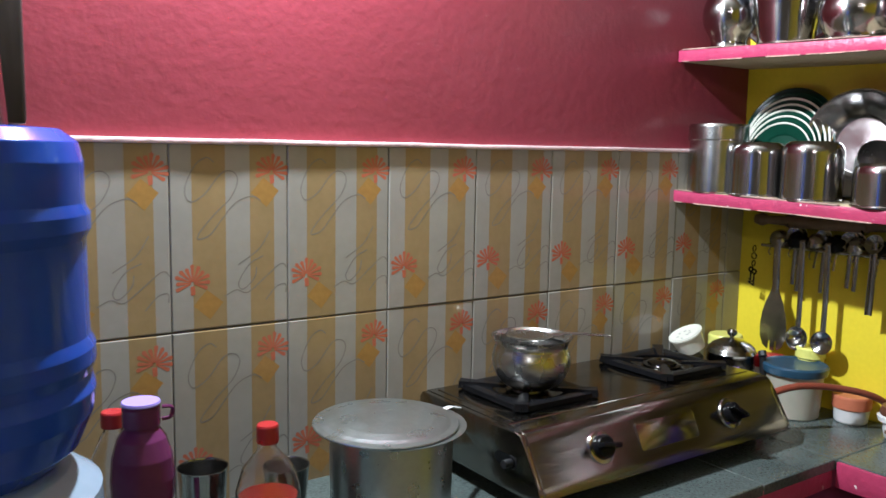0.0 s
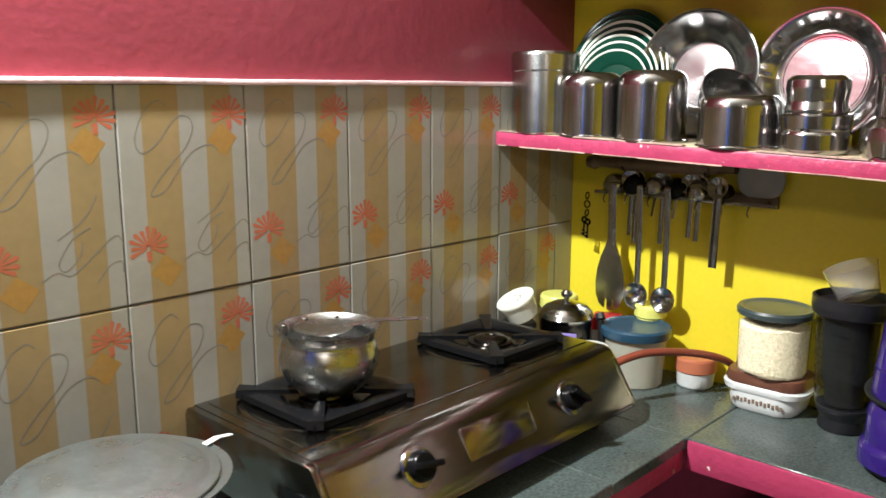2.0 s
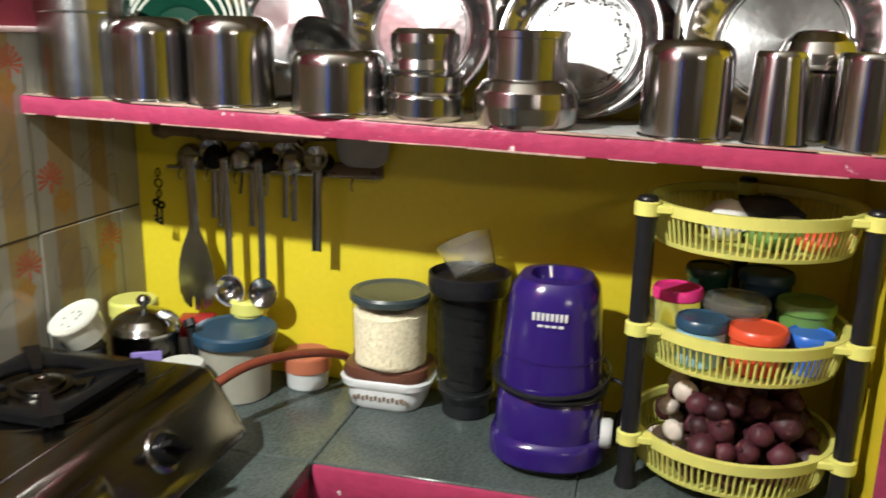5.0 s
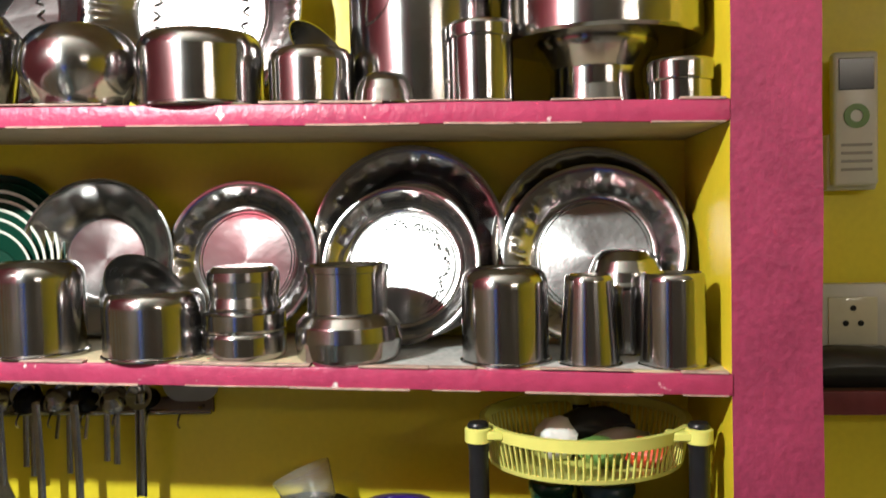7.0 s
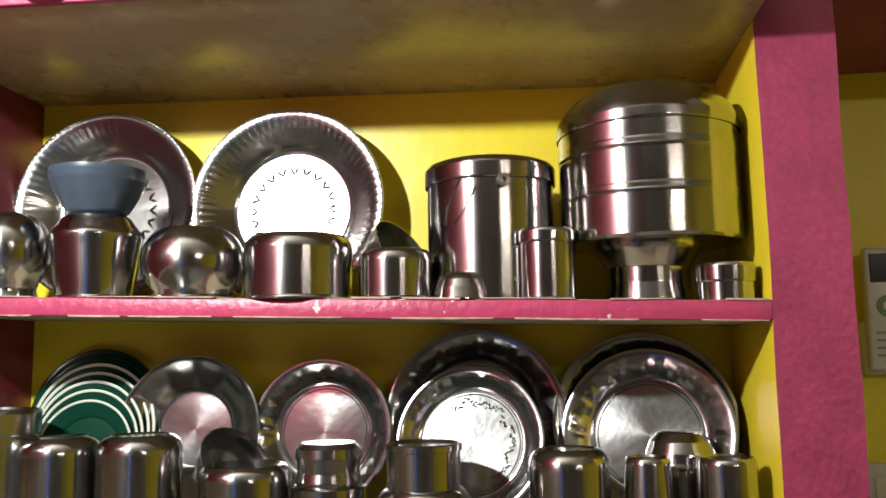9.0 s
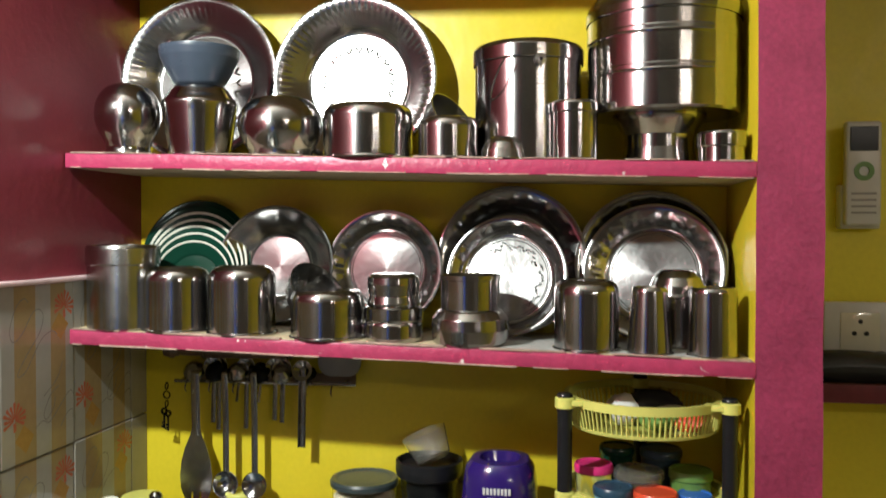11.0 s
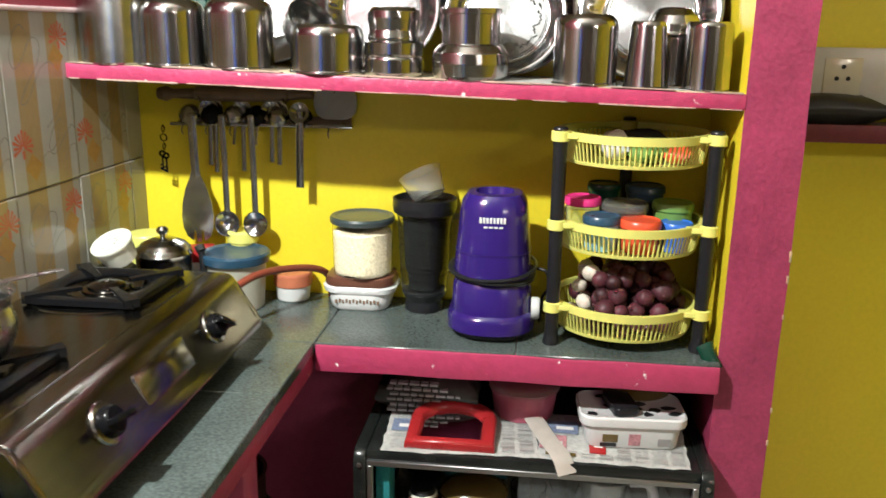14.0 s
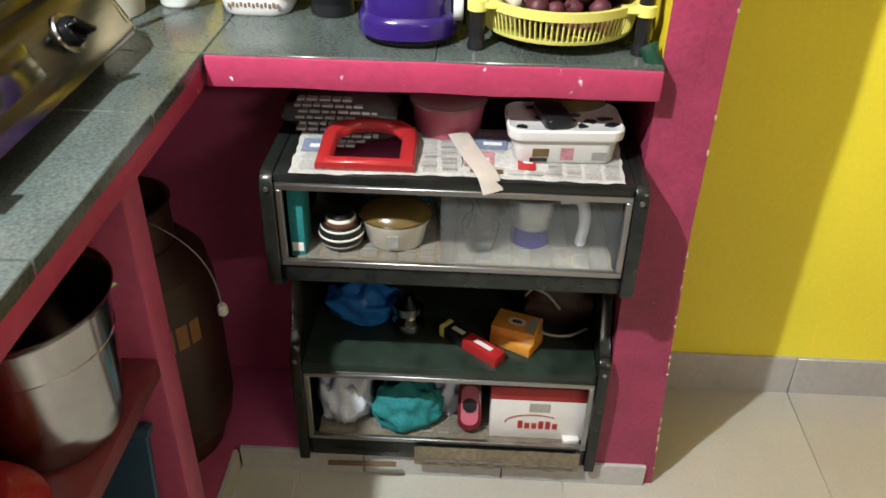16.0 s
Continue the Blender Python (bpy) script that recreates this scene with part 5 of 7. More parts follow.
for bx in (1.757, 2.134):
    by = 1.903
    part("burner_dish", lathe([(0.036, 1.0555), (0.044, 1.0530), (0.056, 1.0530), (0.060, 1.0555), (0.072, 1.0570), (0.082, 1.0570), (0.085, 1.053)], 40), SMOKED_POT, stove, "shallow steel drip dish", (bx, by, 0))
    part("pressed_ring", lathe([(0.116, 1.0514), (0.121, 1.0527), (0.126, 1.0514)], 64), STOVE_STEEL, stove, "pressed ring round the burner", (bx, by, 0))
    cap = part("burner", lathe([(0, 1.064), (0.008, 1.064), (0.010, 1.066), (0.020, 1.066), (0.022, 1.0645), (0.026, 1.0645), (0.030, 1.062), (0.031, 1.058), (0.040, 1.057), (0.041, 1.050), (0, 1.050)], 32), SMOKED_POT, stove, "dark burner head", (bx, by, 0))
    n = 48
    sq, ci = [], []
    for k in range(n):
        a = 2 * math.pi * k / n + math.pi / 4
        ca, sa = math.cos(a), math.sin(a)
        q = 0.094 / max(abs(ca), abs(sa))
        sq.append((q * ca, q * sa))
        ci.append((0.067 * ca, 0.067 * sa))
    bm = bmesh.new()
    ringv = [[bm.verts.new((x, y, z)) for x, y in pts] for pts, z in ((sq, 1.0535), ([(p[0] * 0.99, p[1] * 0.99) for p in sq], 1.063), ([(p[0] * 0.86, p[1] * 0.86) for p in sq], 1.065), (ci, 1.060), (ci, 1.055))]
    for a, b in zip(ringv, ringv[1:]):
        for k in range(n):
            bm.faces.new((a[k], a[(k + 1) % n], b[(k + 1) % n], b[k]))
    grid = part("pan_support", bm, IRON, stove, "black enamelled pan support", (bx, by, 0))
    for k in range(4):
        a = math.pi / 4 + k * math.pi / 2
        own = bmesh.new()
        pts = [(0.131, 1.0555), (0.130, 1.069), (0.062, 1.067), (0.040, 1.066), (0.040, 1.060), (0.062, 1.060), (0.120, 1.056)]
        va = [own.verts.new((r, -0.006 - 0.006 * (r > 0.1), z)) for r, z in pts]
        vb = [own.verts.new((r, 0.006 + 0.006 * (r > 0.1), z)) for r, z in pts]
        own.faces.new(va)
        own.faces.new(vb[::-1])
        for q in range(len(pts)):
            own.faces.new((va[q], vb[q], vb[(q + 1) % len(pts)], va[(q + 1) % len(pts)]))
        part("prong", own, IRON, grid, "", Matrix.Rotation(a, 4, "Z"))
t = thing("cooking_pot", "round bellied steel cooking pot on the burner", "pot", Matrix.Translation((1.766, 1.906, 1.0615)) @ Matrix.Diagonal((0.89, 0.89, 1.10, 1)))
part("body", lathe(shell(rounded_profile([(0.030, 0), (0.050, 0.004), (0.069, 0.017), (0.0805, 0.036), (0.0830, 0.052), (0.0795, 0.066), (0.0765, 0.073), (0.0780, 0.080), (0.0825, 0.0865), (0.0870, 0.090)]), 0.0015), 56), STEEL_POT, t)
for k in range(9):
    own = bmesh.new()
    bmesh.ops.create_icosphere(own, subdivisions=2, radius=1.0, matrix=Matrix.Rotation(2 * math.pi * k / 9, 4, "Z") @ Matrix.Translation((0.0795, 0, 0.0848)) @ Matrix.Diagonal((0.0045, 0.0045, 0.002, 1)))
    part("stud", own, STEEL, t, "pressed stud on the rim")
t = thing("serving_ladle", "long steel ladle lying across the cooking pot", "ladle", (1.760, 1.908, 1.1575))
part("bowl", lathe([(0, -0.005), (0.020, -0.004), (0.034, 0.0), (0.040, 0.004), (0.042, 0.0045), (0.033, 0.0012), (0.018, -0.002), (0, -0.003)], 32), STEEL_POT, t, "shallow bright bowl", Matrix.Translation((-0.028, -0.035, 0.010)))
part("handle", pipe(curve_points([(0.004, -0.044, 0.012), (0.05, -0.054, 0.012), (0.09, -0.064, 0.008), (0.136, -0.076, 0.002)], 6), 0.0065, 8, None, 0, 0.35), STEEL_POT, t, "long flat handle")

# red hose
t = thing("gas_hose", "red rubber gas hose arching over the worktop", "hose", (0, 0, 0))
part("hose", pipe(curve_points([(2.262, 1.770, 0.985), (2.30, 1.752, 1.003), (2.36, 1.722, 1.018), (2.43, 1.682, 1.014), (2.495, 1.638, 0.998), (2.545, 1.622, 0.965), (2.564, 1.622, 0.9075)], 7), 0.0075, 12), RUBBER, t)
part("collar", lathe([(0.0085, -0.008), (0.011, -0.007), (0.011, 0.007), (0.0085, 0.008)], 16), STEEL_DULL, t, "steel hose clip", Matrix.Translation((2.275, 1.764, 0.991)) @ Matrix.Rotation(radians(70), 4, "Y"))

# jars in the corner
t = thing("storage_jar", "milky plastic jar with a slate blue lid", "jar", (2.468, 1.800, TOP))
part("body", lathe([(0, 0), (0.052, 0), (0.055, 0.003), (0.062, 0.104), (0, 0.104)], 40), CREAM_PLASTIC, t)
part("lid", lathe([(0.062, 0.098), (0.069, 0.100), (0.071, 0.110), (0.071, 0.116), (0.067, 0.120), (0.060, 0.117), (0, 0.115)], 40), BLUE_LID, t, "slate blue lid")
t = thing("storage_jar", "small white jar with an orange lid", "jar", (2.535, 1.700, TOP))
part("body", lathe([(0, 0), (0.032, 0), (0.035, 0.003), (0.039, 0.040), (0, 0.040)], 32), WHITE_PLASTIC, t)
part("lid", lathe([(0.039, 0.032), (0.041, 0.034), (0.042, 0.058), (0.040, 0.062), (0.036, 0.060), (0, 0.060)], 32), ORANGE_LID, t, "translucent orange lid")
t = thing("storage_jar", "tall yellow jar standing against the wall", "jar", (2.545, 1.812, TOP))
part("body", lathe([(0, 0), (0.028, 0), (0.030, 0.003), (0.030, 0.130), (0, 0.130)], 32), YEL_RACK, t)
part("lid", lathe([(0.031, 0.120), (0.0335, 0.122), (0.0335, 0.142), (0.030, 0.146), (0, 0.146)], 32), YEL_RACK, t, "yellow screw lid")
t = thing("storage_jar", "yellow jar in the corner", "jar", (2.470, 1.992, TOP))
part("body", lathe([(0, 0), (0.036, 0), (0.038, 0.003), (0.038, 0.132), (0, 0.132)], 32), YEL_RACK, t)
part("lid", lathe([(0.039, 0.122), (0.041, 0.124), (0.041, 0.146), (0.038, 0.150), (0, 0.150)], 32), YEL_RACK, t, "yellow screw lid")
t = thing("steel_pot", "lidded steel pot with a round knob behind the stove", "pot", (2.402, 1.925, TOP), "steel pots")
part("body", lathe([(0, 0), (0.048, 0), (0.054, 0.006), (0.055, 0.122), (0.0565, 0.126), (0, 0.126)], 44), SMOKED_POT, t)
lid = part("lid", lathe([(0.0565, 0.125), (0.0575, 0.129), (0.055, 0.133), (0.053, 0.139), (0.043, 0.149), (0.026, 0.157), (0.010, 0.160), (0, 0.160)], 44), STEEL, t, "low domed steel lid")
part("knob", lathe([(0, 0.159), (0.005, 0.160), (0.005, 0.165), (0.011, 0.170), (0.012, 0.176), (0.007, 0.182), (0, 0.183)], 24), STEEL, lid, "round steel knob")
part("sticker", box(-0.0585, -0.0540, -0.026, 0.020, 0.062, 0.106, 0.001, 1), LILAC, t, "lilac printed label", Matrix.Rotation(radians(30), 4, "Z"))
t = thing("storage_jar", "dark lidded jar behind the stove", "jar", (2.318, 1.985, TOP))
part("body", lathe([(0, 0), (0.036, 0), (0.038, 0.003), (0.038, 0.118), (0.034, 0.122), (0, 0.122)], 32), DARK_ITEM, t)
t = thing("ceramic_bowl", "white round tub with a faded leaf print tipped on its side", "tub", Matrix.Translation((2.322, 1.972, TOP + 0.132)) @ Vector((-0.42, 0.20, 0.88)).to_track_quat("Z", "Y").to_matrix().to_4x4() @ Matrix.Scale(0.88, 4))
part("body", lathe(shell([(0.030, 0), (0.036, 0.004), (0.042, 0.040), (0.044, 0.050), (0.045, 0.052)], 0.002), 36), CERAMIC, t)
face = part("lid", lathe([(0, 0.0500), (0.034, 0.0500), (0.037, 0.0515), (0.0455, 0.0525), (0.0462, 0.0505), (0.0455, 0.047), (0, 0.047)], 36), CERAMIC, t, "white printed lid")
for k in range(7):
    part("print", prism(rounded(0.010 - 0.0006 * k, 0.004, 0.0019), 0.0502, 0.0506, None, 0, Matrix.Rotation(k * 0.9, 4, "Z") @ Matrix.Translation((0.010 + 0.0024 * k, 0, 0)) @ Matrix.Rotation(0.7 * k, 4, "Z")), INK_PALE, face, "faded leaf print")
t = thing("storage_jar", "low jar with a pale pink lid behind the stove", "jar", (2.362, 1.838, TOP))
part("body", lathe([(0, 0), (0.030, 0), (0.032, 0.003), (0.034, 0.080), (0, 0.080)], 32), PINK_TUB, t)
part("lid", lathe([(0.035, 0.074), (0.0365, 0.076), (0.0365, 0.088), (0.034, 0.092), (0, 0.092)], 32), CERAMIC, t, "pale pink lid")
t = thing("carton", "small red and white carton in the corner", "carton", Matrix.Translation((2.505, 1.892, TOP)) @ Matrix.Rotation(radians(20), 4, "Z"))
part("box", box(-0.02, 0.02, -0.028, 0.028, 0, 0.115, 0.0015), CARTON, t)
part("band", box(-0.0208, 0.0208, -0.0288, 0.0288, 0.085, 0.116, 0.0015), RED_BOX, t, "red top band")
part("band", box(-0.0208, 0.0208, -0.0288, 0.0288, 0.02, 0.040, 0.0015), YEL_RACK, t, "yellow band")
t = thing("lighter", "black stick lighter standing in the corner", "lighter", (2.425, 1.850, TOP))
part("barrel", pipe([(0, 0, 0), (0, 0.004, 0.10), (0, 0.006, 0.128)], 0.007, 10), BLACK, t)
part("tip", pipe([(0, 0.006, 0.128), (0.004, 0.012, 0.138)], 0.010, 8), BLACK, t)

# ---- left end of the worktop ----
t = thing("aluminium_pot", "aluminium cooking pot covered with an aluminium plate", "pot", (1.400, 1.808, TOP))
part("body", lathe([(0, 0), (0.086, 0), (0.094, 0.008), (0.096, 0.156), (0.104, 0.163), (0.116, 0.1645), (0.1165, 0.166), (0.095, 0.166), (0.0945, 0.160), (0, 0.150)], 56), ALUMINIUM, t)
part("lid", lathe([(0.112, 0.158), (0.113, 0.1595), (0.112, 0.161), (0.100, 0.162), (0.094, 0.1645), (0.075, 0.168), (0.05, 0.170), (0, 0.171), (0, 0.169), (0.05, 0.168), (0.075, 0.166), (0.094, 0.162), (0.100, 0.1605)], 60), ALUMINIUM, t, "dished aluminium plate used as a lid", Matrix.Translation((-0.010, 0.003, 0.0105)) @ Matrix.Rotation(radians(1.0), 4, "X"))
t = thing("steel_spoon", "spoon handle sticking out from under the pot lid", "spoon", (1.400, 1.808, TOP + 0.168))
part("handle", pipe([(0.088, 0.002, 0.0015), (0.118, 0.012, 0.0015), (0.134, 0.030, -0.006), (0.166, 0.052, -0.019)], 0.0050, 8, None, 0, 0.4), WHITE_PLASTIC, t)
t = thing("soda_bottle", "clear plastic bottle with a red cap and red brown drink", "bottle", Matrix.Translation((1.193, 1.800, TOP)) @ Matrix.Diagonal((1, 1, 0.91, 1)), "bottles on the worktop")
part("body", lathe([(0, 0), (0.038, 0), (0.045, 0.008), (0.046, 0.060), (0.044, 0.075), (0.046, 0.090), (0.045, 0.120), (0.036, 0.155), (0.018, 0.180), (0.0125, 0.188), (0.0125, 0.198), (0.011, 0.198), (0.011, 0.188), (0.034, 0.155), (0.0435, 0.12), (0.0425, 0.075), (0.0435, 0.010), (0, 0.004)], 40), BOTTLE, t)
part("drink", lathe([(0, 0.005), (0.042, 0.010), (0.0425, 0.060), (0.041, 0.075), (0.0428, 0.088), (0.0418, 0.112), (0, 0.112)], 40), COLA, t, "red brown drink")
part("cap", lathe([(0.0150, 0.196), (0.0155, 0.197), (0.0155, 0.222), (0.014, 0.225), (0, 0.225)], 28), RED, t, "red screw cap")
t = thing("soda_bottle", "empty clear plastic bottle with a red cap", "bottle", Matrix.Translation((1.008, 1.890, TOP)) @ Matrix.Diagonal((1, 1, 0.80, 1)), "bottles on the worktop")
part("body", lathe([(0, 0), (0.028, 0), (0.033, 0.008), (0.033, 0.17), (0.030, 0.205), (0.016, 0.245), (0.0125, 0.252), (0.0125, 0.262), (0.011, 0.262), (0.011, 0.25), (0.028, 0.205), (0.0315, 0.17), (0.0315, 0.010), (0, 0.004)], 40), BOTTLE, t)
part("cap", lathe([(0.0150, 0.260), (0.0155, 0.261), (0.0155, 0.284), (0.014, 0.287), (0, 0.287)], 28), RED, t, "red screw cap")
t = thing("water_bottle", "plum purple water bottle with a lilac flip cap", "bottle", Matrix.Translation((1.020, 1.790, TOP)) @ Matrix.Diagonal((1.08, 1.08, 0.93, 1)))
part("body", lathe([(0, 0), (0.029, 0), (0.033, 0.006), (0.033, 0.10), (0.030, 0.115), (0.034, 0.13), (0.032, 0.142), (0.0355, 0.155), (0.0365, 0.182), (0.0345, 0.212), (0.028, 0.238), (0.0205, 0.251), (0.019, 0.258), (0, 0.258)], 40), PLUM, t)
cap = part("cap", lathe([(0.0205, 0.254), (0.0215, 0.256), (0.0215, 0.280), (0.020, 0.284), (0, 0.2845)], 32), PLUM, t, "dark purple cap")
part("cap_top", lathe([(0, 0.284), (0.0212, 0.284), (0.0222, 0.286), (0.0212, 0.289), (0, 0.289)], 32), LILAC, cap, "lilac disc")
part("loop", pipe(curve_points([(0.023, -0.004, 0.278), (0.034, -0.006, 0.276), (0.033, -0.004, 0.262), (0.023, -0.003, 0.260)], 5), 0.0025, 6), PLUM, cap)
t = thing("steel_tumbler", "steel tumbler standing behind the bottles", "tumbler", (1.135, 1.905, TOP), "steel tumblers")
part("body", lathe(shell([(0.026, 0), (0.028, 0.003), (0.036, 0.118), (0.037, 0.120)], 0.001), 36), STEEL, t)
t = thing("steel_tumbler", "dull steel tumbler next to the soda bottle", "tumbler", (1.262, 1.895, TOP), "steel tumblers")
part("body", lathe(shell([(0.026, 0), (0.028, 0.003), (0.036, 0.098), (0.037, 0.100)], 0.001), 36), STEEL_DULL, t)
packet("spice_packet", "dark green wrapper lying by the pot", "packet", Matrix.Translation((1.275, 1.775, TOP)), 0.05, 0.04, 0.03, DARK_GREEN, 12)

jug = thing("water_dispenser", "pale blue dispenser base carrying a big deep blue water jug", "water dispenser", Matrix.Translation((0.800, 1.690, TOP)) @ Matrix.Diagonal((1, 1, 0.975, 1)))
part("base", lathe([(0, 0), (0.13, 0), (0.14, 0.006), (0.142, 0.17), (0.150, 0.20), (0.148, 0.235), (0.118, 0.258), (0.105, 0.262), (0, 0.255)], 56), BLUE_CLEAR, jug)
part("jug", lathe([(0.05, 0.240), (0.105, 0.264), (0.128, 0.285), (0.142, 0.320), (0.145, 0.345), (0.141, 0.362), (0.146, 0.375), (0.146, 0.392), (0.141, 0.402), (0.140, 0.480), (0.140, 0.505), (0.145, 0.515), (0.145, 0.532), (0.140, 0.542), (0.140, 0.585), (0.135, 0.606), (0.118, 0.619), (0.09, 0.621), (0.06, 0.612), (0, 0.608)], 64), BLUE_JUG, jug, "deep blue ribbed water jug")
t = thing("steel_tumbler", "steel tumbler upturned on top of the water jug", "tumbler", (0.838, 1.700, TOP + 0.596), "steel tumblers")
part("body", lathe([(0, 0), (0.035, 0), (0.036, 0.003), (0.030, 0.086), (0.027, 0.089), (0, 0.087)], 36), STEEL, t)

# ---- under the worktop ----
t = thing("storage_vessel", "open flared steel cooking vessel on the low shelf", "vessel", Matrix.Translation((1.818, 1.716, 0.5505)) @ Matrix.Diagonal((1.10, 1.10, 0.93, 1)))
part("body", lathe(shell([(0.082, 0), (0.090, 0.006), (0.097, 0.05), (0.107, 0.226), (0.111, 0.236), (0.114, 0.240)], 0.002), 64), STEEL, t)
for a in (-38, 142):
    hd = part("handle", pipe(curve_points([(0.104, -0.030, 0.205), (0.114, -0.026, 0.198), (0.117, 0.0, 0.180), (0.114, 0.026, 0.198), (0.104, 0.030, 0.205)], 5), 0.003, 8), STEEL_DULL, t, "riveted wire handle", Matrix.Rotation(radians(a), 4, "Z"))
    for s in (-1, 1):
        part("rivet", lathe([(0, -0.002), (0.006, -0.002), (0.005, 0.003), (0, 0.004)], 12), STEEL, hd, "", Matrix.Translation((0.102, s * 0.030, 0.205)) @ Matrix.Rotation(radians(90), 4, "Y"))
part("embossed_line", lathe([(0.1025, 0.166), (0.1048, 0.168), (0.1028, 0.170)], 64), STEEL, t, "pressed line round the body")
t = thing("gas_cylinder", "rust red domestic gas cylinder under the corner", "gas cylinder", (2.340, 1.812, -0.018))
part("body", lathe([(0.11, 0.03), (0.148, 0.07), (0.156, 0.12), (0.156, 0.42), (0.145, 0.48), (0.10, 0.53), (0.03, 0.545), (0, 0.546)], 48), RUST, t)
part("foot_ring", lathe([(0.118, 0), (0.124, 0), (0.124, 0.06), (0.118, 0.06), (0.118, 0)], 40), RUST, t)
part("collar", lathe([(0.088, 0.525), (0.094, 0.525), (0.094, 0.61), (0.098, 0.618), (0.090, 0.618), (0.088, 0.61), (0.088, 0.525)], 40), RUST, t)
part("valve", lathe([(0, 0.54), (0.018, 0.54), (0.018, 0.58), (0.030, 0.585), (0.030, 0.60), (0, 0.605)], 20), STEEL_DULL, t)
for k in range(4):
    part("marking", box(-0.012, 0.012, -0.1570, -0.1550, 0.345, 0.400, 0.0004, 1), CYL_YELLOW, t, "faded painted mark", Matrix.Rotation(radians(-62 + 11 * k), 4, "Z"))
t = thing("gas_regulator", "pale grey gas regulator clipped on the cylinder valve", "regulator", (2.340, 1.812, 0.587))
part("body", lathe([(0, 0), (0.030, 0), (0.042, 0.006), (0.044, 0.018), (0.036, 0.028), (0.016, 0.032), (0, 0.032)], 32), GREY_PLASTIC, t)
part("knob", pipe([(-0.03, -0.035, 0.016), (-0.055, -0.062, 0.016)], 0.009, 10), GREY_PLASTIC, t, "switch knob")
t = thing("plug_wire", "thin white wire with a plug hanging in the corner", "wire", (0, 0, 0))
part("wire", pipe(curve_points([(2.290, 1.735, 0.585), (2.255, 1.672, 0.575), (2.262, 1.640, 0.53), (2.300, 1.634, 0.45), (2.318, 1.634, 0.378)], 8), 0.0012, 6), GREY_PLASTIC, t)
part("plug", lathe([(0, 0), (0.008, 0), (0.011, 0.004), (0.011, 0.018), (0.008, 0.024), (0, 0.024)], 16), WHITE_PLASTIC, t, "white plug", (2.318, 1.634, 0.355))
t = thing("plastic_container", "glossy red domed plastic container on the low shelf", "container", (1.618, 1.702, 0.5505))
part("body", lathe([(0, 0), (0.066, 0), (0.072, 0.004), (0.078, 0.040), (0, 0.040)], 44), RED, t)
part("lid", lathe([(0.080, 0.036), (0.082, 0.040), (0.080, 0.052), (0.068, 0.070), (0.045, 0.082), (0.02, 0.087), (0, 0.088)], 44), RED, t, "domed red lid")
t = thing("tray", "blue grey plastic tray leaning on the support wall", "tray", Matrix.Translation((1.885, 1.80, -0.017)) @ Matrix.Rotation(radians(8), 4, "Y"))
part("board", box(-0.006, 0.010, -0.15, 0.14, 0.002, 0.43, 0.004), BLUE_LID, t)
part("rim", box(-0.010, 0.014, -0.156, 0.146, 0.422, 0.438, 0.004), BLUE_LID, t)

# ---- display cabinet under the worktop ----
cab = thing("display_cabinet", "black laminate cabinet with two glazed boxes and open shelf", "cabinet", (0, 0, 0))


def side_outline():
    pts = [(2.57, -0.015), (2.57, 0.735)]
    for cx, cz, r, a0, a1 in ((2.240, 0.711, 0.024, 90, 180), (2.238, 0.528, 0.026, 180, 270)):
        for k in range(7):
            a = radians(a0 + (a1 - a0) * k / 6)
            pts.append((cx + r * math.cos(a), cz + r * math.sin(a)))
    pts += [(2.41, 0.500), (2.39, 0.45), (2.335, 0.325)]
    for k in range(7):
        a = radians(90 + 90 * k / 6)
        pts.append((2.309 + 0.026 * math.cos(a), 0.274 + 0.026 * math.sin(a)))
    return pts + [(2.283, -0.015)]


so = side_outline()
for y0, y1 in ((0.850, 0.872), (1.478, 1.500)):
    own = prism(so, 0, y1 - y0, None, 0, Matrix.Translation((0, y1, 0)) @ Matrix.Rotation(radians(90), 4, "X"), 0.002)
    part("side_panel", own, BLACK_WOOD, cab, "black side panel with rounded corners")
Y0, Y1 = 0.8725, 1.4775
part("top_board", box(2.226, 2.568, Y0, Y1, 0.714, 0.733, 0.002), BLACK_WOOD, cab)
part("upper_floor", box(2.228, 2.568, Y0, Y1, 0.512, 0.548, 0.002), BLACK_WOOD, cab)
part("middle_board", box(2.294, 2.568, Y0, Y1, 0.232, 0.256, 0.002), GREEN_BOARD, cab, "dark green black shelf board")
part("bottom_board", box(2.294, 2.568, Y0, Y1, -0.010, 0.040, 0.002), BLACK_WOOD, cab)
part("back_panel", box(2.569, 2.576, Y0, Y1, -0.010, 0.733, 0.001), BLACK_WOOD, cab)
for x, z0, z1 in ((2.2235, 0.549, 0.7135), (2.2905, 0.041, 0.2315)):
    fr = part("front_frame", box(x, x + 0.010, Y0 + 0.001, Y1 - 0.001, z1 - 0.011, z1, 0.001, 1), SILVER, cab, "silver aluminium front rail")
    part("rail", box(x, x + 0.010, Y0 + 0.001, Y1 - 0.001, z0, z0 + 0.011, 0.001, 1), SILVER, fr)
    part("stile", box(x, x + 0.010, Y0 + 0.001, Y0 + 0.012, z0 + 0.0115, z1 - 0.0115, 0.001, 1), SILVER, fr)
    part("stile", box(x, x + 0.010, Y1 - 0.012, Y1 - 0.001, z0 + 0.0115, z1 - 0.0115, 0.001, 1), SILVER, fr)
gl = part("glass_pane", box(2.238, 2.242, Y0 + 0.002, 1.195, 0.551, 0.712, 0.0008, 1), HAZE_GLASS, cab, "sliding glass pane with tinted-in reflection haze")
gl.visible_shadow = False
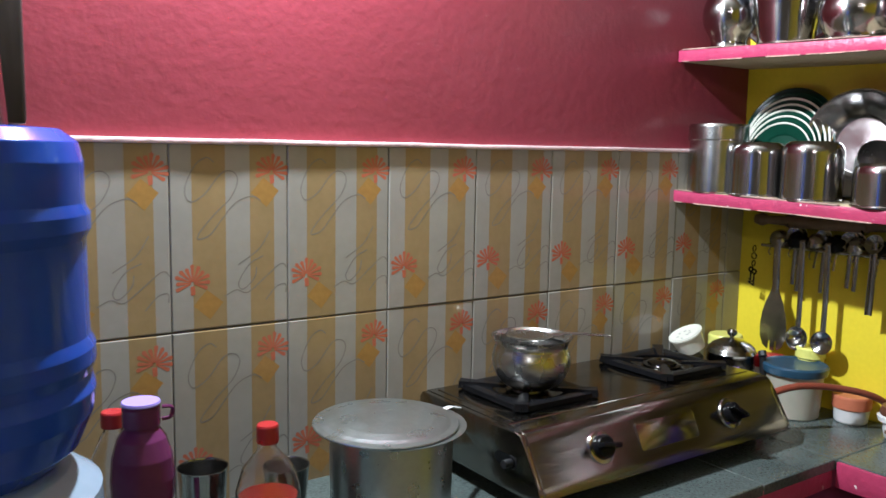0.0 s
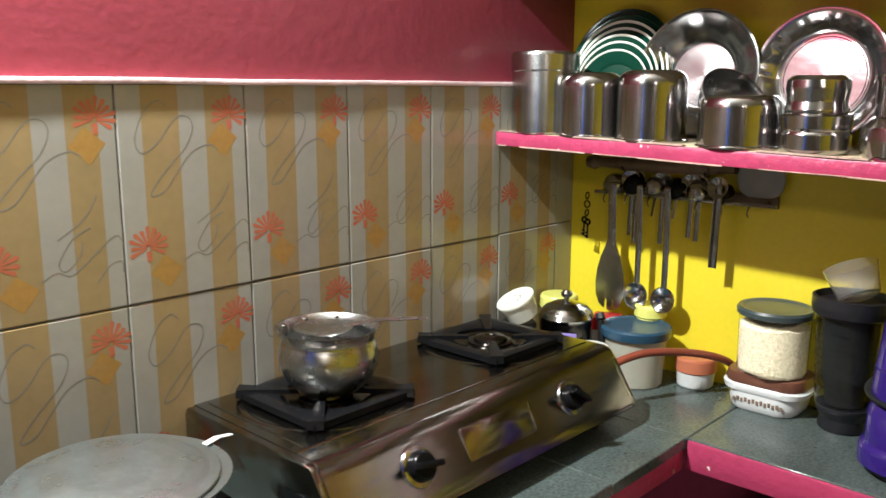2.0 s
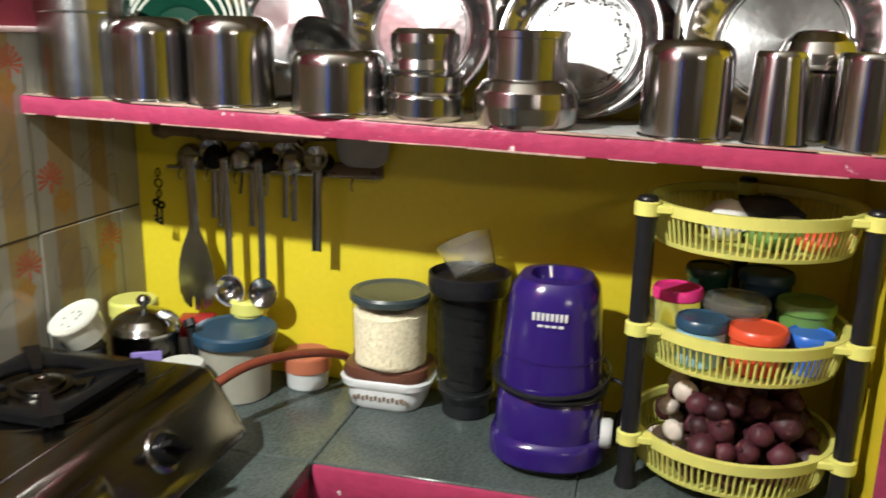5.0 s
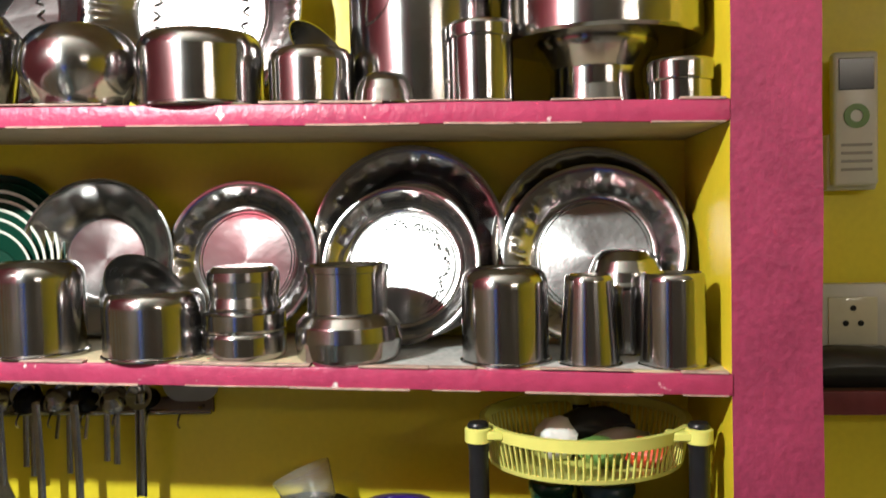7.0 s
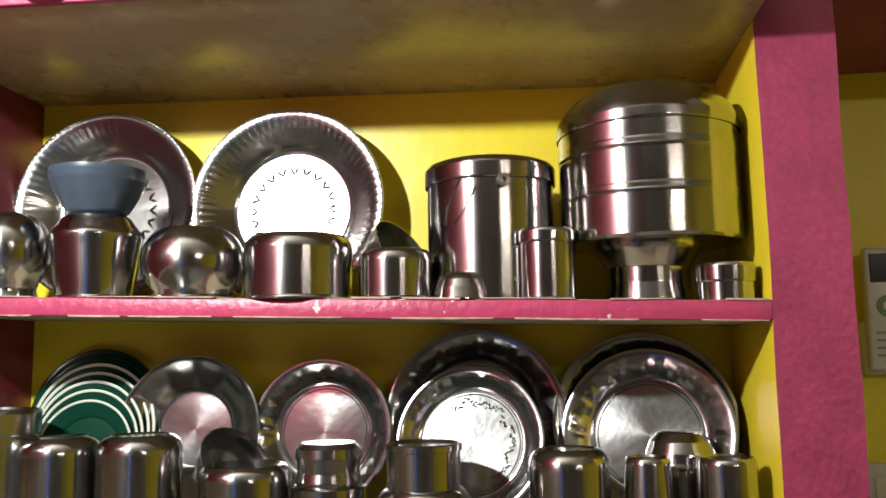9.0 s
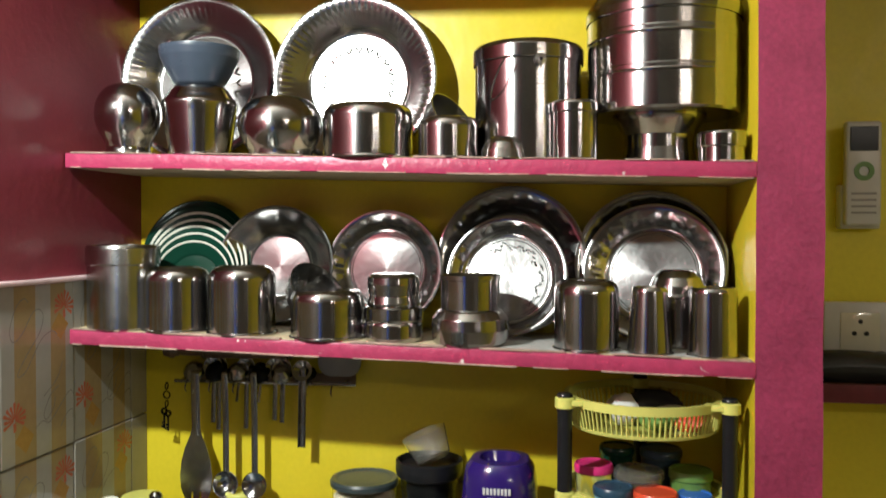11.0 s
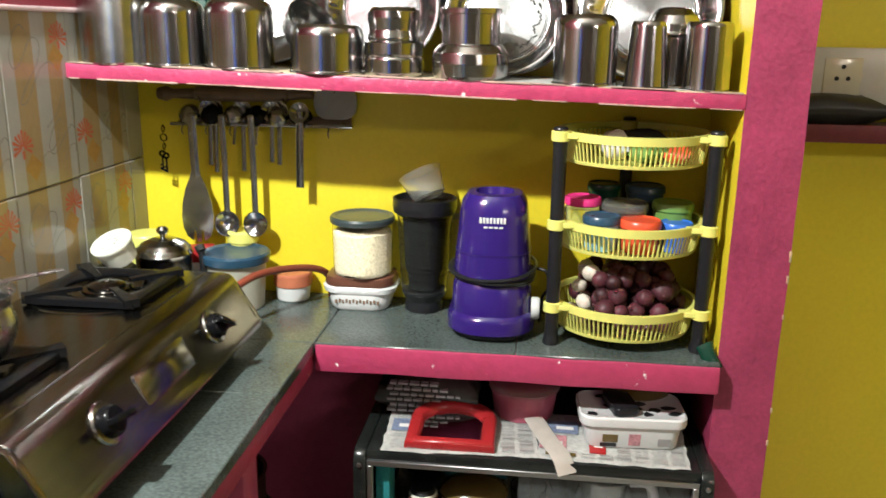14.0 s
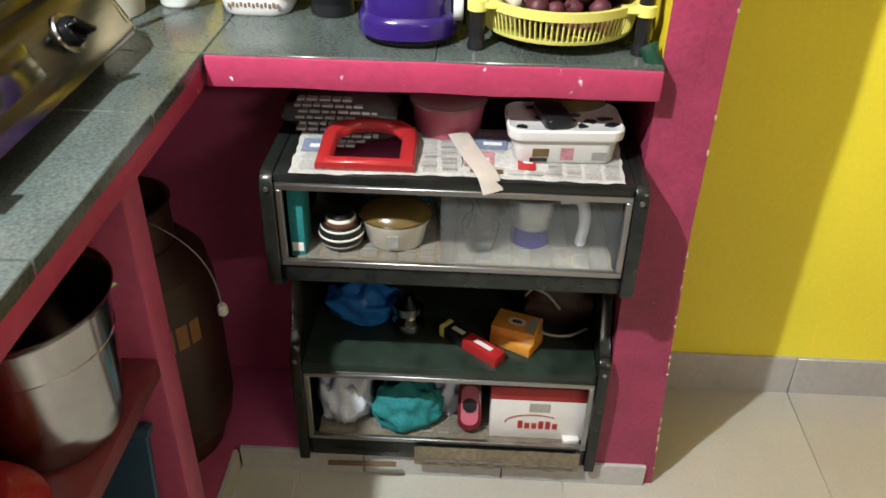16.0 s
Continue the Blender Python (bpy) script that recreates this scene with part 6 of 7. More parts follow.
for y in (1.489, 0.861):
    for x, z in ((2.2135, 0.708), (2.2805, 0.269)):
        part("screw_cap", lathe([(0, 0), (0.005, 0), (0.004, 0.003), (0, 0.0035)], 12), SILVER, cab, "bright screw", Matrix.Translation((x + 0.001, y, z)) @ Matrix.Rotation(radians(-90), 4, "Y"))

# on top of the cabinet
CT = 0.733


def sheet(x0, x1, y0, y1, z, turn, seed, label, mat=PAPER, pictures=()):
    """A newspaper: (x, y, width, height, ink) patches from its near corner, the rest fine lines of text."""
    t = thing("newspaper", label, "newspaper", Matrix.Translation(((x0 + x1) / 2, (y0 + y1) / 2, z)) @ Matrix.Rotation(radians(turn), 4, "Z"), "newspapers")
    hx, hy = (x1 - x0) / 2, (y1 - y0) / 2
    bm = bmesh.new()
    bmesh.ops.create_grid(bm, x_segments=22, y_segments=34, size=0.5, matrix=Matrix.Diagonal((x1 - x0, y1 - y0, 1, 1)))
    for v in bm.verts:
        edge = max(abs(v.co.x) / hx, abs(v.co.y) / hy)
        v.co.z = 0.0015 + 0.0014 * noise.noise((v.co.x * 25 + seed, v.co.y * 25, 0)) + (0.003 * max(0, noise.noise((v.co.x * 14, v.co.y * 14, seed))) if edge > 0.9 else 0)
        if edge > 0.99:
            v.co += Vector((0.004, 0.004, 0)) * noise.noise((v.co.x * 40, v.co.y * 40, seed + 2.0))
    bmesh.ops.solidify(bm, geom=bm.faces[:], thickness=0.0006)
    part("sheet", bm, mat, t)
    r = random.Random(seed)
    text = bmesh.new()
    n = max(3, int((y1 - y0) / 0.034))
    for k in range(n):
        cy = -hy + 0.008 + k * (2 * hy - 0.016) / n
        wid = (2 * hy - 0.016) / n - 0.004
        xx = -hx + 0.010
        while xx < hx - 0.012:
            big = r.random() < 0.05
            if not any(px - 0.003 < xx + hx < px + pw and py - wid < cy + hy < py + ph for px, py, pw, ph, _ in pictures) and r.random() < 0.93:
                box(xx, xx + (0.004 if big else 0.0009), cy, cy + wid * r.uniform(0.75, 1), 0.0036, 0.0039, 0, 1, text)
            xx += 0.0075 if big else 0.0030
    tagged(part("print", text, INK_PALE, t, "fine columns of unreadable print"), kind="stuff")
    for px, py, pw, ph, mt in pictures:
        part("picture", box(px - hx, px - hx + pw, py - hy, py - hy + ph, 0.0036, 0.0040), mt, t, "printed picture")
        if pw > 0.03:
            part("picture_bar", box(px - hx + pw * 0.3, px - hx + pw * 0.55, py - hy + ph * 0.15, py - hy + ph * 0.7, 0.0041, 0.0044), CARTON, t, "pale printed shape")
    return t


sheet(2.232, 2.42, 1.165, 1.455, CT, 3, 1, "white newspaper sheet on the cabinet top", PAPER, ((0.08, 0.235, 0.05, 0.045, GREY_BLUE), (0.13, 0.14, 0.03, 0.06, INK_PALE)))
sheet(2.235, 2.42, 0.885, 1.160, CT, -2, 4, "coloured newspaper sheet on the cabinet top", PAPER, ((0.035, 0.222, 0.055, 0.050, ROSE_INK), (0.03, 0.150, 0.075, 0.030, RED_BOX), (0.10, 0.20, 0.05, 0.06, GREY_BLUE), (0.012, 0.205, 0.012, 0.055, GOLD_LID)))
m = thing("hand_mirror", "arched table mirror in a red plastic frame lying flat", "mirror", Matrix.Translation((2.306, 1.325, CT + 0.006)) @ Matrix.Rotation(radians(-90), 4, "Z") @ Matrix.Rotation(radians(6), 4, "X"))


def arch(w, h, n=14):
    r = w / 2
    return [(-r, 0), (r, 0)] + [(r * math.cos(math.pi * k / n), h - r * 0.75 + r * 0.75 * math.sin(math.pi * k / n)) for k in range(n + 1)]


out_a = [(x, y - 0.065) for x, y in arch(0.168, 0.158)]
in_a = [(x, y - 0.045) for x, y in arch(0.112, 0.110)]
bm = bmesh.new()
ra = [[bm.verts.new((x * s, y * s, z)) for x, y in pts] for pts, z, s in ((out_a, 0, 0.97), (out_a, 0.005, 1.0), (out_a, 0.014, 0.995), (out_a, 0.020, 0.955), (out_a, 0.022, 0.90), (in_a, 0.021, 1.10), (in_a, 0.017, 1.03), (in_a, 0.008, 1.0), (in_a, 0.0, 1.0))]
for a, b in zip(ra, ra[1:] + ra[:1]):
    for k in range(len(a)):
        bm.faces.new((a[k], a[(k + 1) % len(a)], b[(k + 1) % len(a)], b[k]))
part("frame", bm, RED, m, "glossy red frame")
part("glass", prism([(x * 1.01, y * 1.01) for x, y in in_a], 0.004, 0.009), MIRROR, m, "mirror glass")
t = thing("ice_cream_box", "white plastic ice cream box with cow-patch printed lid", "box", Matrix.Translation((2.345, 0.990, CT + 0.004)) @ Matrix.Rotation(radians(3), 4, "Z"))
part("body", loft([(rounded(0.098, 0.165, 0.018), 0), (rounded(0.102, 0.170, 0.020), 0.003), (rounded(0.112, 0.182, 0.022), 0.050), (rounded(0.112, 0.182, 0.022), 0.052)]), WHITE_PLASTIC, t)
lid = part("lid", loft([(rounded(0.122, 0.196, 0.024), 0.046), (rounded(0.124, 0.198, 0.025), 0.050), (rounded(0.124, 0.198, 0.025), 0.062), (rounded(0.118, 0.192, 0.024), 0.065), (rounded(0.110, 0.184, 0.022), 0.062)]), WHITE_PLASTIC, t, "white printed lid")
rg = random.Random(11)
for k in range(11):
    bx, by = rg.uniform(-0.042, 0.042), rg.uniform(-0.08, 0.08)
    part("patch", prism([(bx + rg.uniform(0.006, 0.012) * math.cos(a), by + rg.uniform(0.006, 0.016) * math.sin(a)) for a in [2 * math.pi * q / 9 for q in range(9)]], 0.0622, 0.0632), BLACK, lid, "black printed patch")
for y0, y1, z0, z1, mt in ((0.03, 0.06, 0.008, 0.016, BLACK), (0.028, 0.056, 0.018, 0.034, GOLD_LID), (-0.014, 0.008, 0.012, 0.036, ROSE_INK), (-0.07, -0.046, 0.012, 0.028, INK_PALE)):
    part("print", box(-0.0542, -0.0520, y0, y1, z0, z1, 0, 1), mt, t, "printed panel", Matrix.Rotation(radians(-6), 4, "Y") @ Matrix.Translation((0.003, 0, 0)))
t = thing("phone_case", "black glossy case lying on the ice cream box", "case", Matrix.Translation((2.335, 1.010, CT + 0.069)) @ Matrix.Rotation(radians(14), 4, "Z"))
part("shell", prism(rounded(0.085, 0.048, 0.008), 0, 0.014, None, 0, None, 0.003), BLACK, t)
t = thing("plastic_tub", "rose pink plastic tub with a clear lid", "container", (2.428, 1.192, CT), "containers on the cabinet")
part("body", lathe([(0, 0), (0.056, 0), (0.060, 0.004), (0.068, 0.062), (0, 0.062)], 40), PINK_TUB, t)
part("lid", lathe([(0.069, 0.057), (0.072, 0.059), (0.072, 0.074), (0.067, 0.078), (0, 0.077)], 40), FROST, t, "clear lid")
t = thing("plastic_tub", "yellowish round plastic tub", "container", (2.445, 0.975, CT), "containers on the cabinet")
part("body", lathe([(0, 0), (0.066, 0), (0.070, 0.004), (0.078, 0.085), (0.079, 0.09), (0, 0.088)], 40), GOLD_LID, t)
b = packet("printed_bag", "black printed bag folded on the cabinet top", "bag", Matrix.Translation((2.440, 1.385, CT)), 0.12, 0.200, 0.085, BAG_BLACK, 20)
words = bmesh.new()
wr = random.Random(6)
for k in range(6):
    y = 0.080 - 0.006 * (k % 2)
    while y > -0.062 + 0.02 * (k % 3):
        wl = wr.uniform(0.008, 0.020)
        box(-0.066, -0.052, y - wl, y, 0.010 + 0.0115 * k, 0.0145 + 0.0115 * k, 0, 1, words)
        y -= wl + 0.004
tagged(part("print", words, GREY_PLASTIC, b, "lines of unreadable print"), kind="stuff")
t = thing("plastic_strip", "pale translucent strip hanging over the cabinet edge", "strip", (0, 0, 0))
part("strip", pipe(curve_points([(2.36, 1.172, CT + 0.022), (2.29, 1.145, CT + 0.016), (2.235, 1.120, CT + 0.010), (2.214, 1.108, CT - 0.014)], 5), 0.019, 8, None, 0, 0.06), STRIP, t)

# inside the upper box
CF = 0.548
sheet(2.240, 2.50, 0.885, 1.46, CF, 0, 13, "old newspaper lining the upper box", PAPER_OLD)
t = thing("carton", "tall teal carton in the cabinet", "carton", (2.285, 1.452, CF), "")
part("box", box(-0.03, 0.03, -0.013, 0.013, 0, 0.150, 0.001), TEAL, t)
part("print", box(-0.0308, -0.0302, -0.010, 0.010, 0.012, 0.030), CARTON, t, "pale printed panel")
t = thing("striped_jar", "round jar with black and white bands on a blue base", "jar", (2.300, 1.380, CF))
for k, (z0, z1, r0, r1, mt) in enumerate(((0, 0.014, 0.028, 0.038, BLUE_LID), (0.014, 0.018, 0.038, 0.040, CERAMIC), (0.018, 0.030, 0.040, 0.042, BLACK), (0.030, 0.034, 0.042, 0.041, CERAMIC), (0.034, 0.045, 0.041, 0.038, BLACK), (0.045, 0.049, 0.038, 0.037, CERAMIC), (0.049, 0.052, 0.037, 0.035, BLACK), (0.052, 0.060, 0.030, 0.028, BROWN), (0.060, 0.066, 0.028, 0.026, CERAMIC), (0.066, 0.074, 0.026, 0.020, BLACK))):
    part("band", lathe([(0, z0), (r0, z0), ((r0 + r1) / 2 + 0.0008, (z0 + z1) / 2), (r1, z1), (0, z1)], 36), mt, t)
t = thing("casserole", "oval white casserole with a brown gold lid", "casserole", (2.320, 1.282, CF))
part("body", loft([(oval(0.046, 0.038, 40), 0), (oval(0.052, 0.044, 40), 0.006), (oval(0.062, 0.052, 40), 0.050), (oval(0.066, 0.056, 40), 0.056), (oval(0.066, 0.056, 40), 0.060)]), CERAMIC, t)
part("lid", loft([(oval(0.067, 0.057, 40), 0.059), (oval(0.068, 0.058, 40), 0.064), (oval(0.062, 0.052, 40), 0.074), (oval(0.046, 0.038, 40), 0.083), (oval(0.020, 0.016, 40), 0.087)]), GOLD_LID, t, "brown gold domed lid")
part("label", box(-0.052, -0.0485, -0.010, 0.010, 0.016, 0.040), INK_PALE, t, "printed label")
t = thing("mixer_jar", "steel mixer jar with a white handle and purple base", "mixer jar", (2.345, 1.030, CF))
part("base", lathe([(0, 0), (0.036, 0), (0.038, 0.004), (0.034, 0.034), (0, 0.034)], 36), PURPLE, t, "purple plastic base")
part("jar", lathe(shell([(0.030, 0.034), (0.038, 0.04), (0.052, 0.105), (0.054, 0.108)], 0.001), 44), STEEL, t)
part("handle", pipe(curve_points([(-0.01, -0.050, 0.098), (-0.015, -0.085, 0.098), (-0.02, -0.096, 0.06), (-0.02, -0.092, 0.010)], 6), 0.015, 10, None, 0, 0.7), WHITE_PLASTIC, t, "white plastic handle")
for x, y, r in ((2.31, 1.125, 0.034), (2.37, 1.175, 0.036), (2.44, 1.10, 0.036)):
    t = thing("glass_bowl", "clear glass bowl in the cabinet", "bowl", (x, y, CF), "glass bowls")
    part("body", lathe(shell([(0.018, 0), (0.026, 0.004), (r, 0.036), (r + 0.001, 0.052)], 0.002), 32), CLEAR, t)
t = thing("steel_jar", "dark glass jar at the back of the cabinet", "jar", (2.46, 1.40, CF), "steel jars")
part("body", lathe([(0, 0), (0.034, 0), (0.036, 0.004), (0.036, 0.09), (0.028, 0.10), (0, 0.10)], 32), SMOKED, t)
part("lid", lathe([(0.030, 0.098), (0.032, 0.10), (0.032, 0.118), (0, 0.12)], 32), PURPLE, t, "purple lid")
t = thing("carton", "teal carton lying at the back of the cabinet", "carton", (2.50, 1.29, CF), "")
part("box", box(-0.03, 0.03, -0.07, 0.07, 0, 0.11, 0.001), TEAL, t)

# on the middle board
MB = 0.256
BAG_SPOT = Matrix.Translation((2.470, 1.372, MB))
t = thing("steel_pot", "tiny steel pot on the middle board", "pot", Matrix.Translation((2.425, 1.268, MB)) @ Matrix.Scale(1.2, 4), "steel pots")
part("body", lathe([(0, 0), (0.020, 0), (0.030, 0.008), (0.030, 0.022), (0.018, 0.032), (0.027, 0.040), (0.028, 0.056), (0.014, 0.066), (0.005, 0.074), (0, 0.074)], 28), STEEL, t)
t = thing("toothpaste_carton", "red and black toothpaste carton with yellow ends", "carton", Matrix.Translation((2.364, 1.130, MB)) @ Matrix.Rotation(radians(50), 4, "Z") @ Matrix.Scale(0.88, 4))
part("box", box(-0.088, 0.088, -0.018, 0.018, 0, 0.030, 0.001), RED_BOX, t)
part("band", box(0.015, 0.074, -0.0186, 0.0186, 0.0002, 0.0306, 0.001), BLACK, t, "black printed band")
part("band", box(0.074, 0.0886, -0.0188, 0.0188, 0.0002, 0.0308, 0.001), YEL_RACK, t, "yellow end")
for x0, x1 in ((-0.062, -0.012), (0.024, 0.060)):
    part("print_bar", box(x0, x1, -0.006, 0.007, 0.0309, 0.0313), CARTON, t, "white maker's mark")
    part("print_bar", box(x0, x1, -0.0192, -0.0188, 0.010, 0.021), CARTON, t, "white maker's mark")
for z, tn, x in ((0, 60, 2.389), (0.0262, 71, 2.394)):
    t = thing("soap_carton", "orange soap carton in a stack of two", "carton", Matrix.Translation((x, 1.036, MB + z)) @ Matrix.Rotation(radians(tn), 4, "Z") @ Matrix.Diagonal((1.08, 1.05, 0.85, 1)), "soap cartons")
    part("box", box(-0.044, 0.044, -0.030, 0.030, 0, 0.0305, 0.0015), ORANGE_BOX, t)
    part("print_bar", prism(rounded(0.034, 0.022, 0.010), 0.0306, 0.0310), CARTON, t, "pale oval print")
    part("print_bar", prism(rounded(0.020, 0.011, 0.005), 0.0311, 0.0315), BROWN, t, "dark oval print")
    part("print_bar", box(-0.040, -0.022, -0.024, 0.024, 0.0306, 0.0309), CREAM_PLASTIC, t, "pale printed end")
    part("print_bar", box(-0.043, 0.043, -0.0305, -0.0301, 0.024, 0.028), RED_LID, t, "red printed line")
    part("print_bar", box(0.0441, 0.0445, -0.028, 0.028, 0.001, 0.006), BLACK, t, "dark printed line")
    part("print_bar", box(-0.02, 0.02, -0.0306, -0.0301, 0.006, 0.024), GOLD_LID, t, "dark printed panel")
    part("print_bar", box(0.0441, 0.0446, -0.02, 0.02, 0.006, 0.024), CARTON, t, "pale printed panel")
bag = packet("purse", "brown leather purse with pale piped edges", "purse", Matrix.Translation((2.479, 0.945, MB)), 0.08, 0.14, 0.13, LEATHER, 40)
part("strap", pipe(curve_points([(-0.042, 0.075, 0.09), (-0.052, 0.060, 0.115), (-0.050, 0.030, 0.10), (-0.048, 0.0, 0.062)], 6), 0.003, 6), CREAM_PLASTIC, bag, "pale piping")
part("strap", pipe(curve_points([(-0.055, -0.062, 0.018), (-0.075, -0.02, 0.012), (-0.075, 0.03, 0.016), (-0.055, 0.04, 0.028)], 6), 0.003, 6), CREAM_PLASTIC, bag, "pale piping")

# inside the lower box
LB = 0.040
sheet(2.309, 2.464, 0.885, 1.46, LB, 0, 7, "old brown newspaper lining the lower box", PAPER_OLD)


def cloth(label, m, w, d, h, mat, seed, name="folded_cloth", category="cloth"):
    bm = bmesh.new()
    bmesh.ops.create_icosphere(bm, subdivisions=4, radius=1.0)
    for v in bm.verts:
        p = v.co.copy()
        f = 1 + 0.30 * noise.noise(p * 2.2 + Vector((seed, 0, 0))) + 0.22 * abs(noise.noise(Vector((p.x * 3, p.y * 6, p.z * 2.5)) + Vector((0, seed, 0)))) - 0.12 * abs(noise.noise(p * 9 + Vector((0, 0, seed))))
        v.co = Vector((p.x * w / 2 * f, p.y * d / 2 * f, max(0, (p.z + 0.55) * h / 1.5 * f)))
    t = thing(name, label, category, m, "soft things in the cabinet")
    part("fabric", bm, mat, t, "", None, 80)


cloth("crumpled blue polythene bag on the middle board", BAG_SPOT, 0.10, 0.15, 0.075, BAG_BLUE, 33, "plastic_bag", "bag")
cloth("crumpled pale blue and white cloth", Matrix.Translation((2.384, 1.405, LB + 0.004)), 0.12, 0.125, 0.13, WHITE_CLOTH, 3)
cloth("folded teal cotton cloth in the cabinet", Matrix.Translation((2.369, 1.265, LB + 0.004)) @ Matrix.Rotation(0.2, 4, "Z"), 0.11, 0.155, 0.095, TEAL, 9)
cloth("crumpled pale green cloth", Matrix.Translation((2.419, 1.175, LB + 0.004)), 0.09, 0.09, 0.15, WHITE_CLOTH, 15)
t = thing("toy_phone", "dark red rounded plastic gadget with a black dial", "gadget", Matrix(((0, 0.55, -0.835, 2.329), (-1, 0, 0, 1.128), (0, 0.835, 0.55, LB + 0.004), (0, 0, 0, 1))))
part("body", prism(rounded(0.052, 0.112, 0.022), 0, 0.020, None, 0, Matrix.Translation((0, 0.062, 0)), 0.004), MAROON, t)
part("face", prism(rounded(0.038, 0.086, 0.016), 0.0202, 0.0225, None, 0, Matrix.Translation((0, 0.062, 0))), PINK_TUB, t, "pinkish face")
part("dial", lathe([(0, 0.0226), (0.016, 0.0226), (0.015, 0.026), (0, 0.027)], 24), BLACK, t, "black dial", (0, 0.062, 0))
t = thing("carton_box", "white carton with a red top and curved red mark", "carton", Matrix.Translation((2.369, 0.978, LB + 0.004)))
part("box", box(-0.050, 0.050, -0.105, 0.105, 0, 0.118, 0.0015), CARTON, t)
part("lid", box(-0.0512, 0.0512, -0.1062, 0.1062, 0.112, 0.148, 0.0015), RED_BOX, t, "dark red lid")
for k in range(6):
    part("mark", box(-0.0512, -0.0502, 0.034 - 0.0150 * k, 0.034 - 0.0150 * k + 0.0105, 0.030, 0.046 + 0.006 * (k in (0, 3, 4))), RED_BOX, t, "red maker's mark")
part("mark", pipe([(-0.0506, 0.01 - 0.062 * math.cos(a) * 1.0, 0.046 + 0.024 * math.sin(a)) for a in [math.pi * (0.25 + 0.75 * k / 14) for k in range(15)]], 0.0014, 4), RED, t, "red curved stroke")
part("flap", box(-0.0514, -0.0502, -0.022, 0.022, 0.080, 0.104), CREAM_PLASTIC, t, "paper flap")
t = thing("paper_scrap", "small folded white paper scrap", "paper", Matrix.Translation((2.314, 0.905, LB + 0.003)) @ Matrix.Rotation(0.2, 4, "Z"))
part("fold", box(-0.010, 0.010, -0.018, 0.018, 0, 0.014, 0.002), CARTON, t)
t = thing("newspaper", "torn strip of old newspaper folded over the cabinet's lower edge", "newspaper", Matrix.Translation((2.282, 1.065, -0.014)), "newspapers")
bm = bmesh.new()
bmesh.ops.create_grid(bm, x_segments=6, y_segments=40, size=0.5, matrix=Matrix.Diagonal((1, 0.36, 1, 1)))
for v in bm.verts:
    u = v.co.x + 0.5
    w = noise.noise((v.co.y * 30, u * 2, 4))
    v.co = Vector((0.001 - 0.003 * u - 0.002 * abs(w), v.co.y, 0.054 * (1 - u) + (0.006 * w if u > 0.5 else 0.002 * w)))
bmesh.ops.solidify(bm, geom=bm.faces[:], thickness=0.0006)
part("strip", bm, PAPER_OLD, t)
for k in range(9):
    part("print", box(-0.0062, -0.0052, -0.165 + 0.037 * k, -0.165 + 0.037 * k + 0.024, 0.012 + 0.003 * (k % 2), 0.019), INK, t, "row of unreadable print")
t = thing("wood_strip", "thin pale wooden strip lying at the cabinet's foot", "strip", Matrix.Translation((2.273, 1.36, -0.0155)) @ Matrix.Rotation(0.03, 4, "Z"))
part("slat", box(-0.005, 0.006, -0.075, 0.075, 0, 0.006, 0.0012), WOOD, t)

# ---- beyond the pier ----
shelf_b = tagged(new("shelf_beyond"), "small wall shelf with a red painted edge", "shelf", "", "structure")
part("board", box(2.530, FAR_X, -0.4, PIER_Y0 - 0.001, 1.290, 1.318, 0.002), WOOD, shelf_b)
part("edge", box(2.520, 2.531, -0.4, PIER_Y0 - 0.001, 1.288, 1.322, 0.002), RED_SHELF, shelf_b, "red front edge")
t = thing("switchboard", "white switchboard with sockets on the yellow wall", "switchboard", (FAR_X - 0.001, 0.530, 1.398))
part("plate", box(-0.016, 0, -0.125, 0.125, -0.065, 0.065, 0.003), WHITE_PLASTIC, t)
for y in (-0.075, 0.06):
    sk = part("socket", box(-0.019, -0.0155, y - 0.036, y + 0.036, -0.028, 0.045, 0.002), CERAMIC, t, "socket plate")
    for dy, dz in ((0, 0.028), (-0.011, 0.005), (0.011, 0.005)):
        part("hole", lathe([(0, 0), (0.0045, 0), (0.0045, 0.001), (0, 0.001)], 12), BLACK, sk, "", Matrix.Translation((-0.019, y + dy, dz)) @ Matrix.Rotation(radians(-90), 4, "Y"))
t = thing("charger", "white plug-in charger on the wall shelf", "charger", (2.585, 0.335, 1.318))
part("body", box(-0.03, 0.03, -0.045, 0.045, 0, 0.030, 0.008, 3), WHITE_PLASTIC, t)
t = thing("charger", "black plug lying on the wall shelf", "charger", (2.585, 0.455, 1.318))
part("body", box(-0.025, 0.025, -0.035, 0.035, 0, 0.040, 0.012, 3), BLACK, t)
part("cord", pipe(curve_points([(0, -0.03, 0.02), (-0.02, -0.07, 0.012), (0.0, -0.12, 0.006)], 5), 0.003, 6), BLACK, t)
packet("cable_clutter", "dark cables and small clutter on the wall shelf", "clutter", Matrix.Translation((2.580, 0.615, 1.318)), 0.07, 0.19, 0.055, DARK_ITEM, 50)
t = thing("remote_control", "white air conditioner remote hanging on the wall", "remote control", (FAR_X - 0.028, 0.596, 1.708))
part("body", box(-0.022, 0, -0.032, 0.032, -0.098, 0.098, 0.006, 3), WHITE_PLASTIC, t)
part("holder", box(-0.004, 0.028, -0.036, 0.036, -0.104, -0.02, 0.004), WHITE_PLASTIC, t, "white wall holder")
part("display", box(-0.0235, -0.0215, -0.025, 0.025, 0.042, 0.088, 0.001, 1), SCREEN, t, "dark display")
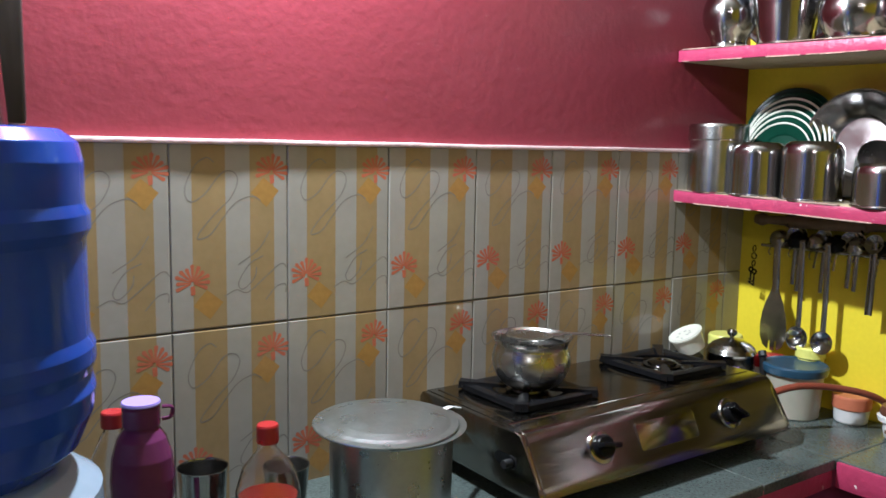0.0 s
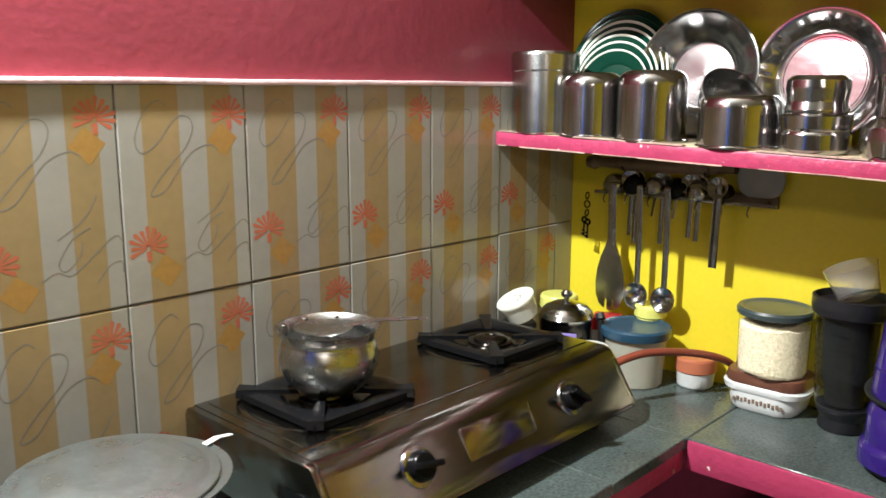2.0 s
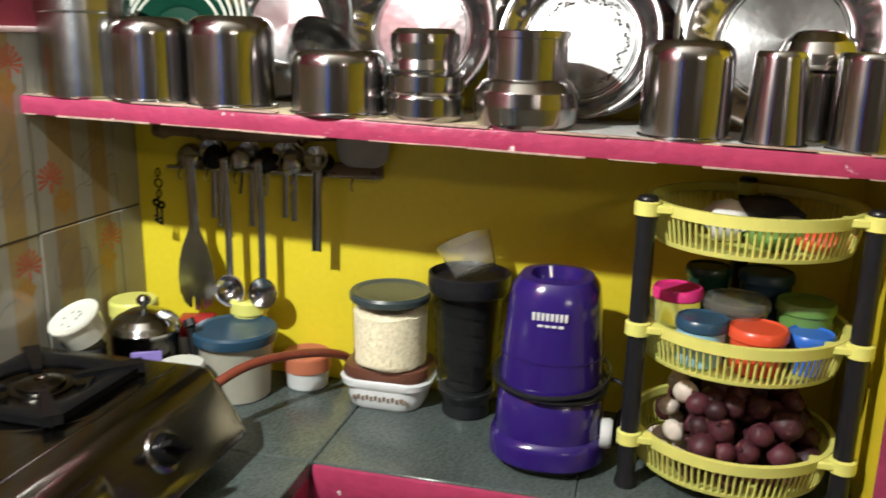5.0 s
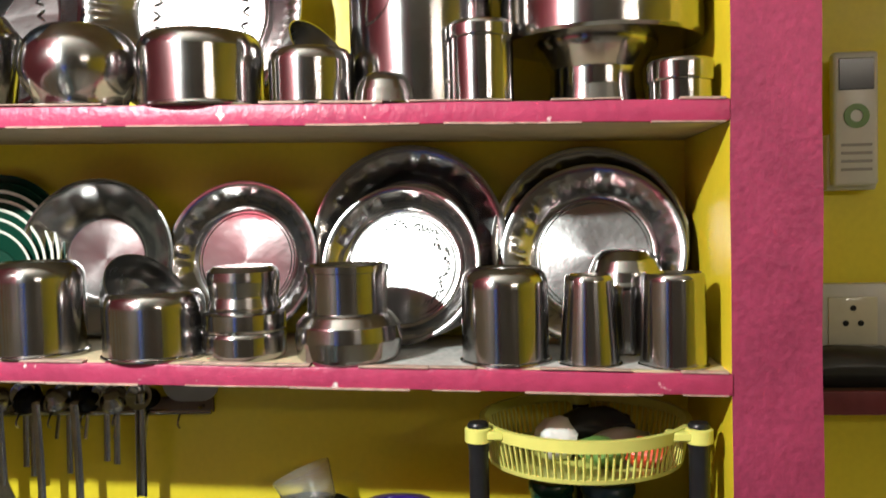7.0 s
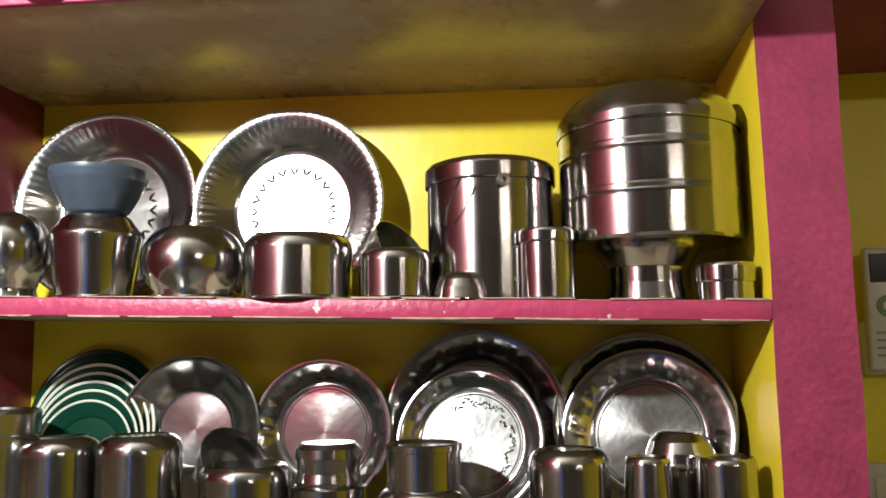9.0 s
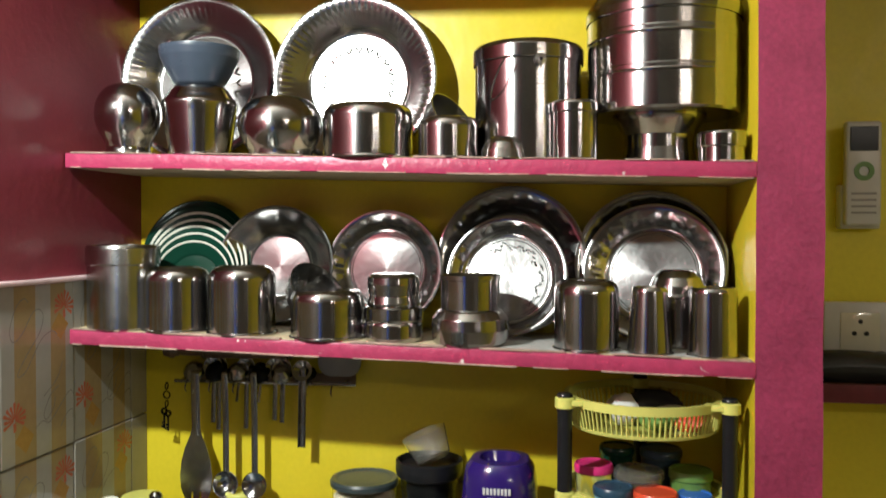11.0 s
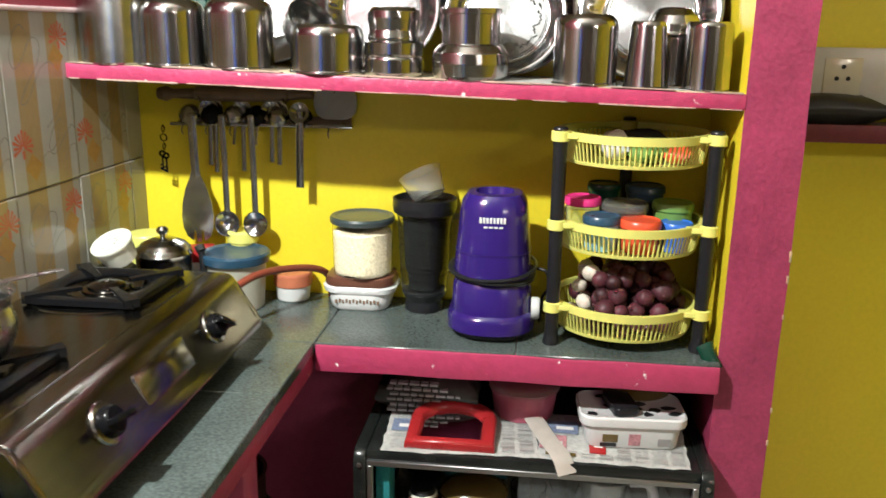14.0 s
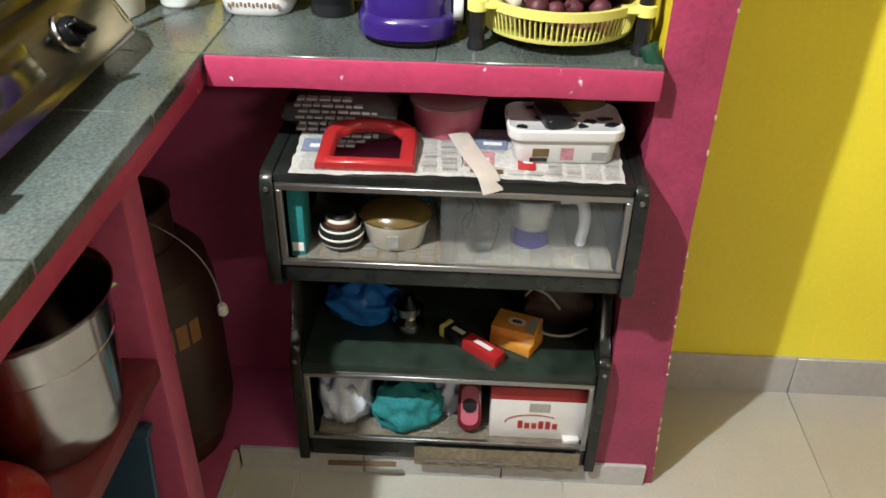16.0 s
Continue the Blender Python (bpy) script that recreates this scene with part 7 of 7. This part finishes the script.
part("button_ring", lathe([(0.009, 0), (0.018, 0), (0.018, 0.002), (0.009, 0.002), (0.009, 0)], 24), GREEN, t, "grey green button ring", Matrix.Translation((-0.0222, 0, 0.004)) @ Matrix.Rotation(radians(-90), 4, "Y"))
for k in range(4):
    part("print_bar", box(-0.0232, -0.0218, -0.022, 0.022, -0.040 - 0.012 * k, -0.036 - 0.012 * k), GREY_PLASTIC, t, "line of unreadable print")

# ---- wall tiles ----
TW, TH, TX0 = 0.1975, 0.299, 1.332
bm = bmesh.new()
g = 0.0009
cuts = [0.0, 0.175, 0.455, 0.665, 0.88, 1.0]
w, h = TW - 2 * g, TH - 2 * g
front, back, edge_z = -0.0, 0.0115, 0.0012
cols = [[bm.verts.new((u * w + g, front + (edge_z if v in (0, 1) or u in (0.0, 1.0) else 0), z * h + g)) for v, z in ((0, 0.0), (2, 0.006), (3, 0.994), (1, 1.0))] for u in [0.0, 0.008] + cuts[1:-1] + [0.992, 1.0]]
mats = [0, 0, 1, 0, 1, 0, 0]
for i in range(len(cols) - 1):
    for j in range(3):
        bm.faces.new((cols[i][j], cols[i + 1][j], cols[i + 1][j + 1], cols[i][j + 1])).material_index = mats[i]
rim = [c[0] for c in cols] + [cols[-1][1], cols[-1][2]] + [c[3] for c in cols[::-1]] + [cols[0][2], cols[0][1]]
rb = [bm.verts.new((v.co.x, back, v.co.z)) for v in rim]
for k in range(len(rim)):
    bm.faces.new((rim[k], rb[k], rb[(k + 1) % len(rim)], rim[(k + 1) % len(rim)])).material_index = 0


def decal(pts, mat, lift):
    vs = [bm.verts.new((g + u * w, front - lift, g + (1 - v) * h)) for u, v in pts]
    f = bm.faces.new(vs)
    f.material_index = mat


ASP = h / w


def flower(u, v, size, tilt):
    for k in range(11):
        a = radians(-112 + 22.4 * k) + tilt
        du, dv = math.sin(a), -math.cos(a)
        pu, pv = -dv, du
        L = size * (1.0, 0.90, 1.04)[k % 3]
        pts = [(u + du * o + pu * q, v + (dv * o + pv * q) / ASP) for o, q in ((0.012, 0.004), (L * 0.65, 0.012), (L * 0.92, 0.017), (L, 0.0), (L * 0.92, -0.017), (L * 0.65, -0.012), (0.012, -0.004))]
        decal(pts, 2, 0.00014)
    decal([(u - 0.020, v + 0.030 / ASP), (u + 0.020, v + 0.024 / ASP), (u + 0.022, v + 0.095 / ASP), (u - 0.012, v + 0.105 / ASP)], 2, 0.00017)


def diamond(u, v, s):
    decal([(u - s, v), (u - 0.1 * s, v - s / ASP), (u + s, v - 0.1 * s / ASP), (u + 0.1 * s, v + s / ASP)], 3, 0.00008)


def scroll(knots, width=0.0044):
    pts = curve_points([(a, b * ASP, 0) for a, b in knots], 5)
    for a, b in zip(pts, pts[1:]):
        d = (b - a).normalized()
        n = Vector((-d.y, d.x, 0)) * width
        decal([((a + n).x, (a + n).y / ASP), ((b + n).x, (b + n).y / ASP), ((b - n).x, (b - n).y / ASP), ((a - n).x, (a - n).y / ASP)], 4, 0.00011)


diamond(0.80, 0.265, 0.125)
diamond(0.30, 0.870, 0.125)
flower(0.86, 0.150, 0.150, 0.12)
flower(0.17, 0.745, 0.150, 0.0)
scroll([(0.36, 0.10), (0.30, 0.075), (0.20, 0.12), (0.12, 0.24), (0.16, 0.31), (0.28, 0.27), (0.42, 0.16), (0.52, 0.15), (0.56, 0.20), (0.50, 0.29), (0.36, 0.38), (0.24, 0.47), (0.22, 0.51), (0.32, 0.49), (0.42, 0.41), (0.54, 0.32), (0.68, 0.285), (0.76, 0.31)])
scroll([(0.84, 0.48), (0.74, 0.58), (0.56, 0.66)])
scroll([(0.78, 0.62), (0.66, 0.66), (0.56, 0.76), (0.60, 0.80), (0.70, 0.74), (0.72, 0.68)])
scroll([(0.44, 0.83), (0.54, 0.80), (0.64, 0.82), (0.80, 0.74), (0.94, 0.67), (1.0, 0.70)])
scroll([(0.80, 0.87), (0.90, 0.80), (0.98, 0.79), (0.985, 0.84)])
tile_mesh = bpy.data.meshes.new("tile")
bm.normal_update()
bm.to_mesh(tile_mesh)
bm.free()
for mt in (TILE_GREY, TILE_TAN, TILE_CORAL, TILE_OCHRE, TILE_LINE):
    tile_mesh.materials.append(mt)
wall_ob = bpy.data.objects["wall_tiled"]
jt = random.Random(2)
for row, z in enumerate((1.2105, 0.9105)):
    for k in range(-6, 7):
        x = TX0 + k * TW
        if x + TW > 2.585:
            continue
        ob = new("tile", tile_mesh)
        ob.parent = wall_ob
        ob.matrix_basis = Matrix.Translation((x, TILE_Y + jt.uniform(-0.0006, 0.0006), z + jt.uniform(-0.0005, 0.0005))) @ Matrix.Rotation(jt.uniform(-0.0015, 0.0015), 4, "Z")
part("grout", box(0.1, YEL_X + 0.01, TILE_Y + 0.0045, 2.0502, 0.906, 1.511), JOINT, wall_ob, "dark recessed grout")
bm = box(TX0 + 6 * TW + g, YEL_X - 0.0005, TILE_Y, TILE_Y + 0.011, 0, TH - 2 * g, 0.001, 1)
strip_mesh = finish("tile_strip", bm, [TILE_GREY])
for z in (1.2105, 0.9105):
    ob = new("tile", strip_mesh)
    ob.parent, ob.matrix_basis = wall_ob, Matrix.Translation((0, 0, z + g))

# ---- floor tiles ----
floor_ob = bpy.data.objects["floor"]
flo = finish("floor_tile", box(0.0012, 0.5988, 0.0012, 0.5988, -0.006, 0, 0.0012, 1), FLOOR_TILE)
for i in range(-7, 1):
    for j in range(-5, 3):
        x, y = FAR_X - 0.6 + 0.6 * i, 0.311 + 0.6 * j
        if x < -2.9 or y > 1.6:
            continue
        ob = new("tile", flo)
        ob.parent, ob.matrix_basis = floor_ob, Matrix.Translation((x, y, FLOOR))
